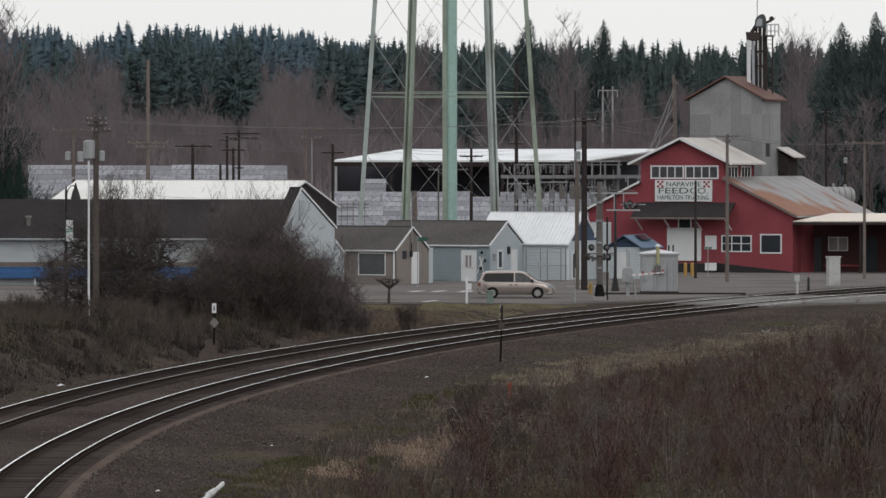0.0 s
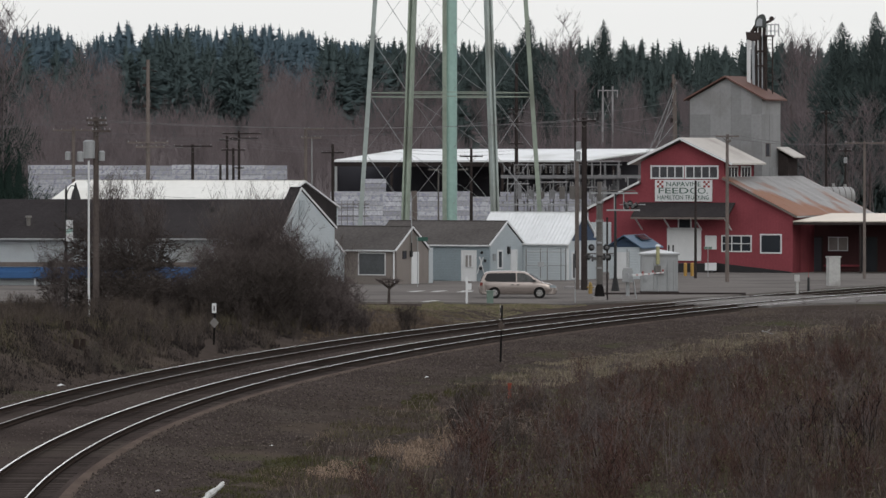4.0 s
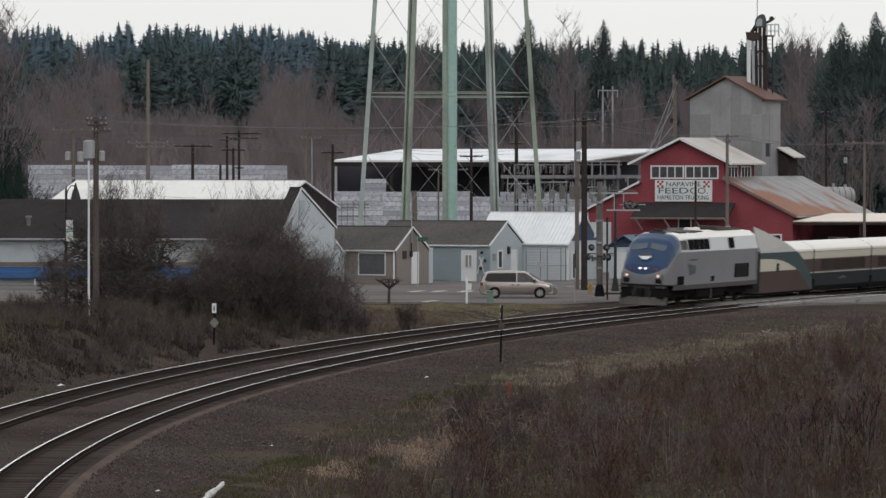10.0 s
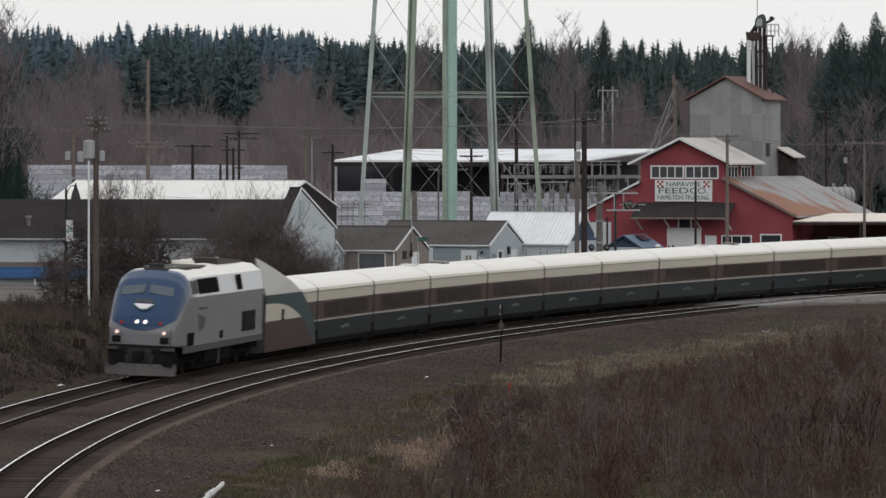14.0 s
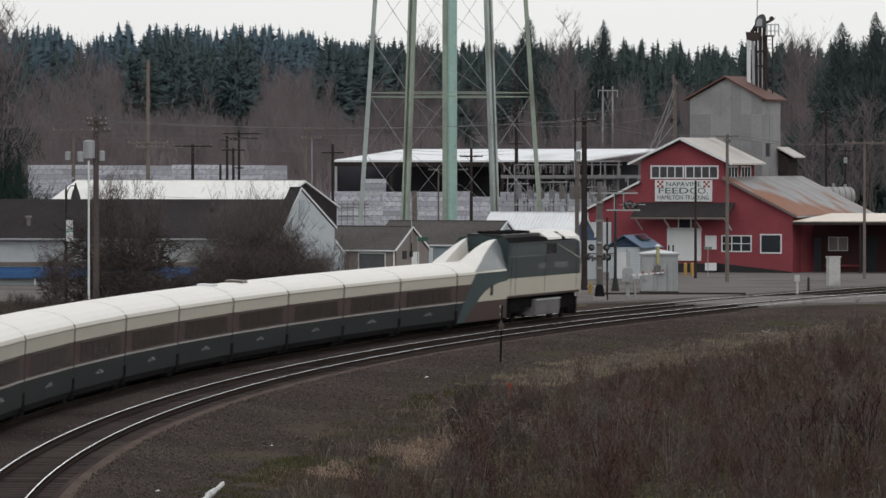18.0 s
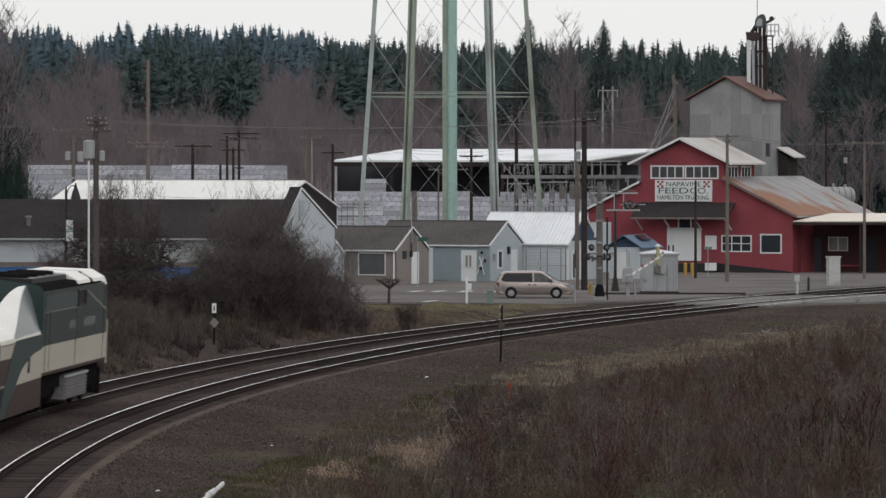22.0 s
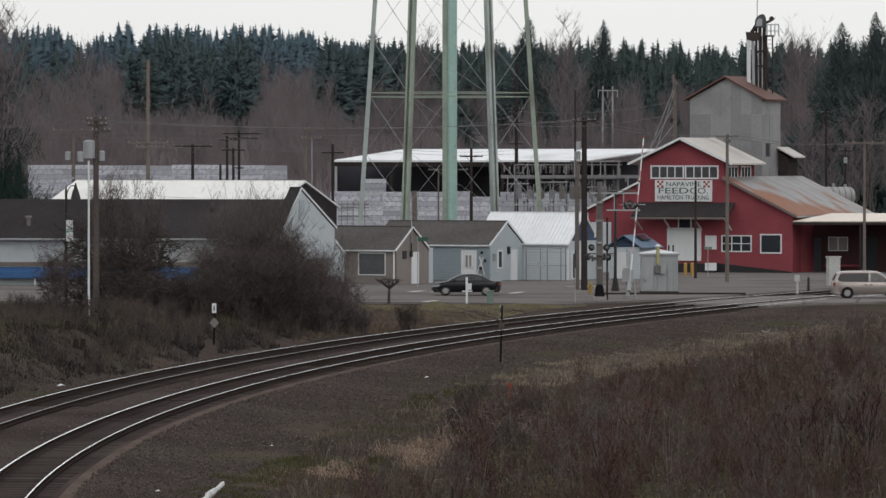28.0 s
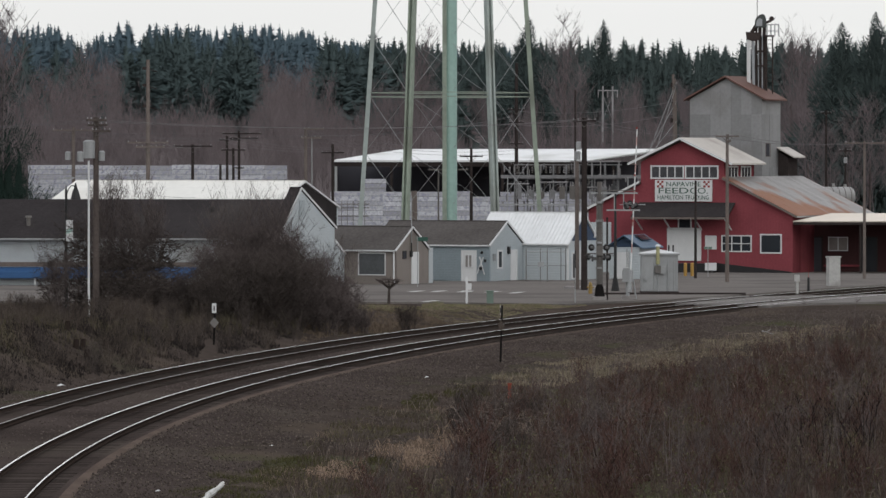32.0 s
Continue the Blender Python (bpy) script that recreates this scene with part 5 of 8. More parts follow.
for s in (-1, 1):
    window(cab, "cab_window", (-2.2, s * 1.5, 3.62), (1, 0, 0), 1.9, 0.5, GLASS, BLACK, trim=0.05, out=(0, s, 0))
    part("upper_panel", boxed((-0.1, s * 1.5 - 0.02, 3.62), (7.9, s * 1.5 + 0.02, 4.1)), PANEL_GREEN, cab, "lighter teal upper panel")
    for x, w in ((0.5, 0.28), (1.0, 0.28), (1.5, 0.28), (-2.3, 0.34), (-2.9, 0.34), (-3.5, 0.34), (-4.1, 0.34), (-4.7, 0.34)):
        part("lettering_bar", slabbed([(x, s * 1.503, 2.82), (x - w, s * 1.503, 2.82), (x - w - 0.1, s * 1.503, 3.12), (x - 0.1, s * 1.503, 3.12)], (0, s * 0.008, 0)), SILVER, cab)
    part("windscreen", slabbed([(-7.98, s * 0.15, 4.22), (-7.98, s * 1.2, 4.16), (-8.26, s * 1.2, 3.58), (-8.26, s * 0.15, 3.60)], (-0.07, 0, 0.03)), GLASS, cab)
for s in (-1, 1):
    part("white_slash", slabbed([(-2.3, s * 1.505, 4.14), (-2.0, s * 1.505, 4.20), (-7.9, s * 1.505, 3.32), (-8.2, s * 1.505, 3.22)], (0, s * 0.01, 0)), CREAM, cab)
    for x in (0.0, -7.4, 6.6, 7.6):
        part("door_seam", boxed((x - 0.02, s * 1.507 - 0.008, 1.55), (x + 0.02, s * 1.507 + 0.008, 4.2)), BLACK, cab)
    # Bright strip added as the highlight on the tank's upper edge.
    part("tank_edge", boxed((-4.1, s * 1.42 - 0.04, 1.12), (1.6, s * 1.42 + 0.04, 1.20)), SKYLIT_SILVER, cab)
    part("edge_stripe", boxed((-8.46, s * 1.505 - 0.008, 1.55), (-8.36, s * 1.505 + 0.008, 2.9)), CREAM, cab)
    part("side_rail", boxed((-1.8, s * 1.51 - 0.012, 3.53), (8.2, s * 1.51 + 0.012, 3.57)), SILVER, cab)
    part("grab_rail", tubed((-8.2, s * 1.54, 1.3), (-8.2, s * 1.54, 2.9), 0.025), CREAM, cab)
for o in cab.children_recursive:
    o.data.transform(Matrix.Diagonal((1, 1, 1.055, 1)))
part("pilot", boxed((-8.55, -1.3, 0.2), (-8.2, 1.3, 1.2)), UNDER, cab)

# ---- road vehicles: x forward, z = 0 on the road
TYRE = mat("tyre", (0.018, 0.018, 0.018), 0.85, vary=0.2, scale=3)
RIM = mat("alloy_rim", (0.26, 0.255, 0.25), 0.45, 0.3, vary=0.1, scale=3)
GOLD = mat("sandy_metallic_paint", (0.285, 0.247, 0.228), 0.22, 0.55, vary=0.05, scale=1, spec=0.8)
GOLD_DARK = mat("dull_sandy_trim", (0.13, 0.108, 0.098), 0.5, vary=0.1, scale=1)
CAR_BLACK = mat("black_car_paint", (0.006, 0.006, 0.008), 0.2, 0.0, vary=0.05, scale=1, spec=0.3)
CAR_GLASS = mat("tinted_glass", (0.012, 0.012, 0.013), 0.10, vary=0.1, scale=1, spec=0.2)
TAIL = mat("dull_tail_lens", (0.12, 0.025, 0.022), 0.3)
FRONT_GLASS = mat("see_through_glass", (0.045, 0.046, 0.046), 0.10, vary=0.5, scale=3, spec=0.25)
# Pale base colour imitates sky mirrored in the glass.
CLEAR_GLASS = mat("pale_windscreen", (0.20, 0.23, 0.25), 0.10, vary=0.1, scale=1, spec=0.6)


WHEELS = []


def smooth_line(pts, keep, k=4):
    """Rounds a closed outline, passing through its points; corners listed in keep stay."""
    out = []
    n = len(pts)
    for i in range(n):
        p0, p1, p2, p3 = (Vector(pts[(i + j) % n]) for j in (-1, 0, 1, 2))
        for j in range(k):
            t = j / k
            q = 0.5 * ((2 * p1) + (p2 - p0) * t + (2 * p0 - 5 * p1 + 4 * p2 - p3) * t * t + (3 * p1 - p0 - 3 * p2 + p3) * t ** 3)
            out.append((q.x, q.y) if j and i not in keep else (p1 + (p2 - p1) * t)[:])
    return out


def car(name, label, paint, width, belt, outline, wheels, r):
    """outline: the car's shape from the side (x, z), clockwise from the rear foot; the sides lean in above the belt."""
    c = thing(name, (0, 0, 0), 0, label, "car")
    hw = width / 2
    top = max(z for x, z in outline)
    end = max(x for x, z in outline)
    pts = smooth_line(outline, (len(outline) - 2,))
    n = len(pts)
    cx, cz = 0.0, 0.85

    def at(x, z, f, inset):
        dx, dz = x - cx, z - cz
        d = math.hypot(dx * 0.35, dz) + 1e-6
        x, z = x - inset * dx * 0.35 / d, z - inset * dz / d
        w = hw - 0.18 * max(0.0, z - belt) / (top - belt)
        w *= 1 - 0.13 * max(0.0, (abs(x) - end + 0.7) / 0.7) ** 2
        return (x, w * f, z)

    bm = bmesh.new()
    rings = [[bm.verts.new(at(x, z, f, i)) for x, z in pts] for f, i in ((-1, 0.10), (-0.985, 0.05), (-0.95, 0.02), (-0.85, 0.0), (0, -0.02), (0.85, 0.0), (0.95, 0.02), (0.985, 0.05), (1, 0.10))]
    for a, b in zip(rings, rings[1:]):
        for i in range(n):
            bm.faces.new((a[i], a[(i + 1) % n], b[(i + 1) % n], b[i])).smooth = True
    up = [i for i in range(n) if pts[i][1] >= belt]
    lo = [i for i in range(n) if pts[i][1] <= belt]
    start = next(i for i in lo if (i - 1) % n not in lo)
    lo = [(start + k) % n for k in range(len(lo))]
    up = [lo[-1]] + [(lo[-1] + 1 + k) % n for k in range(len(up))]
    up = [i for k, i in enumerate(up) if i not in up[:k]]
    if up[-1] != lo[0]:
        up.append(lo[0])
    for ring, turn in ((rings[0], 1), (rings[-1], -1)):
        bm.faces.new([ring[i] for i in up][::turn])
        bm.faces.new([ring[i] for i in lo][::turn])
    bmesh.ops.recalc_face_normals(bm, faces=bm.faces)
    body = part("body", bm, paint, c)

    def reach(z):
        hits = []
        for (xa, za), (xb, zb) in zip(pts, pts[1:] + pts[:1]):
            if (za - z) * (zb - z) < 0:
                hits.append(xa + (xb - xa) * (z - za) / (zb - za))
        return min(hits) + 0.16, max(hits) - 0.16

    zs = [0.30, 0.36, 0.46, 0.58, 0.70, 0.82, 0.90, 0.96, 1.0]
    swell = [-0.045, -0.01, 0.015, 0.026, 0.030, 0.026, 0.016, 0.002, -0.025]
    for s in (-1, 1):
        bm = bmesh.new()
        rows = []
        for k, b in zip(zs, swell):
            z = k * belt
            x0, x1 = reach(z)
            row = []
            for i in range(29):
                x = x0 + (x1 - x0) * i / 28
                edge = max(0.0, 1 - abs(2 * i / 28 - 1) ** 8)
                w = hw * (1 - 0.13 * max(0.0, (abs(x) - end + 0.7) / 0.7) ** 2)
                row.append(bm.verts.new((x, s * (w - 0.03 + edge * (0.034 + b)), z)))
            rows.append(row)
        for ra, rb in zip(rows, rows[1:]):
            for i in range(28):
                bm.faces.new((ra[i], ra[i + 1], rb[i + 1], rb[i])[::s]).smooth = True
        part("flank", bm, paint, c)
    for x in wheels:
        for s in (-1, 1):
            part("wheel_arch", tubed((x, s * (hw - 0.12), r + 0.02), (x, s * (hw + 0.036), r + 0.02), r * 1.17, None, 24), UNDER, body)
            w = part("wheel", tubed((0, -s * 0.20, 0), (0, s * 0.012, 0), r, r * 0.97, 24), TYRE, c)
            w.location = (x, s * (hw + 0.03), r)
            bm = bmesh.new()
            tube(bm, (0, s * 0.008, 0), (0, s * 0.022, 0), r * 0.66, r * 0.60, 18)
            part("rim", bm, RIM, w)
            for k in range(5):
                ca, sa = 0.42 * r * math.cos(math.tau * k / 5), 0.42 * r * math.sin(math.tau * k / 5)
                part("spoke_gap", tubed((ca, s * 0.015, sa), (ca, s * 0.026, sa), r * 0.10, None, 8), TYRE, w)
            WHEELS.append((c, w, x, s * (hw + 0.03), r))
    return c


def side_glass(c, quads, hw, z0, z1, material):
    """Panes that lie on the cabin's leaning sides."""
    for q in quads:
        for s in (-1, 1):
            pts = [(x, s * (hw * 0.97 - 0.17 * (z - z0) / (z1 - z0) + 0.012), z) for x, z in q]
            part("side_window", slabbed(pts, (0, s * 0.012, 0)), material, c)


van = car("minivan", "sandy beige metallic minivan with tinted windows", GOLD, 1.92, 1.03,
          [(-2.25, 0.24), (-2.45, 0.29), (-2.53, 0.45), (-2.55, 0.75), (-2.47, 1.03), (-2.28, 1.45), (-2.10, 1.66), (-1.70, 1.735), (-0.60, 1.76), (0.25, 1.73), (0.62, 1.63), (1.60, 1.03), (2.10, 0.91), (2.42, 0.72), (2.53, 0.52), (2.46, 0.31), (2.25, 0.24), (2.05, 0.235), (-2.05, 0.235)], (1.38, -1.56), 0.33)
side_glass(van, [[(-2.20, 1.22), (-2.10, 1.12), (-1.9, 1.07), (-0.16, 1.05), (-0.16, 1.635), (-1.88, 1.62), (-2.02, 1.57)]], 0.96, 1.03, 1.76, CAR_GLASS)
side_glass(van, [[(-0.08, 1.05), (1.34, 1.04), (0.62, 1.52), (0.42, 1.61), (0.2, 1.63), (-0.08, 1.635)]], 0.96, 1.03, 1.76, FRONT_GLASS)
part("windscreen", slabbed([(1.50, -0.76, 1.12), (1.50, 0.76, 1.12), (0.72, 0.64, 1.60), (0.72, -0.64, 1.60)], (0.045, 0, 0.06)), CLEAR_GLASS, van, "windscreen with sky reflection put into its pale colour")
part("rear_window", slabbed([(-2.44, -0.72, 1.12), (-2.44, 0.72, 1.12), (-2.22, 0.64, 1.56), (-2.22, -0.64, 1.56)], (-0.035, 0, 0.02)), CAR_GLASS, van)
for s in (-1, 1):
    part("headlight", slabbed([(2.05, s * 0.955, 0.70), (2.45, s * 0.86, 0.66), (2.42, s * 0.86, 0.80), (2.05, s * 0.955, 0.86)], (0.02, s * 0.02, 0)), CLEAR_GLASS, van)
    part("tail_light", boxed((-2.50, s * 0.88 - 0.06, 0.82), (-2.32, s * 0.88 + 0.075, 1.02)), TAIL, van)
    part("mirror", boxed((0.95, s * 1.0 - 0.1, 1.05), (1.12, s * 1.0 + 0.1, 1.22)), BLACK, van)
    part("door_handle", boxed((-0.46, s * 0.988 - 0.02, 0.84), (-0.28, s * 0.988 + 0.02, 0.90)), BLACK, van)
    part("door_handle", boxed((-0.10, s * 0.988 - 0.02, 0.84), (0.08, s * 0.988 + 0.02, 0.90)), BLACK, van)
    part("slide_track", boxed((-2.2, s * 0.975 - 0.01, 0.93), (-0.9, s * 0.975 + 0.01, 0.95)), GOLD_DARK, van)
    part("bumper_strip", boxed((-2.0, s * 0.975 - 0.01, 0.50), (2.0, s * 0.975 + 0.012, 0.54)), GOLD_DARK, van)

sedan = car("sedan", "glossy black four-door sedan", CAR_BLACK, 1.75, 0.93,
            [(-2.0, 0.21), (-2.20, 0.26), (-2.28, 0.42), (-2.30, 0.70), (-2.20, 0.93), (-1.62, 1.00), (-1.00, 1.31), (-0.50, 1.41), (0.15, 1.40), (0.50, 1.30), (1.15, 0.99), (1.30, 0.93), (1.90, 0.80), (2.22, 0.62), (2.28, 0.45), (2.20, 0.27), (2.0, 0.21), (1.85, 0.205), (-1.85, 0.205)], (1.38, -1.32), 0.31)
side_glass(sedan, [[(-1.28, 1.02), (-0.38, 1.00), (-0.38, 1.33), (-0.82, 1.27)], [(-0.30, 1.00), (0.85, 1.00), (0.34, 1.26), (0.1, 1.32), (-0.30, 1.33)]], 0.875, 0.93, 1.41, FRONT_GLASS)
part("windscreen", slabbed([(1.08, -0.68, 1.03), (1.08, 0.68, 1.03), (0.55, 0.58, 1.28), (0.55, -0.58, 1.28)], (0.04, 0, 0.06)), CLEAR_GLASS, sedan)
part("rear_window", slabbed([(-1.55, -0.66, 1.05), (-1.55, 0.66, 1.05), (-1.05, 0.58, 1.30), (-1.05, -0.58, 1.30)], (-0.04, 0, 0.06)), CLEAR_GLASS, sedan)
for s in (-1, 1):
    part("headlight", slabbed([(1.75, s * 0.872, 0.60), (2.2, s * 0.80, 0.56), (2.12, s * 0.80, 0.68), (1.75, s * 0.872, 0.74)], (0.02, s * 0.02, 0)), CLEAR_GLASS, sedan)
    part("tail_light", boxed((-2.28, s * 0.78 - 0.1, 0.68), (-2.12, s * 0.78 + 0.09, 0.88)), TAIL, sedan)
    part("mirror", boxed((0.72, s * 0.9 - 0.09, 0.97), (0.86, s * 0.9 + 0.09, 1.1)), BLACK, sedan)


# ---- poles and crossing equipment
def utility_pole(at, top, r, material, arms=(), cans=(), label="weathered wooden utility pole", lean=0.0):
    """arms: (height below the top, half length, offset, turn); cans: (height below the top, side, size)."""
    h = top - at[2]
    t = thing("utility_pole", at, 0, label, "utility pole", "utility poles")
    part("pole", tubed((0, 0, 0), (lean, 0, h), r, r * 0.72, 10), material, t)
    for down, half, off, turn in arms:
        z = h - down
        dx, dy = half * math.cos(radians(turn)), half * math.sin(radians(turn))
        bm = bmesh.new()
        beam(bm, (off - dx, -dy - r - 0.04, z), (off + dx, dy - r - 0.04, z), 0.10, 0.12)
        arm = part("crossarm", bm, material, t)
        for k in (-0.94, -0.55, 0.4, 0.94):
            bm = bmesh.new()
            tube(bm, (off + dx * k, dy * k - r - 0.04, z + 0.05), (off + dx * k, dy * k - r - 0.04, z + 0.17), 0.042, 0.03, 6)
            part("insulator", bm, PORCELAIN, arm)
        for k in (-0.5, 0.5):
            part("arm_brace", beam(bmesh.new(), (off + dx * k, dy * k - r - 0.03, z), (lean * 0.5, -r * 0.8, z - 0.55 * min(1.0, half)), 0.035, 0.035), MAST, arm)
    for down, side, size in cans:
        bm = bmesh.new()
        z = h - down
        tube(bm, (side, -0.1, z - size * 1.4), (side, -0.1, z), size * 0.5, size * 0.5, 12)
        tube(bm, (side, -0.1, z), (side, -0.1, z + 0.08), size * 0.5, size * 0.3, 12)
        part("transformer", bm, GALV, t, "grey transformer can")
    return t


POLE_MID = mat("brown_weathered_pole", (0.080, 0.067, 0.062), 0.9, vary=0.3, scale=1.0, fine=8)
utility_pole((-19.014, 314, 0.4), 11.388, 0.19, POLE_MID, ((0.15, 0.62, 0.05, 35), (0.42, 0.7, 0.1, -40), (0.75, 0.5, 0.3, 10)), ((1.32, -0.36, 0.66), (1.9, 0.32, 0.34)))
thin = thing("light_pole", (-19.292, 312, 0.4), 0, "slim white metal pole with a lamp arm", "pole")
part("pole", tubed((0, 0, 0), (0, 0, 9.006 - 0.4), 0.065, 0.05, 8), WHITE, thin)
part("lamp_arm", tubed((0, 0, 7.78), (-0.9, 0, 7.68), 0.03, 0.03, 6), GALV, thin)
part("lamp_head", slabbed([(-1.35, -0.12, 7.60), (-0.85, -0.12, 7.60), (-0.85, 0.12, 7.60), (-1.35, 0.12, 7.60)], (0.03, 0, 0.13)), GALV, thin, "pale grey lamp head")
utility_pole((-33.539, 520, 0), 11.817, 0.2, POLE, ((0.3, 1.9, 0, 0),), ((2.3, -0.5, 0.5), (2.3, 0.62, 0.6)))
tall = utility_pole((-24.196, 470, 0), 17.101, 0.20, POLE, ((6.8, 1.7, 0, 0), (7.15, 1.2, 0.2, 12)))
for z in (16.4, 15.0, 13.3):
    part("side_bracket", boxed((-0.45, -0.08, z - 0.12), (-0.12, 0.08, z + 0.12)), POLE_DARK, tall)
    part("post_insulator", tubed((0.15, 0, z - 0.1), (0.75, 0, z - 0.3), 0.05, 0.04, 6), POLE_DARK, tall)
utility_pole((-21.844, 500, 0), 10.195, 0.17, POLE_DARK, ((0.15, 1.7, 0, 0),))
for u, top, arms in ((390, 8.35, ()), (402, 11.15, ((0.4, 1.0, 0.2, 30), (4.6, 0.5, 0, 0))), (413, 9.95, ((0.2, 1.2, 0, 20),)), (423, 11.6, ((0.25, 1.9, 0.3, 10), (0.7, 1.5, 0.5, -20), (3.6, 0.5, 0, 0)))):
    utility_pole((-21.76 + (u - 390) * 0.0552, 560, 0), top, 0.16, POLE_DARK, arms)
utility_pole((-12.462, 520, 0), 11.766, 0.19, POLE, ((0.15, 0.9, 0.75, 5), (0.95, 1.0, 0.5, 25)))
conduit = thing("slim_pole", (-11.9, 520, 0), 0, "slim pale metal pole beside the wooden one", "pole")
part("pole", tubed((0, 0, 0), (0, 0, 10.9), 0.07, 0.05, 8), GALV, conduit)
utility_pole((-10.769, 560, 0), 10.29, 0.18, POLE_DARK, ((0.8, 1.1, 0, 0),))
utility_pole((2.663, 540, 0), 9.939, 0.17, POLE_DARK, ((0.8, 1.1, 0, 10),))
utility_pole((6.923, 540, 0), 17.927, 0.20, POLE_DARK, ((4.4, 0.8, 0, 0), (5.6, 0.9, 0, 40), (7.6, 0.7, 0, 30), (9.6, 0.6, 0, -30)))
utility_pole((-0.4, 500, 0), 8.1, 0.09, MAST, ((0.1, 1.75, 0.85, 8),), label="slim grey steel pole with a dark crossarm")
utility_pole((9.739, 395, 0), 11.86, 0.23, POLE_DARK, ((0.2, 0.8, 0, 10),), ((1.7, -0.4, 0.35),), "tall dark creosoted utility pole")
utility_pole((9.27, 396.5, 0), 8.9, 0.17, POLE, (), ((-0.62, 0.05, 0.40),), "shorter weathered pole with a transformer can")
stayed = utility_pole((24.438, 600, 0), 17.691, 0.20, POLE, ((1.0, 0.5, 0, 90),), lean=-0.35)
for z in (16.6, 14.9, 12.9):
    part("guy_bracket", boxed((-0.62, -0.12, z - 0.25), (-0.22, 0.12, z + 0.2)), POLE_DARK, stayed)
part("twin_pole", tubed((0.25, 0.1, 0), (-0.15, 0.1, 17.2), 0.12, 0.10, 8), POLE, stayed)
utility_pole((20.835, 420, 0), 10.815, 0.15, POLE, ((0.15, 0.85, 0, 0), (0.5, 0.4, 0.1, 70)))
utility_pole((19.044, 432, 0), 7.361, 0.11, POLE_DARK, (), label="slim dark wooden pole before the feed store")
utility_pole((31.63, 430, 0), 10.339, 0.125, POLE, ((0.15, 1.5, 0, 0),))
utility_pole((37.444, 560, 0), 13.659, 0.14, POLE_DARK, ((0.3, 0.5, 0, 0),))
utility_pole((39.322, 560, 0), 9.959, 0.12, POLE_DARK, ((0.3, 0.6, 0, 0),), ((1.0, 0.0, 0.35),))
utility_pole((14.308, 620, 0), 16.255, 0.13, POLE_DARK)
SILVERED = mat("silvered_old_wood", (0.25, 0.245, 0.25), 0.9, vary=0.2, scale=1)
hframe = thing("h_frame_pole", (25.87, 900, 5.6), 0, "double pale wooden transmission pole with crossarm", "utility pole")
for x in (-0.75, 0.75):
    part("pole", tubed((x * 1.15, 0, -2), (x, 0, 14.4), 0.18, 0.14, 8), SILVERED, hframe)
part("crossarm", boxed((-1.6, -0.25, 13.6), (1.6, -0.05, 13.80)), SILVERED, hframe)
part("cross_brace", beam(bmesh.new(), (-0.8, -0.1, 9.0), (0.75, -0.1, 13.0), 0.06, 0.06), SILVERED, hframe)
part("cross_brace", beam(bmesh.new(), (0.8, -0.1, 9.0), (-0.75, -0.1, 13.0), 0.06, 0.06), SILVERED, hframe)
for x in (-1.5, 0.0, 1.5):
    part("insulator", tubed((x, -0.15, 12.6), (x, -0.15, 13.6), 0.06, 0.06, 8), SILVERED, hframe)

guy = thing("guy_wires", (24.438, 600, 0), 0, "steel guy wires staying the tall pole", "cable")
for z, dx in ((16.922, -2.9), (16.626, -2.2), (14.851, -2.9), (12.78, -2.5)):
    part("wire", tubed((0, 0, z), (dx, -1.0, 9.643), 0.025), GALV, guy)
TANK_WHITE = mat("weathered_white_tank_paint", (0.23, 0.23, 0.228), 0.5, vary=0.2, scale=0.8, fine=5, stain=(0.24, 0.235, 0.23), stain_at=0.58)
tank = thing("storage_tank", (37.7, 540, 0), 20, "weathered white horizontal storage tank on supports", "tank")
tz = 5.35
part("shell", tubed((-2.2, 0, tz), (0.7, 0, tz), 0.92, 0.92, 24), TANK_WHITE, tank)
for x0, x1, r0, r1 in ((0.7, 0.95, 0.92, 0.74), (0.95, 1.1, 0.74, 0.40), (1.1, 1.15, 0.40, 0.05)):
    part("end_cap", tubed((x0, 0, tz), (x1, 0, tz), r0, r1, 24), TANK_WHITE, tank)
for x in (-1.9, -1.3, -0.7, -0.1, 0.5):
    part("hoop", tubed((x - 0.03, 0, tz), (x + 0.03, 0, tz), 0.945, None, 24), MAST, tank)
for x, h in ((-1.0, 0.35), (0.2, 0.25)):
    part("hatch", tubed((x, 0, tz + 0.85), (x, 0, tz + 0.9 + h), 0.16, 0.14, 10), TANK_WHITE, tank)
for x in (-1.8, 0.5):
    part("leg", boxed((x - 0.15, -0.6, 0), (x + 0.15, 0.6, tz - 0.7)), POLE_DARK, tank)

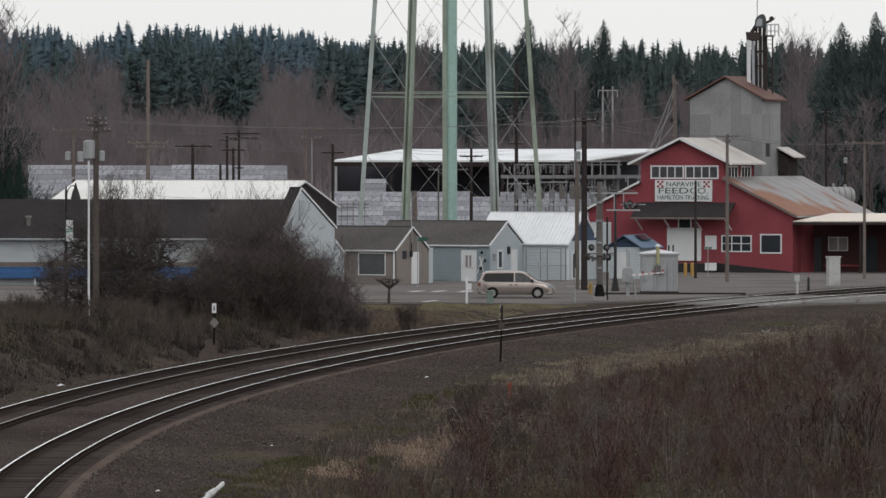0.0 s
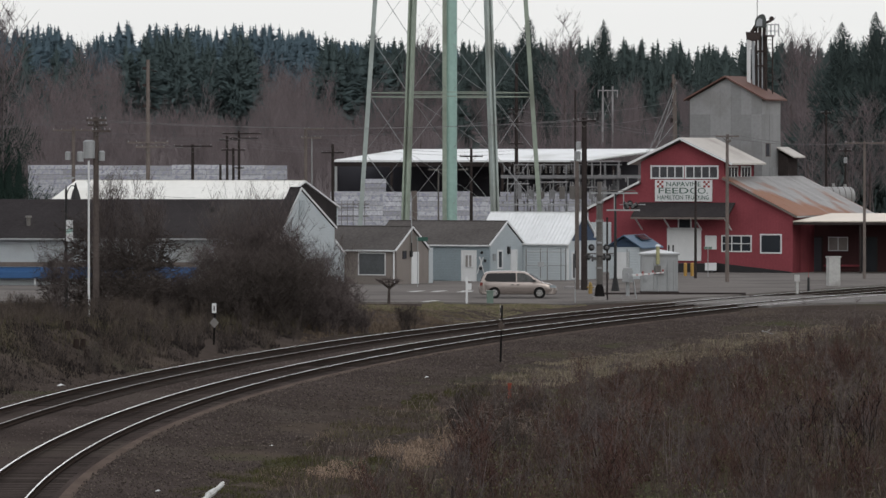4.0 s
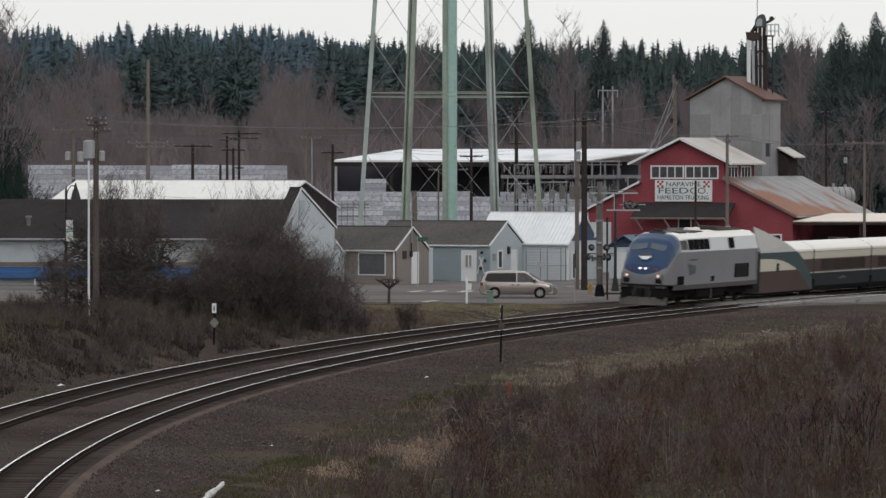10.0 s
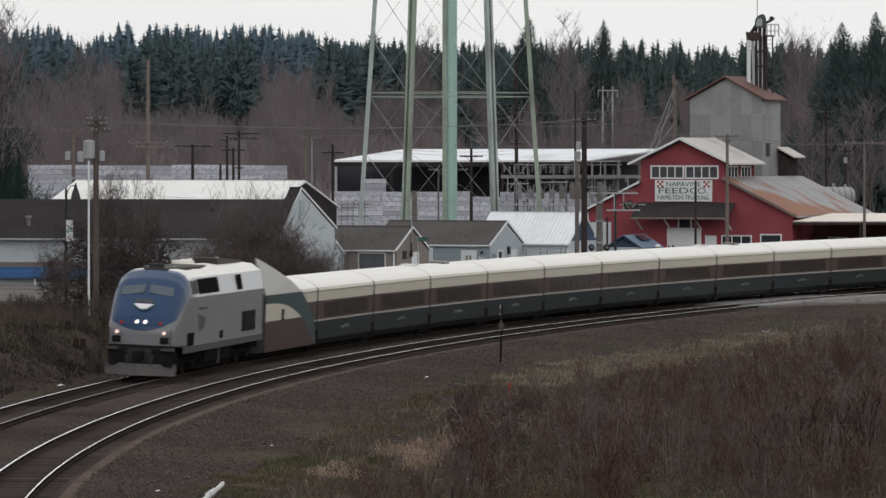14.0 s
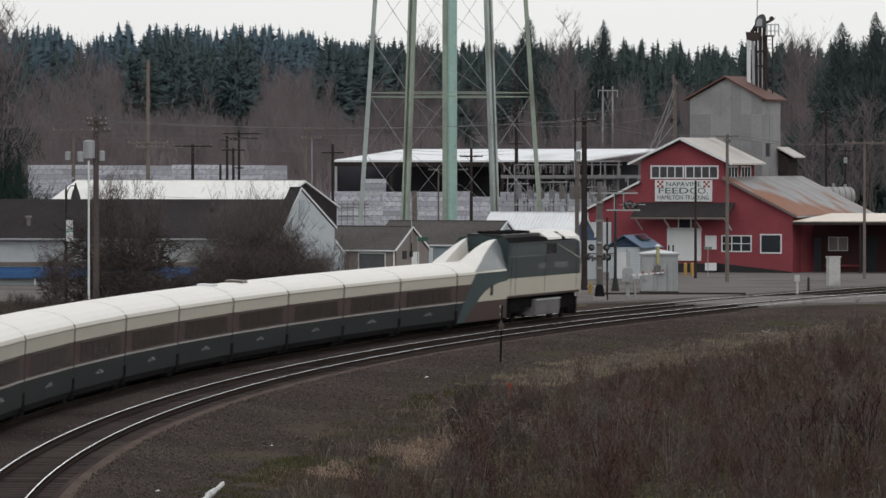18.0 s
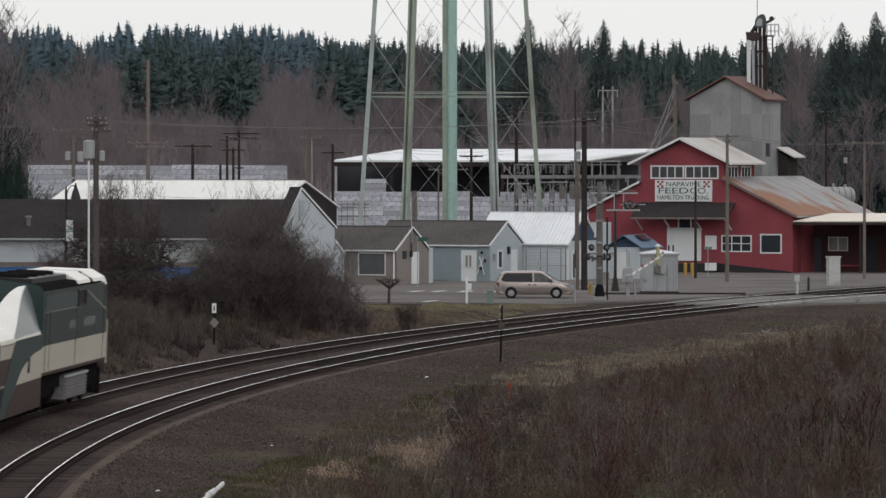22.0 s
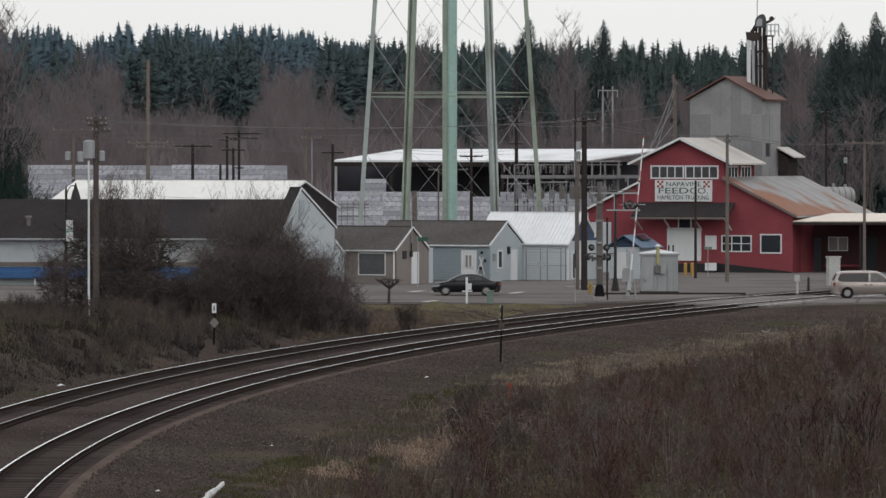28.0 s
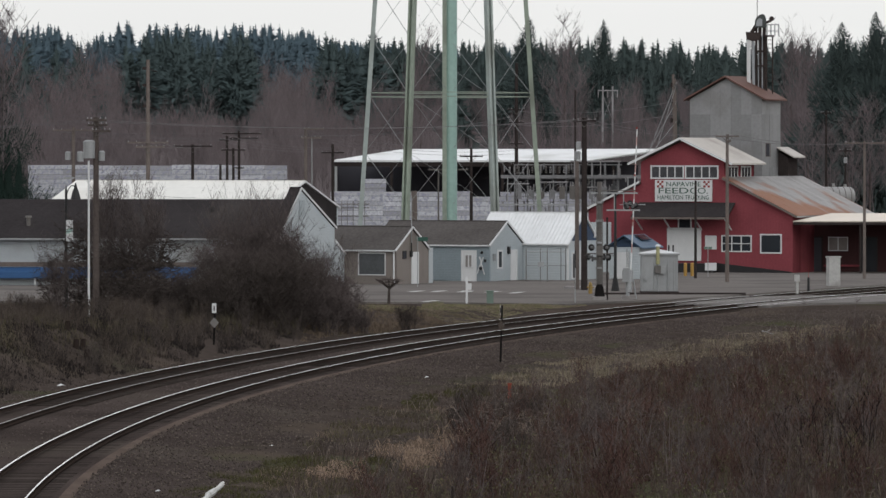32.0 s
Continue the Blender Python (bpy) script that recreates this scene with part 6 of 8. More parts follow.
# ornamental street lamps
for u, v1, dd, neck in ((1089, 315, 392, 0), (117, 330, 330, 0.55)):
    x0, z1 = (u - 784) * dd / 10139.9, EYE - (v1 - 272.03) * dd / 10139.9
    t = thing("street_lamp", (x0, dd, 0), 0, "black ornamental street lamp with bell shade", "street lamp", "street lamps")
    part("base", tubed((0, 0, 0), (0, 0, 0.9), 0.30, 0.14, 12), BLACK, t)
    part("pole", tubed((0, 0, 0.9), (0, 0, z1 - 0.3), 0.11, 0.07, 10), BLACK, t)
    zs = z1 + 0.35 if neck else z1
    xs = neck or -0.1
    bm = bmesh.new()
    tube(bm, (xs, 0, zs - 1.1), (xs, 0, zs - 0.55), 0.30 if neck else 0.36, 0.16, 12)
    tube(bm, (xs, 0, zs - 0.55), (xs, 0, zs - 0.15), 0.13, 0.03, 10)
    part("shade", bm, BLACK, t)
    if neck:
        arc = [Vector((neck * (0.5 - 0.5 * math.cos(math.pi * i / 8)), 0, z1 - 0.8 + 0.85 * math.sin(math.pi * i / 10))) for i in range(9)]
        bm = bmesh.new()
        for p, q in zip(arc, arc[1:]):
            tube(bm, p, q, 0.03, 0.03, 6)
        part("gooseneck", bm, BLACK, t)
        part("finial", tubed((0, 0, z1 - 0.35), (0, 0, z1 + 0.05), 0.08, 0.02, 8), BLACK, t)
        part("banner", slabbed([(0.0, -0.12, z1 - 3.15), (0.40, -0.12, z1 - 3.15), (0.40, -0.12, z1 - 1.95), (0.0, -0.12, z1 - 1.95)], (0, 0.02, 0)), WHITE, t, "weathered white street banner")
        part("banner_band", slabbed([(0.02, -0.125, z1 - 2.75), (0.38, -0.125, z1 - 2.6), (0.38, -0.125, z1 - 2.35), (0.02, -0.125, z1 - 2.5)], (0, 0.003, 0)), TOWER_PIPE, t, "green stripe")

# signal mast with flashers
mast = thing("crossing_signal", (10.06, 368.25, 0), 0, "galvanised crossing signal mast with red flashers", "crossing signal")
mz = 7.6
part("mast", tubed((0, 0, 0), (0, 0, mz), 0.20, 0.14, 12), MAST, mast)
part("base", boxed((-0.45, -0.45, -0.1), (0.45, 0.45, 0.22)), CONCRETE, mast)
part("base_cover", tubed((0, 0, 0.2), (0, 0, 1.0), 0.34, 0.22, 12), UNDER, mast)
part("side_pole", tubed((0.5, 0.2, 0), (0.5, 0.2, 5.3), 0.06), POLE_DARK, mast)
for x in (-0.19, 0.19):
    part("ladder_rail", tubed((x, -0.26, 0.9), (x, -0.26, 6.9), 0.022, None, 6), MAST, mast)
for i in range(16):
    z = 1.0 + i * 0.37
    part("ladder_rung", boxed((-0.19, -0.28, z), (0.19, -0.25, z + 0.03)), MAST, mast)
for z in (2.0, 3.6, 5.0, 6.2):
    part("clamp", tubed((0, 0, z), (0, 0, z + 0.14), 0.25, None, 12), GALV, mast)
for z, a, b in ((6.859, -0.55, 2.45), (5.767, 0.45, 2.6)):
    part("signal_arm", boxed((a, -0.1, z - 0.05), (b, 0.0, z + 0.05)), GALV, mast)
part("signal_arm", boxed((-0.5, 0.25, 7.0), (2.3, 0.33, 7.06)), MAST, mast)
for x in (0.95, 1.55):
    part("arm_stay", boxed((x - 0.03, -0.08, 5.72), (x + 0.03, -0.02, 6.86)), GALV, mast)
part("crossbuck", slabbed([(-0.36, -0.05, 4.0), (-0.26, -0.05, 4.0), (-0.16, -0.05, 4.75), (-0.26, -0.05, 4.75)], (0, 0.5, 0)), WHITE, mast)
LENS_RIM = mat("grey_flasher_rim", (0.10, 0.10, 0.10), 0.5, vary=0.2, scale=3)


def flasher(x, z, turn, rad):
    """A lamp: a round back board, a hooded lens box and its visor, turned about the mast."""
    m = Matrix.Translation((x, 0, z)) @ Matrix.Rotation(radians(turn + 180), 4, "Z")
    bm = bmesh.new()
    tube(bm, m @ Vector((0, -0.02, 0)), m @ Vector((0, 0.02, 0)), rad, rad, 18)
    f = part("flasher", bm, BLACK, mast)
    bm = bmesh.new()
    tube(bm, m @ Vector((0, 0.02, 0)), m @ Vector((0, 0.26, 0)), rad * 0.55, rad * 0.42, 12)
    part("lamp_housing", bm, LENS_RIM, f)
    bm = bmesh.new()
    tube(bm, m @ Vector((0, -0.03, 0)), m @ Vector((0, -0.05, 0)), rad * 0.55, None, 14)
    part("lens", bm, REDLAMP, f, "unlit red lens")
    bm = bmesh.new()
    box(bm, (-rad * 0.6, -0.34, rad * 0.45), (rad * 0.6, -0.03, rad * 0.55), m)
    part("visor", bm, BLACK, f)


for x, z, turn in ((-0.52, 3.365, 25), (0.45, 3.365, 10), (-0.70, 2.76, 60), (-0.45, 2.66, 80), (0.30, 2.74, -70), (0.62, 2.74, -60)):
    flasher(x, z, turn, 0.22)
part("flasher_bar", boxed((-0.85, -0.05, 2.965 - 0.04), (0.9, 0.05, 2.965 + 0.04)), MAST, mast)
part("junction_box", boxed((-0.2, -0.36, 2.85), (0.2, -0.1, 3.45)), MAST, mast)
for x, z, turn in ((1.62, 6.15, 70), (1.95, 6.2, 5), (2.35, 6.1, -60), (1.75, 5.98, 20), (2.15, 6.0, -10)):
    flasher(x, z, turn, 0.19)
part("lamp_bar", boxed((1.3, -0.06, 6.10), (2.95, 0.0, 6.15)), GALV, mast)

# gate mechanism and arm
gate = thing("gate_mechanism", (11.945, 370.396, 0), 0, "grey metal crossing gate machine on a post", "crossing gate")
part("post", tubed((0, 0, 0), (0, 0, 1.3), 0.13, 0.11, 10), GALV, gate)
part("machine", boxed((-0.35, -0.28, 1.1), (0.33, 0.28, 1.85)), GALV, gate)
part("cap", boxed((-0.3, -0.24, 1.85), (0.28, 0.24, 2.0)), GALV, gate)
part("conduit", tubed((0.55, 0, 0), (0.35, 0, 1.3), 0.05), GALV, gate)
part("foot", boxed((-0.4, -0.35, -0.1), (0.5, 0.35, 0.2)), CONCRETE, gate)
GATE = Matrix.Translation((12.079, 368.9, 1.548)) @ pose(0, 0, 0, 0, 0, 75.3)
gate_arm = tagged(new("crossing_barrier"), "slim crossing gate barrier with red and white stripes", "barrier")
LEN = 9.7
n_st = 16
for i in range(n_st):
    a, b = 0.3 + (LEN - 0.3) * i / n_st, 0.3 + (LEN - 0.3) * (i + 1) / n_st
    w = 0.075 - 0.04 * i / n_st
    part("stripe", boxed((a, -0.03, -w), (b, 0.03, w)), FADED_RED if i % 3 == 2 else WHITE, gate_arm)
part("counterweight", boxed((-1.1, -0.10, -0.16), (-0.5, 0.10, 0.16)), GALV, gate_arm)
part("support", boxed((-0.6, -0.05, -0.08), (0.35, 0.05, 0.08)), GALV, gate_arm)
for x in (3.5, 6.5, 9.6):
    part("arm_light", boxed((x, -0.05, 0.06), (x + 0.12, 0.05, 0.2)), SIGN_RED, gate_arm)

# signal bungalow
CABINET_WHITE = mat("pale_hut_roof_paint", (0.46, 0.47, 0.48), 0.5, vary=0.12, scale=1.5)
hut = thing("signal_hut", (13.367, 386.143, 0), 0, "grey metal railway signal hut with peaked cap", "hut")
hw_, hz = 2.474, 2.55
part("body", boxed((0, 0, 0), (hw_, 1.8, hz)), GALV, hut)
bm = bmesh.new()
rim = [bm.verts.new(p) for p in ((-0.14, -0.14, hz + 0.12), (hw_ + 0.14, -0.14, hz + 0.12), (hw_ + 0.14, 1.94, hz + 0.12), (-0.14, 1.94, hz + 0.12))]
peak = bm.verts.new((hw_ / 2, 0.9, hz + 0.40))
for i in range(4):
    bm.faces.new((rim[i], rim[(i + 1) % 4], peak))
bm.faces.new(rim[::-1])
part("hipped_cap", bm, CABINET_WHITE, hut, "pale hipped metal cap")
part("roof", boxed((-0.12, -0.12, hz), (hw_ + 0.12, 1.92, hz + 0.12)), GALV, hut)
part("stand_pipe", tubed((hw_ * 0.45, -0.14, 1.95), (hw_ * 0.45, -0.14, 3.15), 0.125, 0.125, 12), mat("weathered_yellow_green", (0.30, 0.29, 0.16), 0.7, vary=0.25, scale=4), hut, "weathered yellowish stand pipe")
part("pipe_cap", tubed((hw_ * 0.45, -0.14, 3.15), (hw_ * 0.45, -0.14, 3.28), 0.20, 0.08, 12), WHITE, hut)
part("service_pipe", tubed((hw_ * 0.45, -0.14, 0.1), (hw_ * 0.45, -0.14, 1.95), 0.05, None, 8), GALV, hut)
part("meter_base", boxed((hw_ * 0.45 - 0.22, -0.3, 1.35), (hw_ * 0.45 + 0.2, -0.1, 1.85)), MAST, hut)
for x in (0.78, 0.90):
    part("rear_pipe", tubed((hw_ * x, 1.95, 0.0), (hw_ * x, 1.95, 3.2), 0.05), UNDER, hut)
for x in (0.35, 0.72, 0.9):
    part("conduit", tubed((hw_ * x, -0.06, 0.2), (hw_ * x, -0.06, 2.2), 0.035), GALV, hut)
part("door_panel", boxed((0.25, -0.05, 0.2), (1.05, 0, 2.3)), GALV, hut)
for i in range(6):
    part("wall_rib", boxed((0.06 + i * (hw_ - 0.16) / 5, -0.035, 0.05), (0.12 + i * (hw_ - 0.16) / 5, 0, hz - 0.02)), GALV, hut)
part("base_frame", boxed((-0.04, -0.06, -0.05), (hw_ + 0.04, 1.86, 0.12)), POLE_DARK, hut)
part("meter", tubed((0.35, -0.2, 1.0), (0.35, 0, 1.0), 0.16, None, 12), GALV, hut)
part("junction_box", boxed((1.1, -0.2, 1.3), (1.6, 0, 1.8)), GALV, hut)
kiosk = thing("blue_roof_shed", (14.75, 430, -0.05), -18, "small white shed with blue metal roof", "shed")
kw, kl = 2.35, 5.2
part("front_wall", boxed((-kw, 0, 0), (0, 0.12, 2.42)), PALE, kiosk)
for x in (-kw, -0.12):
    part("side_wall", boxed((x, 0.12, 0), (x + 0.12, kl, 2.42)), PALE, kiosk)
part("back_wall", boxed((-kw, kl - 0.12, 0), (0, kl, 2.42)), PALE, kiosk)
part("gable", slabbed([(-kw, 0.02, 2.42), (0, 0.02, 2.42), (-kw / 2, 0.02, 3.18)], (0, 0.1, 0)), mat("dark_blue_gable_boards", (0.03, 0.05, 0.085), 0.6, vary=0.2, scale=1), kiosk)
for x in (0.32, -kw - 0.32):
    part("roof_slope", slabbed([(x, -0.35, 2.30), (x, kl + 0.3, 2.30), (-kw / 2, kl + 0.3, 3.26), (-kw / 2, -0.35, 3.26)], (0, 0, 0.08)), BLUE_ROOF, kiosk)
part("skylight", slabbed([(-0.95, 2.0, 3.27), (-0.95, 4.4, 3.27), (-0.35, 4.4, 2.91), (-0.35, 2.0, 2.91)], (0.03, 0, 0.06)), GLASS, kiosk)
part("door", boxed((-1.75, -0.03, 0.05), (-0.85, 0, 2.05)), WHITE, kiosk)
part("door_frame", boxed((-0.85, -0.04, 0.05), (-0.78, 0, 2.1)), GALV, kiosk)
part("wall_pipe", tubed((-0.95, -0.06, 0.9), (-0.95, -0.06, 2.3), 0.035), GALV, kiosk)

# small things in the yard
for u in (1213, 1225):
    b = thing("bollard", (18.616, 440, 0), 0, "yellow steel bollard before the loading dock", "bollard", "yellow bollards")
    b.location.x = (u - 784) * 440 / 10139.9
    part("post", tubed((0, 0, 0), (0, 0, 0.95), 0.13, None, 12), YELLOW, b)
    part("cap", tubed((0, 0, 0.95), (0, 0, 1.02), 0.13, 0.06, 12), YELLOW, b)
CABINET = mat("stained_pale_cabinet_paint", (0.36, 0.36, 0.35), 0.6, vary=0.15, scale=1.5, fine=6, stain=(0.26, 0.255, 0.245), stain_at=0.58)
cabinet = thing("equipment_cabinet", (27.776, 407.598, 0), 12, "tall pale grey equipment cabinet", "cabinet")
part("body", boxed((-0.42, -0.35, 0), (0.42, 0.35, 2.0)), CABINET, cabinet)
part("roof", boxed((-0.48, -0.41, 2.0), (0.48, 0.41, 2.1)), CABINET, cabinet)
part("door", boxed((-0.36, -0.38, 0.15), (0.30, -0.35, 1.85)), CABINET, cabinet)
ped = thing("crossing_pedestal", (23.685, 383.041, 0), 0, "small white signal pedestal", "pedestal")
part("post", tubed((0, 0, 0), (0, 0, 0.9), 0.09), CABINET, ped)
part("head", boxed((-0.17, -0.15, 0.85), (0.17, 0.15, 1.3)), CABINET, ped)
blk = thing("black_bollard", (24.942, 390.891, 0), 0, "black post with a thin whip", "bollard")
part("post", tubed((0, 0, 0), (0, 0, 0.95), 0.10, 0.08), BLACK, blk)
part("whip", tubed((0, 0, 0.95), (0, 0, 1.7), 0.015), SIGN_RED, blk)
marker = thing("white_post", (1.491, 359.912, 0), 0, "white marker post with cross board", "post")
part("post", boxed((-0.07, -0.05, 0), (0.07, 0.05, 1.65)), WHITE, marker)
part("board", boxed((0.02, -0.07, 0.85), (0.3, -0.05, 1.25)), WHITE, marker)
part("crosspiece", boxed((-0.28, -0.07, 0.72), (0.35, -0.05, 0.80)), WHITE, marker)
green = thing("utility_box", (2.946, 359.912, 0), 0, "small green utility pedestal", "utility box")
part("body", boxed((-0.2, -0.2, 0), (0.22, 0.2, 0.72)), GREEN_BOX, green)
part("lid", boxed((-0.23, -0.23, 0.72), (0.25, 0.23, 0.80)), GREEN_BOX, green)
HYDRANT = mat("dull_yellow_hydrant_paint", (0.22, 0.15, 0.05), 0.6)
hyd = thing("fire_hydrant", (9.899, 384.586, 0), 0, "yellow fire hydrant beside the pole", "hydrant")
part("barrel", tubed((0, 0, 0), (0, 0, 0.6), 0.14, 0.12, 10), HYDRANT, hyd)
part("bonnet", tubed((0, 0, 0.6), (0, 0, 0.78), 0.15, 0.05, 10), HYDRANT, hyd)
part("outlets", tubed((-0.22, 0, 0.42), (0.22, 0, 0.42), 0.06, None, 8), HYDRANT, hyd)
sp = thing("sign_post", (8.337, 361.275, 0), 0, "slim metal sign post with a dark plate edge on", "sign")
part("post", tubed((0, 0, 0), (0, 0, 3.3), 0.03), GALV, sp)
part("plate", boxed((-0.03, -0.2, 2.2), (0.03, 0.5, 3.3)), BLACK, sp)
sp = thing("sign_post", (20.213, 437, 0), 0, "metal post with a small green street plate", "sign")
part("post", tubed((0, 0, 0), (0, 0, 2.3), 0.03), GALV, sp)
part("plate", boxed((-0.3, -0.02, 2.1), (0.3, 0.02, 2.3)), GREEN_BOX, sp)
sp = thing("street_sign", (-1.877, 405, 0), 0, "slim post with green street name plates", "sign")
part("post", tubed((0.08, 0, 0), (0.08, 0, 3.575), 0.025), GALV, sp)
part("plate", boxed((0.1, -0.02, 3.215), (0.8, 0.02, 3.495)), mat("dark_green_plate", (0.03, 0.075, 0.06), 0.6), sp)
part("plate", boxed((-0.05, -0.3, 3.255), (0.0, 0.5, 3.495)), GREEN_BOX, sp)
stub = thing("wooden_stub_pole", (-2.515, 500, 0), 0, "broad weathered wooden stub", "post")
part("stub", tubed((0, 0, 0), (0, 0, 6.152), 0.28, 0.26, 10), POLE, stub)
# painted bars in the parking lot
bars = thing("parking_lines", (0, 0, 0), 0, "worn white parking lines", "road marking")
for u, v in ((737, 515.5), (777, 515.5), (823, 516), (872, 516.5), (914, 518), (762, 533)):
    d = 10139.9 * EYE / (v - 272.03)
    x = (u - 784) * d / 10139.9
    part("line", slabbed([(x - 0.62, d - 1.6, -0.012), (x - 0.12, d - 1.6, -0.012), (x + 0.62, d + 1.6, -0.012), (x + 0.12, d + 1.6, -0.012)], (0, 0, 0.008)), mat("worn_line_paint", (0.42, 0.42, 0.41), 0.8, vary=0.2, scale=3) if u == 737 else bpy.data.materials["worn_line_paint"], bars)
isl = part("kerb_island", tubed((9.901, 400, -0.05), (9.901, 400, 0.13), 1.5, 1.45, 20), CONCRETE)
tagged(isl, "low concrete kerb island around the pole", "kerb", kind="structure")
kerb = part("kerb", boxed((10.614, 383, -0.05), (20.246, 383.25, 0.10)), POLE_DARK)
tagged(kerb, "low concrete kerb beside the street", "kerb", kind="structure")

for u, v, k in ((107, 681, 0.16), (755, 667, 0.09), (279, 872, 0.08), (480, 789, 0.07)):
    d = 10139.9 * (EYE + 0.45) / (v - 272.03)
    x = (u - 784) * d / 10139.9
    scrap = thing("paper_scrap", (x, d, float(height(x, d)) + 0.05), 20, "crumpled white paper scrap on the gravel", "litter", "litter beside the track")
    bm = bmesh.new()
    a = [bm.verts.new(p) for p in ((-k, -k * 0.6, 0), (k, -k * 0.7, 0.02), (k * 1.1, k * 0.6, 0.01), (-k * 0.9, k * 0.7, 0), (0, 0, k * 0.55))]
    for i in range(4):
        bm.faces.new((a[i], a[(i + 1) % 4], a[4]))
    bm.faces.new(a[3::-1])
    part("paper", bm, WHITE, scrap)

# track-side posts
TARRED = mat("tarred_steel", (0.012, 0.011, 0.011), 0.95, vary=0.3, scale=2, spec=0.05)
RUSTED = mat("rusted_plate_back", (0.075, 0.062, 0.054), 0.9, vary=0.35, scale=4)
for u, v0, v1, plate, dia in ((379, 621, 538, 0.42, mat("grey_plate", (0.16, 0.15, 0.145), 0.7)), (887, 641, 541, 0.42, mat("dull_grey_plate", (0.085, 0.075, 0.07), 0.7))):
    z0 = -0.5
    d = 10139.9 * (EYE - z0) / (v0 - 272.03)
    k = d / 10139.9
    p = thing("mile_post", ((u - 784) * k, d, z0), 0, "dark trackside post with number plate and diamond", "post", "trackside posts")
    top = (v0 - v1) * k
    dw = 0.24 if u < 500 else 0.16
    pw = 0.11 if u < 500 else 0.06
    part("post", tubed((-0.04, 0, -0.3), (0.04, 0, top), 0.05, None, 8), TARRED, p)
    pl = part("number_plate", boxed((-pw, -0.09, top - 0.46), (pw if u < 500 else -0.01, -0.06, top + 0.02)), WHITE if u < 500 else OLD_TIN, p, "weathered number plate")
    part("number_bar", boxed((-0.03 if u < 500 else -0.05, -0.098, top - 0.36), (0.03, -0.092, top - 0.10)), BLACK, pl)
    part("diamond", slabbed([(0, -0.07, top - 1.22), (dw, -0.07, top - 0.95), (0, -0.07, top - 0.68), (-dw, -0.07, top - 0.95)], (0, 0.02, 0)), dia if u < 500 else RUSTED, p)
orange = thing("orange_marker", (2.653, 228, -0.45), 0, "short orange plastic marker stake", "marker")
part("stake", boxed((-0.07, -0.03, -0.2), (0.07, 0.03, 0.66)), ORANGE, orange)
part("cap", boxed((-0.09, -0.05, 0.66), (0.09, 0.05, 0.72)), ORANGE, orange)
stick = thing("bleached_branch", (16.985, 300.051, -0.3), 20, "short bleached branch lying in the grass", "branch")
part("branch", tubed((-0.3, 0, 0.42), (0.35, 0, 0.25), 0.035, 0.02, 7), SILVERED, stick)
part("twig", tubed((-0.05, 0, 0.36), (0.2, 0, 0.5), 0.02, 0.01, 6), SILVERED, stick)
# Unidentified ragged white strip on the ground, built from short tubes.
pipe = thing("bleached_log", (0, 0, 0), 0, "ragged white strip lying on the ground", "log")
chalk = mat("chalky_white", (0.46, 0.46, 0.45), 0.85, vary=0.35, scale=3, fine=14, bump=0.05)
rnd = random.Random(2)
bm = bmesh.new()
p = Vector((-6.45, 168, -0.25))
for i in range(9):
    q = p.lerp(Vector((-7.02, 152, -0.25)), 1 / (9 - i)) + Vector((rnd.uniform(-0.1, 0.1), 0, rnd.uniform(-0.04, 0.05)))
    tube(bm, p, q, (0.05 + 0.06 * rnd.random()) * (0.8 + 0.05 * i), (0.05 + 0.06 * rnd.random()) * (0.8 + 0.05 * i), 7)
    p = q
part("log", bm, chalk, pipe)

# ---- substation behind the sheds
sub = thing("substation", (8.154, 530, 0), 0, "galvanised substation frame with insulators and breakers", "substation")
zs_ = 8.361
x0_, x1_ = -1.5, 8.4
DULL = mat("dull_substation_steel", (0.17, 0.172, 0.178), 0.6, 0.3, vary=0.3, scale=1.5)
for z in (zs_, zs_ - 1.3, zs_ - 2.6):
    for y in (0, 4):
        part("frame_beam", beam(bmesh.new(), (x0_, y, z), (x1_, y, z), 0.09, 0.09), DULL, sub)
rnd = random.Random(8)
for i in range(9):
    x = x0_ + i * 1.2
    for y in (0, 4):
        part("column", beam(bmesh.new(), (x, y, 0), (x, y, zs_), 0.08, 0.08), DULL, sub)
    part("cross_tie", beam(bmesh.new(), (x, 0, zs_ - 1.3), (x, 4, zs_ - 1.3), 0.07, 0.07), DULL, sub)
    if i < 8:
        part("diagonal", beam(bmesh.new(), (x, 0, zs_ - 2.6), (x + 1.2, 0, zs_ - 1.3), 0.05, 0.05), DULL, sub)
for i in range(16):
    x = -2.0 + i * 0.42
    bm = bmesh.new()
    for q in range(4):
        tube(bm, (x, -0.4, 7.62 + q * 0.16), (x, -0.4, 7.70 + q * 0.16), 0.11, 0.07, 8)
    part("insulator_string", bm, MAST if i % 3 else PORCELAIN, sub)
part("bus_beam", boxed((-2.8, -0.55, 7.12), (10.6, -0.25, 7.42)), DULL, sub)
part("bus_beam", boxed((3.6, -0.9, 8.62), (8.3, -0.75, 8.76)), PORCELAIN, sub)
for x in (4.0, 5.6, 6.4, 8.1):
    part("bus_post", boxed((x - 0.05, -0.88, 7.2), (x + 0.05, -0.78, 8.62)), PORCELAIN, sub)
for x0, x1, z in ((0.4, 3.4, 6.75), (-2.2, -0.2, 6.6), (4.5, 7.0, 6.3)):
    part("pipe_bus", tubed((x0, -0.8, z), (x1, -0.8, z), 0.06), PORCELAIN, sub)
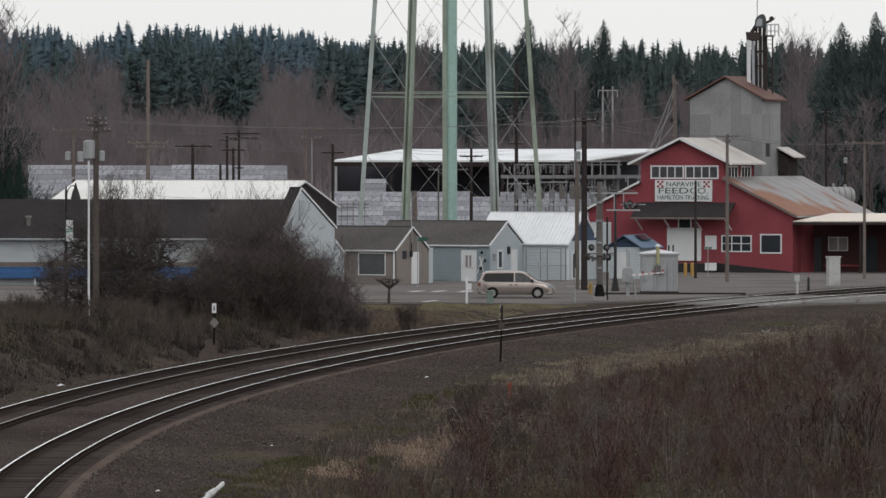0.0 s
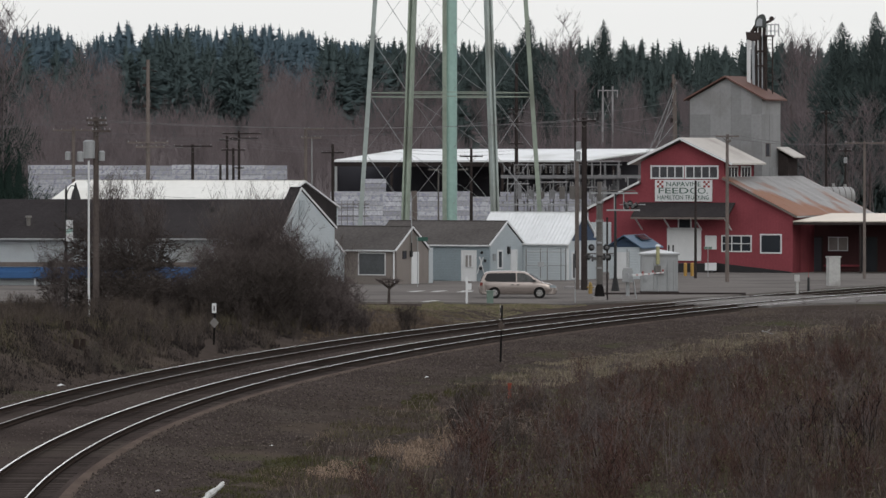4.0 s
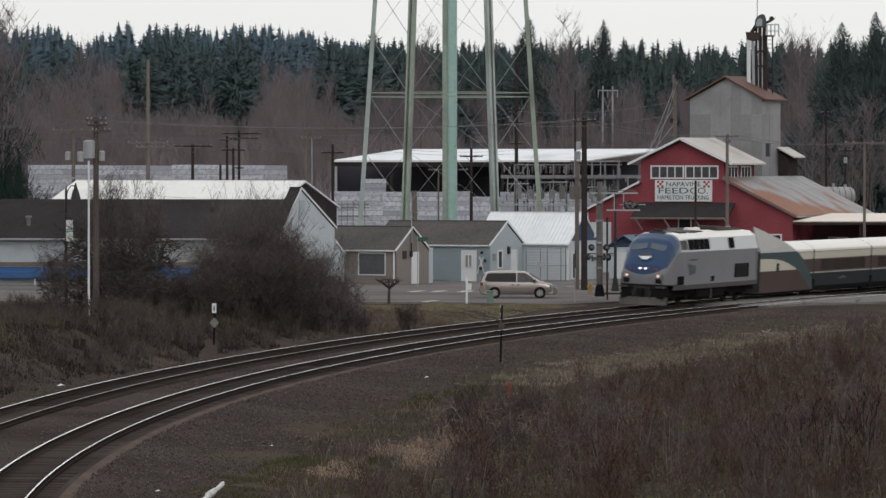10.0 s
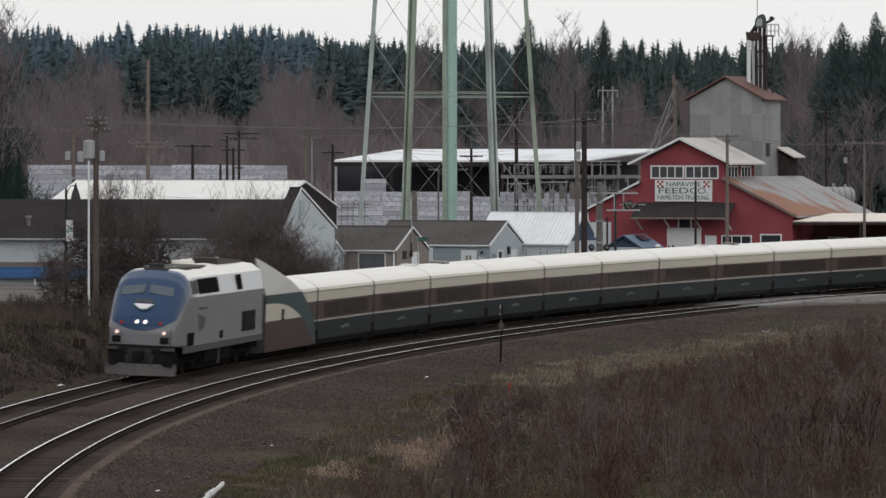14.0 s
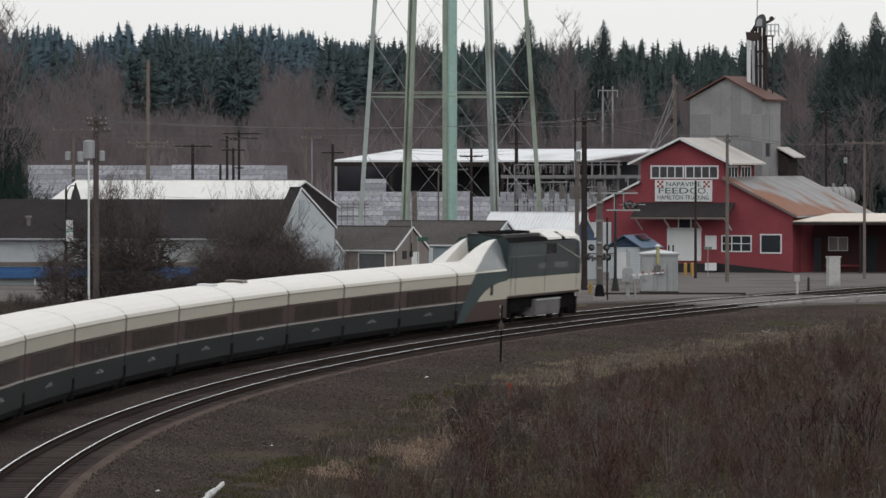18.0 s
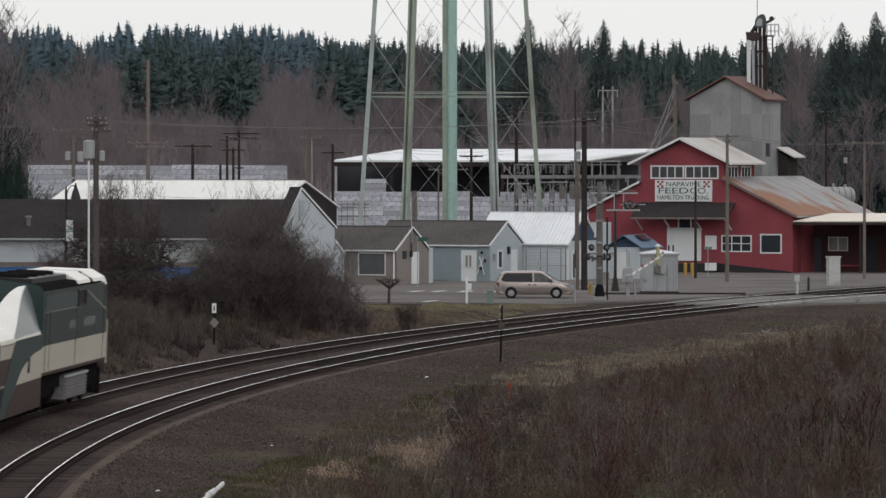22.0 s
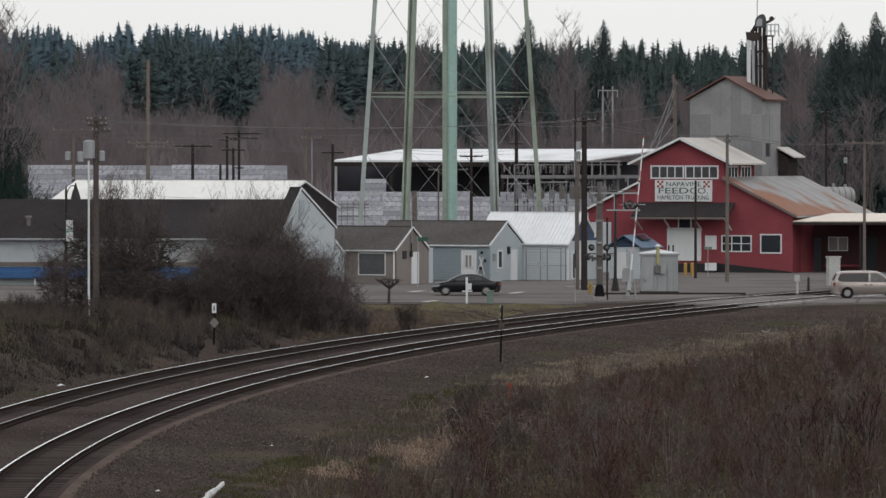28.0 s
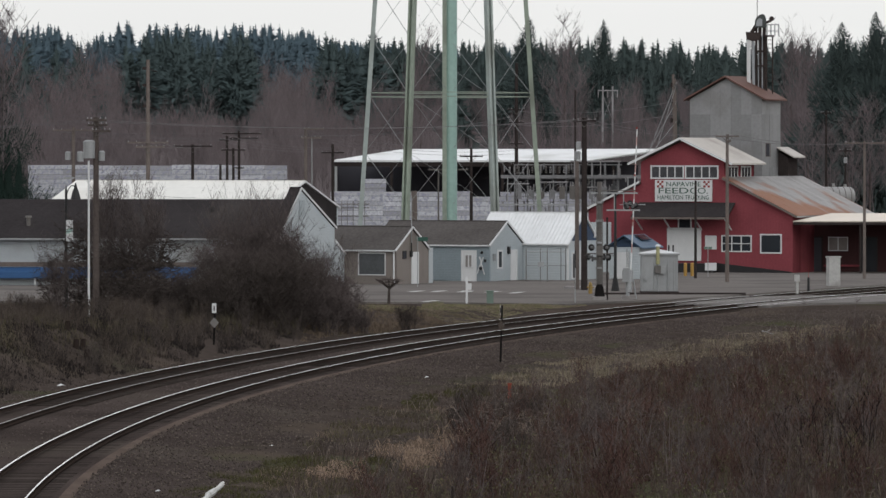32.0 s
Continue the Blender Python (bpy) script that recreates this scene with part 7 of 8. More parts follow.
for i in range(10):
    x = -1.2 + i * 0.95 + rnd.uniform(-0.15, 0.15)
    hh = rnd.uniform(0.7, 1.3)
    unit = part("switch_box", boxed((x, -0.9, 5.2), (x + rnd.uniform(0.35, 0.6), -0.2, 5.2 + hh)), rnd.choice((DULL, MAST)), sub)
    for q in (0.1, 0.3):
        bm = bmesh.new()
        for k in range(3):
            tube(bm, (x + q, -0.55, 5.2 + hh + 0.13 * k), (x + q, -0.55, 5.28 + hh + 0.13 * k), 0.085, 0.05, 7)
        part("bushing", bm, PORCELAIN, unit)
for i in range(17):
    x = -3.0 + i * 0.8 + rnd.uniform(-0.1, 0.1)
    part("steel_post", boxed((x - 0.045, -1.1, 0), (x + 0.045, -1.0, rnd.choice((4.6, 5.0, 6.6, 7.2)))), rnd.choice((DULL, GALV, DULL)), sub)
part("lower_beam", boxed((-3.2, -1.2, 4.62), (6.2, -1.1, 4.76)), GALV, sub)
part("lower_beam", boxed((-3.2, -1.2, 3.9), (6.2, -1.1, 4.0)), DULL, sub)
for i in range(70):
    x, z, y = rnd.uniform(x0_ - 2.2, x1_ + 1.5), rnd.uniform(4.0, 8.3), rnd.uniform(-1, 3)
    bm = bmesh.new()
    hh = rnd.uniform(0.15, 0.35)
    tube(bm, (x, y, z - hh), (x, y, z + hh), 0.035, 0.03, 6)
    for q in (-0.5, 0, 0.5):
        tube(bm, (x, y, z + q * hh - 0.03), (x, y, z + q * hh + 0.03), 0.075, 0.075, 6)
    part("insulator", bm, rnd.choice((DULL, PORCELAIN, MAST)), sub)
for i in range(46):
    x, z, y = rnd.uniform(x0_ - 2.4, x1_ + 1), rnd.uniform(4.2, 8.4), rnd.uniform(-1, 3)
    part("conductor", tubed((x, y, z), (x + rnd.uniform(-0.9, 0.9), y + rnd.uniform(-0.5, 0.5), z + rnd.uniform(-0.5, 0.5)), 0.018, None, 5), rnd.choice((DULL, POLE_DARK, PORCELAIN)), sub)
# low switchgear at the other end of the yard
gear = thing("switchgear_rack", (-10.2, 545, 0), 0, "low galvanised switchgear rack behind the cottages", "substation")
for i in range(6):
    x = i * 0.55
    part("post", boxed((x - 0.04, 0, 0), (x + 0.04, 0.08, 4.6 + 0.3 * (i % 2))), DULL, gear)
    bm = bmesh.new()
    for k in range(3):
        tube(bm, (x, -0.1, 4.5 + 0.14 * k), (x, -0.1, 4.58 + 0.14 * k), 0.09, 0.05, 7)
    part("insulator", bm, PORCELAIN, gear)
for z in (3.4, 4.2, 4.55):
    part("beam", boxed((-0.4, -0.05, z), (3.2, 0.03, z + 0.08)), MAST, gear)

# ---- cables
bm = bmesh.new()


def cable(a, b, sag, r=0.011):
    a, b = Vector(a), Vector(b)
    p = a
    for i in range(1, 13):
        t = i / 12
        q = a.lerp(b, t) - Vector((0, 0, sag * 4 * t * (1 - t)))
        tube(bm, p, q, r, r, 4, False)
        p = q


for k in (-0.8, 0.8):
    cable((-19.014 + k, 314, 11.202), (9.739 + k * 0.7, 395, 11.743), 0.5)
    cable((-19.014 + k, 314, 11.202), (-45, 325, 11.163), 0.5)
    cable((9.739 + k * 0.7, 395, 11.705), (20.835 + k, 420, 10.732), 0.4)
    cable((20.835 + k, 420, 10.732), (31.508 + k, 430, 10.254), 0.4)
    cable((31.508 + k, 430, 10.254), (50, 440, 9.83), 0.4)
    cable((-33.539 + k, 520, 11.56), (-12.462 + k, 520, 11.048), 0.6)
    cable((-12.462 + k, 520, 11.048), (6.923, 540, 12.975), 0.6)
    cable((-24.196 + k, 470, 10.426), (-21.844 + k, 500, 9.998), 0.3)
    cable((-60, 470, 12.512), (-24.196, 470, 12.744), 0.5)
cable((24.438, 600, 16.626), (21.657, 598, 9.998), 0.0, 0.02)
cable((24.438, 600, 14.851), (20.474, 598, 8.342), 0.0, 0.02)
cable((-19.982, 330, 7.844), (-17.534, 405, 6.291), 0.3)
for z0, z1 in ((12.7, 11.3), (12.2, 10.9), (11.5, 10.6)):
    cable((-60, 500, z0), (-21.0, 540, z1), 0.5)
    cable((-21.0, 540, z1), (-10.77, 560, 9.6 + (z0 - 11.5) * 0.3), 0.4)
    cable((-12.46, 520, z1 + 0.2), (6.9, 540, z1 - 1.2), 0.7)
for z in (13.4, 12.1):
    cable((6.9, 540, z), (24.3, 600, z + 1.5), 0.6)
cable((24.3, 600, 12.2), (60, 610, 12.0), 0.5)
wires = part("overhead_cables", bm, WIRE)
tagged(wires, "thin dark overhead cables", "cable", kind="structure")


# ---- plants
def blades(p0, p1, r):
    """Flat thin blades from p0 to p1, each turned its own way."""
    p0, p1, r = np.asarray(p0, float), np.asarray(p1, float), np.asarray(r, float)
    ax = p1 - p0
    ax = ax / np.maximum(np.linalg.norm(ax, axis=1, keepdims=True), 1e-6)
    i = np.arange(len(p0))
    ref = np.c_[np.sin(i * 2.4), np.cos(i * 2.4), 0.3 * np.sin(i * 1.3)]
    s = np.cross(ax, ref)
    s = s / np.maximum(np.linalg.norm(s, axis=1, keepdims=True), 1e-6) * r[:, None] * 1.35
    v = np.stack([p0 - s, p0 + s, p1], 1).reshape(-1, 3)
    return v, np.arange(len(v)).reshape(-1, 3)


def twigs(p0, p1, r):
    """Thin three-sided spikes from p0 to p1 (arrays), r wide at the foot."""
    p0, p1, r = np.asarray(p0, float), np.asarray(p1, float), np.asarray(r, float)
    ax = p1 - p0
    ax = ax / np.maximum(np.linalg.norm(ax, axis=1, keepdims=True), 1e-6)
    ref = np.where(np.abs(ax[:, 2:3]) > 0.9, np.array([[1.0, 0, 0]]), np.array([[0, 0, 1.0]]))
    s = np.cross(ax, ref)
    s = s / np.maximum(np.linalg.norm(s, axis=1, keepdims=True), 1e-6)
    t = np.cross(ax, s)
    r = r[:, None]
    a, b, c = p0 + s * r, p0 + (-0.5 * s + 0.87 * t) * r, p0 + (-0.5 * s - 0.87 * t) * r
    v = np.stack([a, b, c, p1], 1).reshape(-1, 3)
    k = np.arange(len(p0))[:, None] * 4
    f = np.concatenate([k + np.array([[0, 1, 3]]), k + np.array([[1, 2, 3]]), k + np.array([[2, 0, 3]])], 1).reshape(-1, 3)
    return v, f


def merge(pieces):
    vs, fs, n = [], [], 0
    for v, f in pieces:
        vs.append(v)
        fs.append(f + n)
        n += len(v)
    return np.concatenate(vs), np.concatenate(fs)


def branching(rng, base, h, spread, n1, n2, n3, r=0.05, lean=0.35, stems=1, fine=0.0, rise=0.0, foot=0.15):
    """A bare shrub or tree: stems, limbs off them, twigs off those."""
    base = np.asarray(base, float)
    st0 = base + np.c_[rng.uniform(-foot, foot, stems) * spread, rng.uniform(-foot, foot, stems) * spread, np.zeros(stems)]
    tip = base + np.c_[rng.uniform(-lean, lean, stems) * spread, rng.uniform(-lean, lean, stems) * spread, h * rng.uniform(0.75, 1.0, stems)]
    rr = np.full(stems, r)
    out = [twigs(st0, tip, rr)]
    k = rng.integers(0, stems, n1)
    t = rng.uniform(0.2, 0.95, n1)
    a0 = st0[k] + (tip[k] - st0[k]) * t[:, None]
    an = rng.uniform(0, math.tau, n1)
    ln = spread * rng.uniform(0.35, 0.75, n1) * (1.15 - 0.7 * t)
    a1 = a0 + np.c_[np.cos(an) * ln, np.sin(an) * ln, ln * (rise + rng.uniform(0.2, 1.1, n1))]
    out.append(twigs(a0, a1, np.full(n1, r * 0.5)))
    k = rng.integers(0, n1, n2)
    t = rng.uniform(0.25, 1.0, n2)
    b0 = a0[k] + (a1[k] - a0[k]) * t[:, None]
    an = rng.uniform(0, math.tau, n2)
    l2 = spread * rng.uniform(0.12, 0.35, n2)
    b1 = b0 + np.c_[np.cos(an) * l2, np.sin(an) * l2, l2 * (rise + rng.uniform(-0.1, 1.2, n2))]
    out.append(blades(b0, b1, np.full(n2, max(r * 0.28, fine))))
    if n3:
        k = rng.integers(0, n2, n3)
        t = rng.uniform(0.2, 1.0, n3)
        c0 = b0[k] + (b1[k] - b0[k]) * t[:, None]
        an = rng.uniform(0, math.tau, n3)
        l3 = spread * rng.uniform(0.06, 0.18, n3)
        c1 = c0 + np.c_[np.cos(an) * l3, np.sin(an) * l3, l3 * (rise + rng.uniform(-0.2, 1.2, n3))]
        out.append(blades(c0, c1, np.full(n3, max(r * 0.18, fine))))
    return merge(out)


def conifer(rng, h, w, boughs=260, crown=0.75, fine=1.0, ragged=0.12):
    """A fir: trunk, a dark heart of inner boughs, and many ragged outer sprays."""
    out = [twigs(np.array([[0, 0, 0]]), np.array([[0, 0, h * 0.985]]), np.array([w * 0.06]))]
    # inner heart
    ts = np.array([0.04, 0.2, 0.4, 0.6, 0.8, 0.93])
    ring = []
    for t in ts:
        a = np.arange(7) / 7 * math.tau + rng.uniform(0, 1)
        r = w * 0.40 * (1 - t) ** crown * rng.uniform(0.7, 1.1, 7)
        ring.append(np.c_[np.cos(a) * r, np.sin(a) * r, h * t + rng.uniform(-0.02, 0.02, 7) * h])
    v = np.concatenate(ring)
    f = []
    for i in range(5):
        for j in range(7):
            p, q = i * 7 + j, i * 7 + (j + 1) % 7
            f += [(p, q, q + 7), (p, q + 7, p + 7)]
    out.append((v, np.array(f)))
    # sprays, thinning to a fine leader
    t = 1 - np.sqrt(rng.uniform(0, 1, boughs))
    t = np.where(rng.uniform(0, 1, boughs) < 0.12, rng.uniform(0.7, 1.0, boughs), t)
    az = rng.uniform(0, math.tau, boughs)
    lob = 1 + 0.16 * np.sin(az * 2 + rng.uniform(0, 6)) + ragged * np.sin(t * rng.uniform(16, 30) + 2 * np.sin(az + rng.uniform(0, 6)))
    rad = w * (1 - t) ** crown * lob + 0.004 * h
    L = rad * rng.uniform(0.35, 1.12, boughs)
    z = h * (0.05 + 0.95 * t)
    c, sn = np.cos(az), np.sin(az)
    wd = (0.075 * rad + 0.0035 * h) * rng.uniform(0.6, 1.3, boughs) * fine
    ln = (0.46 * rad + 0.010 * h) * fine
    dr = L * (rng.uniform(-0.35, 0.45, boughs) - 0.8 * np.maximum(0, t - 0.35))
    a0 = np.c_[c * (L - ln), sn * (L - ln), z - dr * 0.4]
    a1 = np.c_[c * L, sn * L, z - dr]
    th = rng.uniform(0, math.tau, boughs)
    sd = np.c_[-sn * np.cos(th), c * np.cos(th), np.sin(th)] * wd[:, None]
    v = np.stack([a0 - sd, a0 + sd, a1], 1).reshape(-1, 3)
    out.append((v, np.arange(len(v)).reshape(-1, 3)))
    return merge(out)


# Haze is mixed into the FIR, FIR_NEAR, FIR_GROVE and FIR_FAR colours.
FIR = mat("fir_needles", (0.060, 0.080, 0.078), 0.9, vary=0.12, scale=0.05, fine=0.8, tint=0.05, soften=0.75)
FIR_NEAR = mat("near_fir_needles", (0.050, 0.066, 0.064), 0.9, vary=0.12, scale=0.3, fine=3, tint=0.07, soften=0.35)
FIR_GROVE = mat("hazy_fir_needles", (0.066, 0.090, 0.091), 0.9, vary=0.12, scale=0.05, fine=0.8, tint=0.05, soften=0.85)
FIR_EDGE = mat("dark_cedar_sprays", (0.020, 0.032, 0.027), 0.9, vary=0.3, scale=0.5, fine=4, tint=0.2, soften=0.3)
FIR_FAR = mat("haze_pale_fir_needles", (0.086, 0.124, 0.148), 0.9, vary=0.08, scale=0.03, fine=0.5, tint=0.03, soften=0.85)
TWIG = mat("bare_twigs", (0.086, 0.072, 0.069), 0.9, vary=0.3, scale=0.2, fine=3, tint=0.35)
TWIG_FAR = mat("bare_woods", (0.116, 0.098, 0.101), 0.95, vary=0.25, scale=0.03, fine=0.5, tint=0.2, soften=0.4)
BRIAR = mat("red_brown_canes", (0.066, 0.040, 0.034), 0.9, vary=0.6, scale=0.35, fine=2, tint=0.6)
STRAW = mat("dry_grass", (0.170, 0.133, 0.106), 0.9, vary=0.3, scale=0.3, fine=3, tint=0.3)
OLIVE = mat("winter_grass_blades", (0.080, 0.071, 0.044), 0.9, vary=0.3, scale=0.3, fine=3, tint=0.35)
VERGE = mat("verge_grass_blades", (0.175, 0.148, 0.108), 0.9, vary=0.4, scale=0.4, fine=3, tint=0.35)
DEAD = mat("dull_dead_stalks", (0.078, 0.060, 0.052), 0.9, vary=0.5, scale=0.4, fine=3, tint=0.35)

BRAMBLE = mat("olive_brown_bramble", (0.078, 0.064, 0.054), 0.9, vary=0.4, scale=0.3, fine=3, tint=0.4)
# Dark brush tone; on the bank it also stands for shaded hollows.
HOLLOW = mat("dark_bramble_and_shade", (0.056, 0.047, 0.043), 0.9, vary=0.4, scale=0.3, fine=3, tint=0.4)

rng = np.random.default_rng(11)


def stuff(name, pieces, material, label, category):
    ob = part(name, merge(pieces) if isinstance(pieces, list) else pieces, material)
    return tagged(ob, label, category, kind="stuff")


# woods on the hill: firs of several shapes, set at random
kinds = [conifer(rng, 1.0, 0.25 + 0.016 * i, 1300, 0.80 + 0.025 * i, 0.85, 0.10 + 0.02 * (i % 4)) for i in range(8)]


far_kinds = [conifer(np.random.default_rng(40 + i), 1.0, 0.30 + 0.018 * i, 620, 0.85 + 0.025 * i, 1.10, 0.09) for i in range(8)]


def wood(n, y0, y1, top, material, name, label, width=0.085, hmin=16, hmax=26, xs=None, sink=0.0, shapes=None, crest=False):
    out = []
    for i in range(n):
        y = rng.uniform(y0, y1)
        x = rng.uniform(-1, 1) * width * y if xs is None else rng.uniform(*xs) * y
        z = float(height(x, y)) - sink
        h = rng.uniform(hmin, hmax)
        if crest:
            h *= float(np.interp(x / y, (-0.085, -0.068, -0.063, -0.056, -0.03, -0.016, 0.02), (1.0, 1.12, 0.8, 1.15, 1.1, 0.85, 0.8)))
        v, f = (shapes or kinds)[rng.integers(0, 8)]
        a = rng.uniform(0, math.tau)
        c, s = math.cos(a), math.sin(a)
        k = h * rng.uniform(0.85, 1.2)
        w = np.stack([(v[:, 0] * c - v[:, 1] * s) * k + x, (v[:, 0] * s + v[:, 1] * c) * k + y, v[:, 2] * h + z], 1)
        out.append((w, f))
    return stuff(name, out, material, label, "trees")


wood(680, 2250, 2600, 0, FIR_FAR, "far_forest", "fir forest on the ridge, paled and blued as haze", xs=(-0.085, 0.02), hmin=13, hmax=25, shapes=far_kinds, crest=True)
wood(620, 1130, 1340, 0, FIR, "fir_forest", "dense dark fir forest on the hill", xs=(-0.012, 0.085), hmin=12, hmax=19)
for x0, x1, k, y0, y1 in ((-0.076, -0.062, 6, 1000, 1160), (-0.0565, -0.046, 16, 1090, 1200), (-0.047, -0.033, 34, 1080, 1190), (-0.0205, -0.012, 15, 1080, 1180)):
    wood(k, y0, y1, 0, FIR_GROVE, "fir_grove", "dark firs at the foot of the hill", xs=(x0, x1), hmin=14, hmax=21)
wood(18, 920, 1150, 0, FIR, "fir_grove", "dark firs among bare trees", xs=(-0.012, 0.075), hmin=9, hmax=15)
wood(10, 800, 900, 0, FIR, "fir_grove", "tall dark firs behind the feed store", xs=(0.066, 0.09), hmin=12, hmax=19)
# bare woods in front of them
tree_kinds = [branching(rng, (0, 0, 0), 1.0, 0.34, 30, 180, 400, 0.006, 0.16, 3, 0.0011, 1.7) for i in range(9)]
out = []
for i in range(900):
    y = rng.uniform(690, 1100) if i < 640 else rng.uniform(1100, 1500)
    x = rng.uniform(-0.085, 0.085 if i < 640 else -0.005) * y
    h = rng.uniform(6, 12) * (1.25 if rng.random() < 0.12 else 1) * (0.76 if x > -5 else 1)
    if -0.057 < x / y < -0.033 or -0.0205 < x / y < -0.012:
        # brush alone stands before the fir groves
        h = min(h, max(1.6, EYE + 0.005 * y - float(height(x, y)) + rng.uniform(-1.5, 1.2)))
    v, f = tree_kinds[rng.integers(0, 9)]
    a = rng.uniform(0, math.tau)
    c, s = math.cos(a), math.sin(a)
    out.append((np.stack([(v[:, 0] * c - v[:, 1] * s) * h + x, (v[:, 0] * s + v[:, 1] * c) * h + y, v[:, 2] * h + float(height(x, y))], 1), f))
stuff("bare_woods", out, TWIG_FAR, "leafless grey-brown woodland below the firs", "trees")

# tall firs at the edges of the view
for u, vt, dd, hh in ((1490, 40, 620, 20), (1550, 22, 600, 22), (-22, 15, 470, 14), (14, 238, 470, 6), (34, 262, 480, 6), (1068, 35, 1000, 24), (935, 28, 950, 24)):
    x = (u - 784) * dd / 10139.9
    zt = EYE - (vt - 272.03) * dd / 10139.9
    z0 = float(height(x, dd)) - 0.2
    t = thing("fir_tree", (x, dd, z0), 0, "tall dark green fir with ragged boughs", "tree", "tall firs")
    part("trunk", tubed((0, 0, 0), (0, 0, (zt - z0) * 0.95), 0.25, 0.04, 8), TWIG, t)
    near_by = dd < 500
    v, f = conifer(rng, zt - z0, (zt - z0) * (0.235 if near_by else 0.34 if dd < 700 else 0.26), 20000 if near_by else 15000, 0.9, 0.13 if near_by else 0.36, 0.34 if near_by else 0.26)
    part("crown", (v, f), FIR_EDGE if near_by else FIR_NEAR, t)
for u, vt, dd in ((1430, 190, 590), (1465, 215, 570), (1500, 205, 575), (1540, 190, 565), (1575, 205, 560), (1425, 85, 700), (1000, 40, 900), (745, 55, 950), (1400, 65, 800), (1430, 75, 800), (-8, 15, 470), (1020, 80, 850)):
    x = (u - 784) * dd / 10139.9
    zt = EYE - (vt - 272.03) * dd / 10139.9
    z0 = float(height(x, dd)) - 0.2
    t = thing("bare_tree", (x, dd, z0), 0, "leafless deciduous tree with fine branches", "tree", "bare trees")
    h = zt - z0
    part("trunk", tubed((0, 0, 0), (0, 0, h * 0.6), h * 0.012, h * 0.006, 8), TWIG, t)
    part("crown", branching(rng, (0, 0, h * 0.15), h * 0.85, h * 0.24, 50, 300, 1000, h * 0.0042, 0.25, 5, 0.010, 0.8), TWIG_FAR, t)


# shrubs on the bank
def shrub(u, v_foot, v_top, wpx, dd, n, label, stems=14, r=0.03, material=None, rise=0.25, foot=0.5, lean=0.75):
    k = dd / 10139.9
    x = (u - 784) * k
    z0 = float(height(x, dd)) - 0.1
    h = EYE - (v_top - 272.03) * k - z0
    t = thing("shrub", (x, dd, z0), 0, label, "bush", "bushes on the bank")
    part("crown", branching(rng, (0, 0, 0), h, wpx * k * 0.62, n // 12, n // 3, int(n * 1.5), r, lean, stems, 0.0065, rise, foot), material or TWIG, t)
    m = max(3, stems // 3)
    b0 = np.c_[rng.uniform(-foot, foot, m) * wpx * k * 0.5, rng.uniform(-0.3, 0.3, m), np.zeros(m)]
    b1 = b0 + np.c_[rng.uniform(-0.5, 0.5, m) * h * 0.6, rng.uniform(-0.4, 0.4, m) * h * 0.5, h * rng.uniform(0.4, 0.7, m)]
    for i in range(m):
        part("stem", twigs(b0[i:i + 1], b1[i:i + 1], np.array([r * 1.6])), HOLLOW, t)
    return t


for u, vt, w, dd, n, stems in ((455, 430, 180, 318, 12500, 46), (395, 455, 130, 314, 5000, 30), (520, 462, 130, 316, 6500, 30), (575, 490, 86, 318, 3200, 22), (600, 492, 56, 322, 2000, 16), (480, 500, 190, 305, 8000, 40), (395, 515, 120, 303, 6000, 30), (560, 525, 120, 308, 4500, 30), (345, 505, 80, 316, 2600, 16), (300, 490, 90, 316, 2400, 14), (722, 543, 48, 318, 1100, 26), (628, 497, 46, 320, 900, 14), (605, 540, 70, 312, 2400, 30), (640, 552, 50, 314, 1500, 24)):
    shrub(u, 590, vt, w, dd, n, "dense leafless thorny shrub on the bank" if n > 3000 else "low leafless thorny shrub on the bank", stems, 0.022, HOLLOW if vt >= 500 and (u < 500 or u > 700) else TWIG)
for u, vt, w, dd, n, stems in ((450, 400, 170, 318, 1500, 12), (590, 455, 90, 322, 700, 8), (205, 318, 100, 321, 2600, 9), (245, 350, 90, 320, 2200, 9), (110, 470, 90, 317, 900, 9)):
    shrub(u, 590, vt, w, dd, n, "tall whippy leafless shoots above the thorn shrub", stems, 0.018, rise=1.2, foot=0.5, lean=0.7)
for u, vt, w, dd, n, stems in ((215, 385, 190, 322, 2000, 7), (130, 420, 160, 320, 1300, 7), (190, 345, 120, 324, 800, 4), (275, 440, 100, 318, 1000, 7), (90, 455, 80, 318, 500, 4), (245, 490, 150, 316, 1300, 12)):
    shrub(u, 540, vt, w, dd, n, "gnarled leafless tree with spreading dark branches", stems, 0.058, HOLLOW, rise=-0.15, foot=0.3, lean=1.0)
t = thing("small_tree", (-3.407, 359.912, 0), 0, "small pruned leafless tree beside the street", "tree")
part("trunk", tubed((0, 0, -0.05), (0.02, 0, 0.98), 0.10, 0.07, 8), HOLLOW, t)
knuckles = []
for i in range(7):
    a = i * 0.9 + 0.2
    p, q = Vector((0.02, 0, 0.86 + 0.02 * i)), Vector((0.02 + 0.62 * math.cos(a), 0.5 * math.sin(a), 1.36 + 0.05 * (i % 3)))
    part("limb", tubed(p, q, 0.045, 0.03, 6), HOLLOW, t)
    knuckles += [p.lerp(q, 0.7), q, q]
k0 = np.array([tuple(k) for k in knuckles for j in range(11)])
spread = rng.uniform(-1, 1, (len(k0), 3)) * np.array([0.40, 0.36, 0.16]) + np.array([0, 0, 0.12])
part("crown", twigs(k0, k0 + spread, np.full(len(k0), 0.017)), TWIG, t)


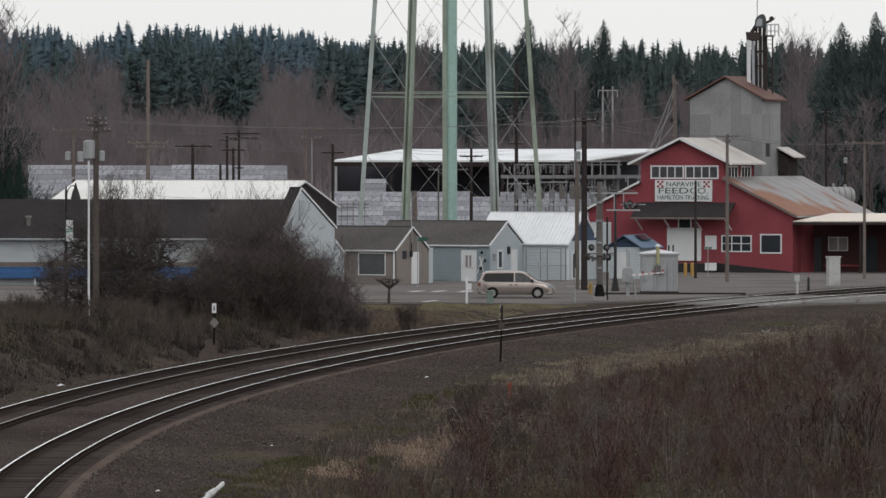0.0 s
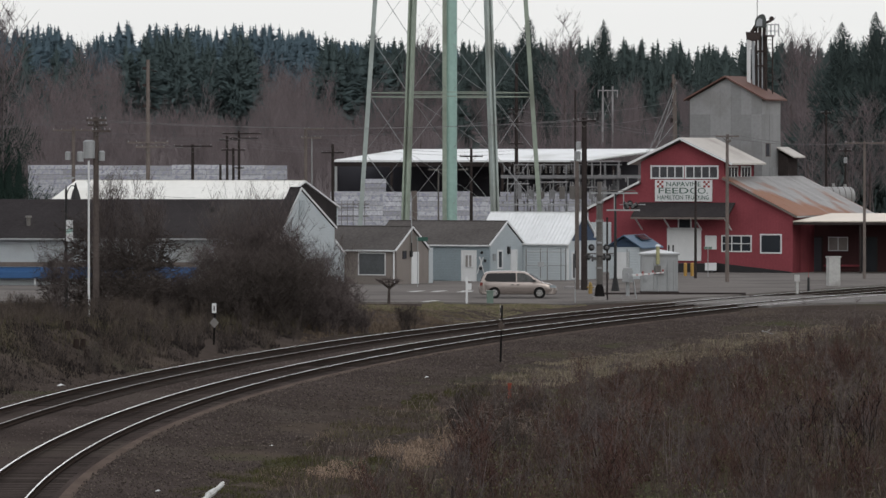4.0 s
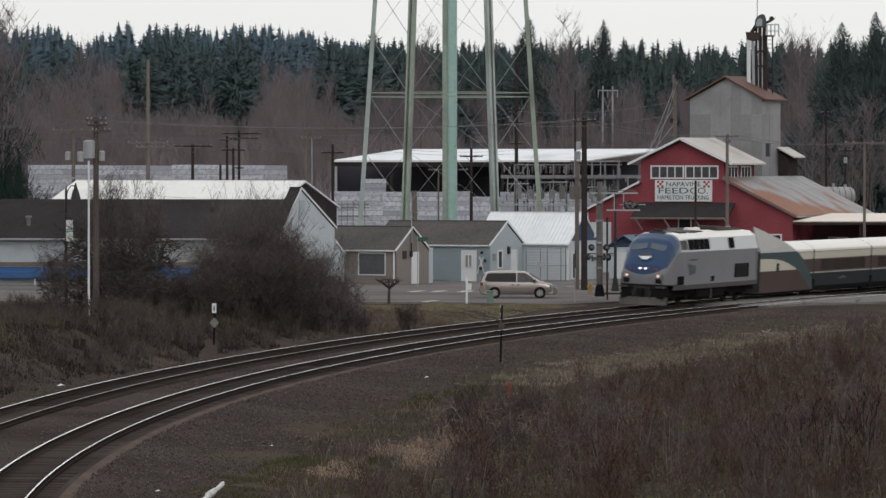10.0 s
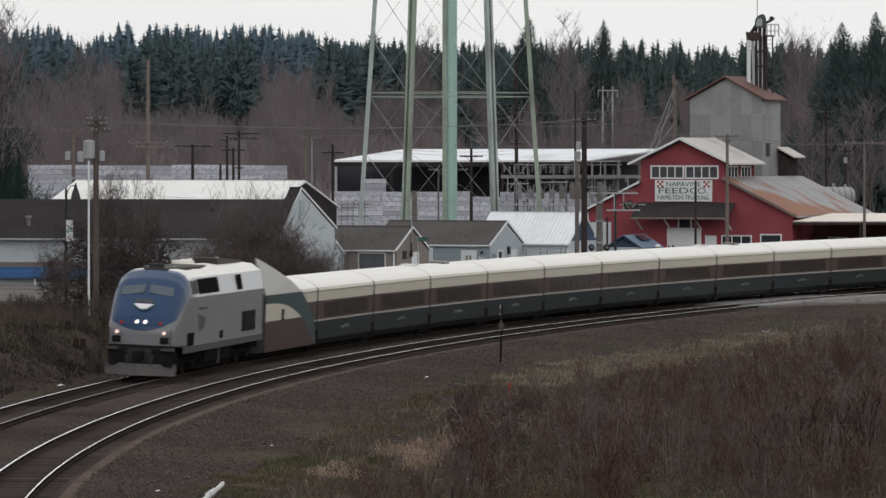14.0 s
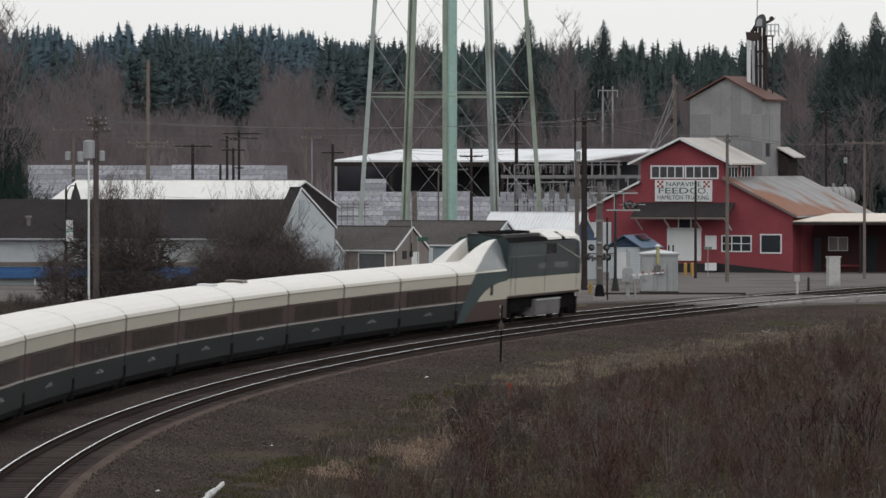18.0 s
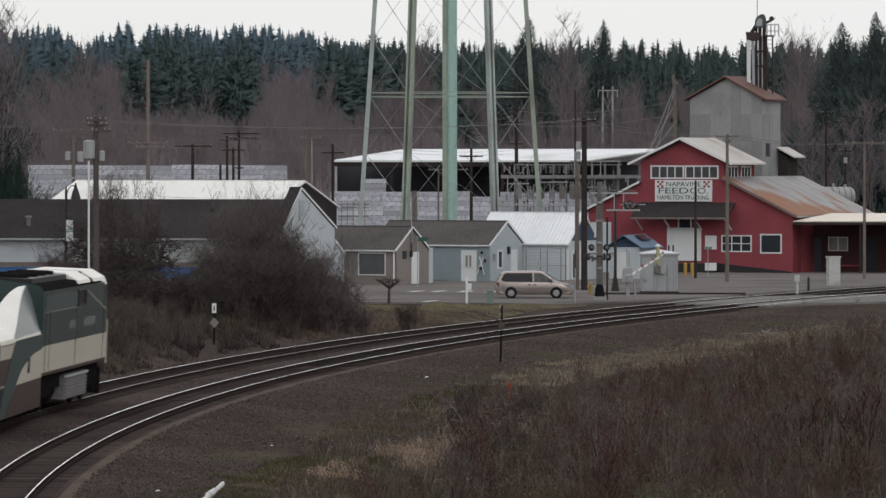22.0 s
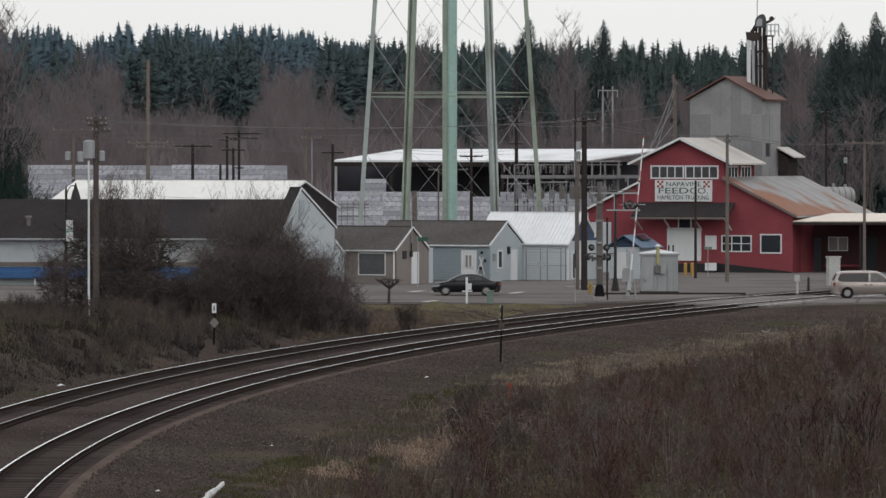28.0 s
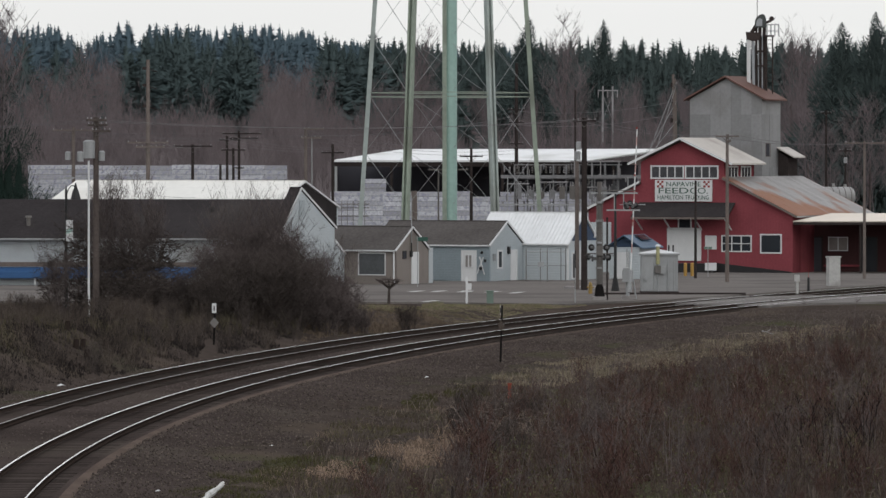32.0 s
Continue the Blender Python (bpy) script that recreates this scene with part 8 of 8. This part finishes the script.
# low growth
def low_bank(x, y):
    """How tall the growth may be: kept low on the open end of the bank, free elsewhere."""
    return np.where(x < -0.062 * y, 0.55 + 0.25 * np.sin(x * 1.7 + y * 0.3) + 0.004 * np.maximum(0, y - 250), np.where(x < -5, 1.25, 9.0))


def tuft_field(name, n, xr, yr, keep, hmin, hmax, r, material, label, category="grass", lean=0.35, clear=True):
    x, y = rng.uniform(*xr, n), rng.uniform(*yr, n)
    m = keep(x, y) & ~((np.abs(x + 11.5) < 0.4) & (y > 268) & (y < 289)) & ~(clear & (x < 0) & (x > -6.4) & (y > 300) & (y < 336))
    x, y = x[m], y[m]
    z = height(x, y)
    h = rng.uniform(hmin, hmax, len(x)) * clump(x, y) * np.where(x > 0, 1 - 0.5 * smooth(205, 280, y), 1)
    h = np.minimum(h, low_bank(x, y))
    a = rng.uniform(0, math.tau, len(x))
    l = h * lean * rng.uniform(0, 1, len(x))
    p0 = np.c_[x, y, z - 0.05]
    p1 = np.c_[x + np.cos(a) * l, y + np.sin(a) * l, z + h]
    return stuff(name, [blades(p0, p1, np.full(len(x), r))], material, label, category)


def patches(x, y, f=0.12, seed=0.0):
    return np.sin(x * f * 2.1 + seed) * np.sin(y * f + seed * 1.7) + 0.6 * np.sin(x * f * 4.7 + y * f * 1.9 + seed) + 0.3 * np.sin(y * f * 5.3 - x * f * 3.1)


def dist(x, y):
    return (x - np.interp(y, LY, LX)) * 0.97


def briar_zone(x, y):
    d = dist(x, y)
    return (d > 16.6 + 0.050 * (y - 188) + 5.0 * smooth(212, 262, y) - 5.5 * smooth(15, 24, x) + 1.3 * patches(x, y, 0.10, 1.0)) & (y < 312) & (x < 0.09 * y + 3)


def clump(x, y):
    return np.clip(0.72 + 0.42 * patches(x, y, 0.33, 7.0) + 0.2 * patches(x, y, 1.1, 3.0), 0.18, 1.6)


# knee-high bushes: a few shapes, strewn
low_kinds = [branching(rng, (0, 0, 0), 1.0, 0.62, 20, 70, 110, 0.009, 0.55, 12, 0.0045, 1.0) for i in range(8)]


def strewn(name, n, xr, yr, keep, hmin, hmax, material, label):
    x, y = rng.uniform(*xr, n), rng.uniform(*yr, n)
    m = keep(x, y) & ~((np.abs(x + 11.5) < 0.4) & (y > 268) & (y < 289)) & ~((x < 0) & (x > -6.4) & (y > 300) & (y < 348))
    x, y = x[m], y[m]
    z = height(x, y)
    hs = rng.uniform(hmin, hmax, len(x)) * clump(x, y) * np.where(x > 0, 1 - 0.58 * smooth(205, 280, y), 1)
    hs = np.minimum(hs, low_bank(x, y))
    out = []
    for i in range(len(x)):
        v, f = low_kinds[rng.integers(0, 8)]
        a = rng.uniform(0, math.tau)
        c, s, h = math.cos(a), math.sin(a), hs[i]
        out.append((np.stack([(v[:, 0] * c - v[:, 1] * s) * h + x[i], (v[:, 0] * s + v[:, 1] * c) * h + y[i], v[:, 2] * h + z[i] - 0.05], 1), f))
    return stuff(name, out, material, label, "brush")


strewn("briar_thicket", 3800, (-12, 32), (148, 322), briar_zone, 0.5, 1.3, BRIAR, "thicket of bare red-brown briars")
strewn("brown_brush", 2200, (-12, 32), (148, 322), lambda x, y: briar_zone(x, y) & (patches(x, y, 0.2, 8.0) > -0.2), 0.5, 1.2, DEAD, "dull brown leafless brush")
strewn("dark_brush", 1700, (-12, 32), (148, 322), lambda x, y: briar_zone(x, y) & (patches(x, y, 0.27, 2.5) > 0.1), 0.5, 1.4, TWIG, "dark leafless brush")
tuft_field("brown_canes", 13000, (-12, 32), (146, 325), briar_zone, 0.5, 1.8, 0.012, DEAD, "dull brown canes among the thicket", "brush", 0.9)
tuft_field("olive_stalks", 60000, (-12, 32), (146, 325), lambda x, y: briar_zone(x, y) & (patches(x, y, 0.25, 9.0) > 0.2), 0.15, 0.8, 0.014, OLIVE, "olive stalks among the thicket", "brush", 0.8)
tuft_field("dead_stalks", 320000, (-18, 32), (146, 330), lambda x, y: (dist(x, y) > 11.8 + 0.045 * np.maximum(0, y - 225)) & (patches(x, y, 0.16, 2.0) > -0.7) & (x < 0.09 * y + 3), 0.07, 0.30, 0.012, DEAD, "dull dead stalks", "brush", 0.9)
tuft_field("straw_tufts", 240000, (-18, 30), (146, 335), lambda x, y: (dist(x, y) > 11.0 + 0.045 * np.maximum(0, y - 225)) & (patches(x, y, 0.22, 4.0) > 0.75) & (x < 0.09 * y + 3), 0.08, 0.32, 0.011, STRAW, "bleached straw-coloured grass tufts", "grass", 0.9)
tuft_field("green_grass", 300000, (-18, 32), (146, 345), lambda x, y: (dist(x, y) > 11.2 + 0.045 * np.maximum(0, y - 225)) & (patches(x, y, 0.13, 5.5) > 0.0) & (x < 0.09 * y + 3), 0.06, 0.24, 0.015, OLIVE, "short dull green grass", "grass", 0.8)
tuft_field("tan_verge", 140000, (-4, 22), (243, 345), lambda x, y: (dist(x, y) > 11.2 + 0.045 * np.maximum(0, y - 225) + 1.2 * patches(x, y, 0.3, 1.0)) & (dist(x, y) < 20.5 + 0.05 * (y - 225) + 4.0 * smooth(212, 262, y) + 1.5 * patches(x, y, 0.2, 6.0)), 0.08, 0.34, 0.016, mat("tan_strip_blades", (0.195, 0.168, 0.122), 0.9, vary=0.4, scale=0.4, fine=3, tint=0.35), "pale tan grass strip beside the ballast", "grass", 0.8)
tuft_field("bank_grass", 110000, (-34, -2), (205, 352), lambda x, y: (dist(x, y) < -5.6 - 1.4 * smooth(268, 305, y) + 0.9 * patches(x, y, 0.4, 2.0)) & (patches(x, y, 0.31, 4.0) > -0.45) & (x > -0.09 * y - 3), 0.10, 0.45, 0.013, BRAMBLE, "dead grass on the bank", "grass", 0.9)
strewn("bank_briars", 900, (-34, -2), (205, 345), lambda x, y: (dist(x, y) < -4.9 - 1.4 * smooth(268, 305, y)) & (x > -0.09 * y - 3), 0.7, 1.9, HOLLOW, "dark bare briars on the bank")
strewn("bank_weeds", 1300, (-34, -2), (205, 345), lambda x, y: (dist(x, y) < -4.7 - 1.3 * smooth(268, 305, y) + 0.4 * patches(x, y, 0.4, 2.0)) & (x > -0.09 * y - 3), 0.5, 1.5, BRAMBLE, "dull brown weeds covering the bank")
tuft_field("bank_green", 60000, (-34, -4), (222, 330), lambda x, y: (dist(x, y) < -7.6 + patches(x, y, 0.3, 4.0)) & (patches(x, y, 0.21, 1.0) > -0.1) & (x > -0.09 * y - 3), 0.2, 0.75, 0.013, OLIVE, "olive grass on the upper bank", "grass", 0.8)
strewn("bank_bramble", 1000, (-34, -2), (215, 345), lambda x, y: (dist(x, y) < -5.4 - 1.4 * smooth(268, 305, y)) & (patches(x, y, 0.2, 3.0) > -0.1) & (x > -0.09 * y - 3), 0.6, 1.8, BRAMBLE, "olive bramble on the bank")
# Dark brush takes the place of shadow along the bank's foot.
strewn("foot_bramble", 1700, (-34, -2), (205, 318), lambda x, y: (dist(x, y) < -4.8 - 1.3 * smooth(268, 305, y)) & (dist(x, y) > -9.5) & (patches(x, y, 0.35, 2.0) > -0.5) & (x > -0.09 * y - 3), 0.25, 0.7, HOLLOW, "bramble along the foot of the bank, darkened as its shadow")
# The lower bank's shade is put into the bracken's near-black colour.
strewn("bank_bracken", 1500, (-34, -10), (198, 290), lambda x, y: (dist(x, y) < -5.2 + 0.6 * patches(x, y, 0.4, 5.0)) & (dist(x, y) > -10.5 + 1.5 * patches(x, y, 0.25, 2.0)) & (x > -0.09 * y - 3), 0.3, 1.0, mat("shade_dark_bracken", (0.027, 0.023, 0.022), 0.9, vary=0.4, scale=0.3, fine=3, tint=0.4), "bracken on the lower bank, dark in place of shade")
tuft_field("bracken_litter", 150000, (-34, -8), (196, 305), lambda x, y: (dist(x, y) < -4.9 - 1.2 * smooth(268, 305, y) + 0.5 * patches(x, y, 0.4, 2.0)) & (dist(x, y) > -11.5 + 1.5 * patches(x, y, 0.25, 2.0)) & (x > -0.09 * y - 3), 0.06, 0.26, 0.018, bpy.data.materials["shade_dark_bracken"], "bracken litter on the lower bank, coloured dark for shade", "grass", 1.2)
strewn("gravel_weeds", 260, (-18, 30), (150, 330), lambda x, y: (dist(x, y) > 8.3) & (dist(x, y) < 14), 0.12, 0.4, DEAD, "small dead weeds on the gravel")
tuft_field("verge_grass", 60000, (-8, 9), (336, 362), lambda x, y: (dist(x, y) < -5.8) & ((x > -1.2) | (y < 344)), 0.08, 0.26, 0.016, VERGE, "grass verge beside the street", "grass", 0.8)
tuft_field("bank_grass", 42000, (-7.5, 3), (296, 340), lambda x, y: dist(x, y) < -5.8, 0.06, 0.3, 0.016, mat("brown_slope_blades", (0.120, 0.094, 0.072), 0.9, vary=0.45, scale=0.4, fine=3, tint=0.35), "short dead grass on the bank below the street", "grass", 0.8, False)
strewn("verge_bramble", 900, (-18, 12), (147, 262), lambda x, y: (dist(x, y) > 11.6 + 1.2 * patches(x, y, 0.3, 1.0)) & (dist(x, y) < 19 + 0.1 * (y - 165)) & (patches(x, y, 0.24, 6.0) > 0.1), 0.2, 0.6, HOLLOW, "low dark bramble clumps on the verge")
tuft_field("verge_green", 46000, (-8, 9), (331, 366), lambda x, y: (dist(x, y) < -5.8) & (patches(x, y, 0.5, 3.0) > -0.5) & ((x > -1.2) | (y < 345)), 0.08, 0.26, 0.016, mat("green_verge_blades", (0.140, 0.145, 0.070), 0.9, vary=0.3, scale=0.4, fine=3, tint=0.35), "green grass along the edge of the street", "grass", 0.7)
# canes that arch over and bleached clumps that droop
def arching(name, n, xr, yr, keep, hmin, hmax, r, material, label, out=1.2):
    x, y = rng.uniform(*xr, n), rng.uniform(*yr, n)
    m = keep(x, y)
    x, y = x[m], y[m]
    h = rng.uniform(hmin, hmax, len(x)) * clump(x, y)
    a = rng.uniform(0, math.tau, len(x))
    k = rng.uniform(0.4, out, len(x))
    p = [np.c_[x + np.cos(a) * h * k * u, y + np.sin(a) * h * k * u, height(x, y) - 0.03 + h * w] for u, w in ((0, 0), (0.12, 0.55), (0.40, 0.92), (0.75, 0.85), (1.05, 0.45))]
    pieces = []
    for q0, q1, f in zip(p, p[1:], (1.0, 0.9, 0.75, 0.55)):
        ax = (q1 - q0) / np.maximum(np.linalg.norm(q1 - q0, axis=1, keepdims=True), 1e-6)
        sd = np.cross(ax, np.array([[0.35, -1.0, 0.2]]))
        sd = sd / np.maximum(np.linalg.norm(sd, axis=1, keepdims=True), 1e-6) * r * f
        v = np.stack([q0 - sd, q0 + sd, q1 + sd, q1 - sd], 1).reshape(-1, 3)
        i = np.arange(len(x))[:, None] * 4
        pieces.append((v, np.concatenate([i + np.array([[0, 1, 2]]), i + np.array([[0, 2, 3]])], 1).reshape(-1, 3)))
    return stuff(name, pieces, material, label, "brush")


def spot(cx, cy, rx, ry):
    return lambda x, y: ((x - cx) / rx) ** 2 + ((y - cy) / ry) ** 2 + 0.35 * patches(x, y, 0.9, 2.0) < 1


GREY_CANE = mat("grey_bleached_canes", (0.135, 0.112, 0.098), 0.9, vary=0.35, scale=0.4, fine=3, tint=0.45)
CLUMP = mat("bleached_clump_grass", (0.185, 0.138, 0.105), 0.9, vary=0.35, scale=1.0, fine=5, tint=0.45)
MOSS = mat("mossy_green_blades", (0.062, 0.060, 0.028), 0.9, vary=0.35, scale=0.6, fine=4, tint=0.35)
verge_zone = lambda x, y: (dist(x, y) > 12.2 + 0.045 * np.maximum(0, y - 225)) & (x < 0.09 * y + 3)
arching("arched_canes", 7000, (-12, 26), (147, 300), lambda x, y: verge_zone(x, y) & (patches(x, y, 0.25, 3.3) > -0.2), 0.25, 0.9, 0.008, GREY_CANE, "arching grey bleached canes")
arching("dark_canes", 9000, (-12, 28), (147, 300), lambda x, y: verge_zone(x, y) & (briar_zone(x, y) | (y < 205)) & (patches(x, y, 0.23, 0.4) > -0.3), 0.3, 1.0, 0.010, HOLLOW, "arching dark bramble canes")
for cx, cy, rx, ry, n in ((-0.7, 187.5, 1.25, 5.5, 5200), (-3.3, 176.5, 0.9, 4.5, 2600), (-1.0, 181.0, 0.6, 3.0, 900), (3.9, 196, 0.7, 4, 1100), (0.6, 170, 0.6, 3.5, 900)):
    arching("straw_clump", n, (cx - 2 * rx, cx + 2 * rx), (cy - 2 * ry, cy + 2 * ry), spot(cx, cy, rx, ry), 0.22, 0.55, 0.010, CLUMP, "bleached drooping grass clump", 0.9)
for cx, cy, rx, ry in ((-4.6, 180, 1.5, 7.0), (-6.6, 170, 1.6, 6.0), (-1.9, 180.5, 0.8, 4.0), (3.0, 168, 1.6, 8.0), (8.4, 170, 2.2, 9.0), (-0.9, 228, 0.7, 5.0), (0.9, 236, 0.9, 6.0)):
    tuft_field("moss_grass", 16000, (cx - 2 * rx, cx + 2 * rx), (cy - 2 * ry, cy + 2 * ry), spot(cx, cy, rx, ry), 0.05, 0.2, 0.014, MOSS, "mossy green winter grass patch", "grass", 0.9)
for cx, cy, rx, ry, n, cane in ((1.6, 206, 1.5, 9, 1500, GREY_CANE), (3.2, 194, 1.3, 8, 1300, GREY_CANE), (2.9, 200, 0.7, 4, 420, CLUMP), (0.7, 190, 0.9, 6, 700, CLUMP), (6.5, 205, 1.5, 8, 700, GREY_CANE)):
    arching("bleached_canes", n, (cx - 2 * rx, cx + 2 * rx), (cy - 2 * ry, cy + 2 * ry), spot(cx, cy, rx, ry), 0.35, 0.95, 0.009, cane, "tangle of bleached drooping canes", 1.3)
for cx, cy, rx, ry in ((1.0, 203, 0.9, 5), (2.6, 205, 0.9, 6), (2.0, 188, 1.1, 6), (4.6, 190, 1.2, 7)):
    strewn("dark_tangle", 70, (cx - rx, cx + rx), (cy - ry, cy + ry), spot(cx, cy, rx, ry), 0.6, 1.1, HOLLOW, "dark tangled bramble mound")
# dark branchy saplings standing close by in the thicket
BARK = mat("wet_dark_bark", (0.010, 0.008, 0.008), 0.8, vary=0.3, scale=2)
for u, dd, h in ((1452, 166, 2.7), (1418, 170, 2.2), (1500, 163, 2.6), (1388, 174, 1.9), (1535, 168, 2.8), (1340, 168, 1.5)):
    x = (u - 784) * dd / 10139.9
    t = thing("bare_sapling", (x, dd, float(height(x, dd)) - 0.05), 0, "dark leafless sapling in the thicket", "tree", "saplings in the thicket")
    part("stem", twigs(np.array([[0, 0, 0]]), np.array([[rng.uniform(-0.5, 0.2), 0, h]]), np.array([0.026])), BARK, t)
    part("crown", branching(rng, (0, 0, 0), h, h * 0.42, 16, 44, 40, 0.019, 0.42, 4, 0.0055, 0.9), BARK, t)
# loose stones on the shoulders and between the tracks
def stones(name, n, xr, yr, keep, lift, material, label):
    x, y = rng.uniform(*xr, n), rng.uniform(*yr, n)
    m = keep(x, y) & ~((np.abs(x + 11.5) < 0.4) & (y > 268) & (y < 289)) & ~((x < 0) & (x > -6.4) & (y > 300) & (y < 336))
    x, y = x[m], y[m]
    d = dist(x, y)
    z = np.maximum(height(x, y), np.where((d > -3.0) & (d < SPACING + 6.2), lift(d), -9))
    k = rng.uniform(0.015, 0.042, len(x))
    c = np.stack([x, y, z + k * 0.25], 1)
    ax = rng.uniform(0.6, 1.2, (len(x), 6)) * k[:, None]
    off = np.array([[1, 0, 0], [-1, 0, 0], [0, 1, 0], [0, -1, 0], [0, 0, 1], [0, 0, -1]], float)
    v = (c[:, None, :] + off[None] * ax[:, :, None]).reshape(-1, 3)
    f0 = np.array([[0, 2, 4], [2, 1, 4], [1, 3, 4], [3, 0, 4], [2, 0, 5], [1, 2, 5], [3, 1, 5], [0, 3, 5]])
    f = (np.arange(len(x))[:, None, None] * 6 + f0[None]).reshape(-1, 3)
    return stuff(name, (v, f), material, label, "gravel")


STONE = mat("loose_stone", (0.082, 0.068, 0.060), 0.9, vary=0.25, scale=0.5, fine=4, tint=0.5)
bed_top = lambda d: np.where(d < SPACING + 2.1, -0.21, -0.26 - (d - SPACING - 2.1) * 0.09)
stones("ballast_stones", 240000, (-24, 28), (150, 350), lambda x, y: (dist(x, y) > SPACING + 1.6) & (dist(x, y) < 12.5 + 0.045 * np.maximum(0, y - 225) + 1.5 * patches(x, y, 0.3, 1.0)), bed_top, STONE, "loose dark crushed stone beside the track")
stones("bed_stones", 60000, (-24, 28), (180, 360), lambda x, y: (np.abs(dist(x, y) - SPACING / 2) < 1.2), bed_top, STONE, "loose dark crushed stone between the tracks")
stones("path_stones", 40000, (-30, 12), (190, 350), lambda x, y: (dist(x, y) < -1.6) & (dist(x, y) > -6.5), bed_top, STONE, "loose stone along the foot of the bank")
# small leaves still hanging in the thicket
n = 90000
x, y = rng.uniform(-4, 20, n), rng.uniform(147, 230, n)
m = briar_zone(x, y) & (patches(x, y, 0.3, 4.0) > 0.1)
x, y = x[m], y[m]
c = np.c_[x, y, height(x, y) + rng.uniform(0.15, 0.9, len(x)) * clump(x, y)]
e1, e2 = rng.normal(0, 0.017, (len(x), 3)), rng.normal(0, 0.017, (len(x), 3))
v = np.stack([c - e1, c + e2, c + e1, c - e2], 1).reshape(-1, 3)
k = np.arange(len(x))[:, None] * 4
f = np.concatenate([k + np.array([[0, 1, 2]]), k + np.array([[0, 2, 3]])], 1).reshape(-1, 3)
stuff("bramble_leaves", (v, f), mat("yellow_green_leaves", (0.088, 0.088, 0.046), 0.8, vary=0.4, scale=1, fine=4, tint=0.5), "small yellow-green bramble leaves", "leaves")
# single bare saplings in the thicket
pieces = []
for i in range(130):
    y = rng.uniform(148, 300)
    x = rng.uniform(0.0, 0.08) * y
    if briar_zone(np.array([x]), np.array([y]))[0]:
        h = rng.uniform(1.4, 2.8) * (1.25 if y < 180 else 1)
        pieces.append(branching(rng, (x, y, float(height(x, y))), h, h * 0.45, 9, 22, 30, 0.016, 0.3, 2, 0.006))
stuff("saplings", pieces, TWIG, "thin dark bare saplings", "brush")

for u, dd in ((133, 263), (145, 264), (152, 262), (186, 267), (118, 268)):
    x = (u - 784) * dd / 10139.9
    t = thing("tree_stump", (x, dd, float(height(x, dd)) - 0.1), 0, "dark rotten tree stump on the bank", "stump", "stumps on the bank")
    part("stump", tubed((0, 0, 0), (0.05, 0, 0.55), 0.16, 0.12, 9), RAIL, t)

VAN = [(0, 913.5), (1, 915), (3, 916.5), (6, 917.5), (18, 917.5), (19, 918), (20, 920.5), (21, 929.5), (22, 946.5), (22.5, 960.5), (23, 978.5), (23.5, 1006.5), (24, 1043.5), (24.5, 1086.5), (25, 1136.5), (25.5, 1193.5), (27.5, 1463.5), (28, 1540.5), (29, 1701.5), (32, 2203.5)]
SEDAN = [(0, 2450), (18.5, 2450), (21.5, 2170), (24.5, 1572), (25, 1485), (25.5, 1391), (27.5, 950), (28, 825), (28.5, 695), (28.8, 618), (29.2, 535), (29.7, 465), (30.3, 440), (32, 440)]
ARM = [(0, 0), (21.4, 0), (22, 7), (23, 18.6), (24, 27), (25, 35), (26, 45), (27, 56), (28, 66.8), (29, 75), (30, 78.5), (32, 78.6)]


# ---- what moves
def run(t):
    """How far along the line the engine's nose lies at t seconds."""
    drift = np.interp(t, (9.5, 11, 12, 13, 14, 15.5, 17, 20), (-1.1, -0.85, -0.15, 0.45, 0.75, 0.65, 0.45, 0.0))
    return -67.5 - 28.135 * (t - 15) - float(drift)


def rolling(ob, back, half):
    """Keys a vehicle whose middle lies back metres behind the nose point, bogies half metres to each side."""
    rows = []
    for i in range(65):
        t = i * 0.5
        s = run(t) + back
        a, b = on_line(s - half), on_line(s + half)
        p, q = (a + b) / 2, a - b
        tilt = CANT / 1.505
        m = Matrix.Translation((p.x, p.y, CANT / 2)) @ Matrix.Rotation(math.atan2(q.y, q.x), 4, "Z") @ Matrix.Rotation(-tilt, 4, "X")
        rows.append((t, m))
    walk(ob, rows)


def motions():
    rolling(loco, 9.65, 6.5)
    rolling(fin_front, 26.9, 5.9)
    for i, c in enumerate(COACHES):
        rolling(c, 33.1 + PITCH * (i + 0.5), PITCH / 2)
    tail = 33.1 + PITCH * len(COACHES)
    rolling(fin_rear, tail + 5.8, 5.4)
    rolling(cab, tail + 11.6 + 8.35, 5.6)
    # the van creeps, waits for the gates, then drives over the crossing
    walk(van, [(t, pose((u - 784) * 373.5 / 10139.9, 373.5, 0.0, 0, 0, 0)) for t, u in VAN])
    walk(sedan, [(t, pose((u - 784) * 380.5 / 10139.9, 380.5, 0.0, 0, 0, 180)) for t, u in SEDAN])
    # road wheels turn as the cars roll
    for c, w, x, y, r in WHEELS:
        table, k, turn = (VAN, 373.5 / 10139.9, 1) if c == van else (SEDAN, 380.5 / 10139.9, -1)
        ts, us = [t for t, u in table], [u for t, u in table]
        rows = [(0.0, pose(x, y, r))]
        for i in range(18 * 25, 32 * 25 + 1):
            t = i / 25
            roll = (float(np.interp(t, ts, us)) - float(np.interp(18.0, ts, us))) * k / r * turn
            rows.append((t, pose(x, y, r, 0, math.degrees(roll), 0)))
        walk(w, rows)
    walk(gate_arm, [(t, GATE @ pose(0, 0, 0, 0, -a, 0)) for t, a in ARM])


motions()
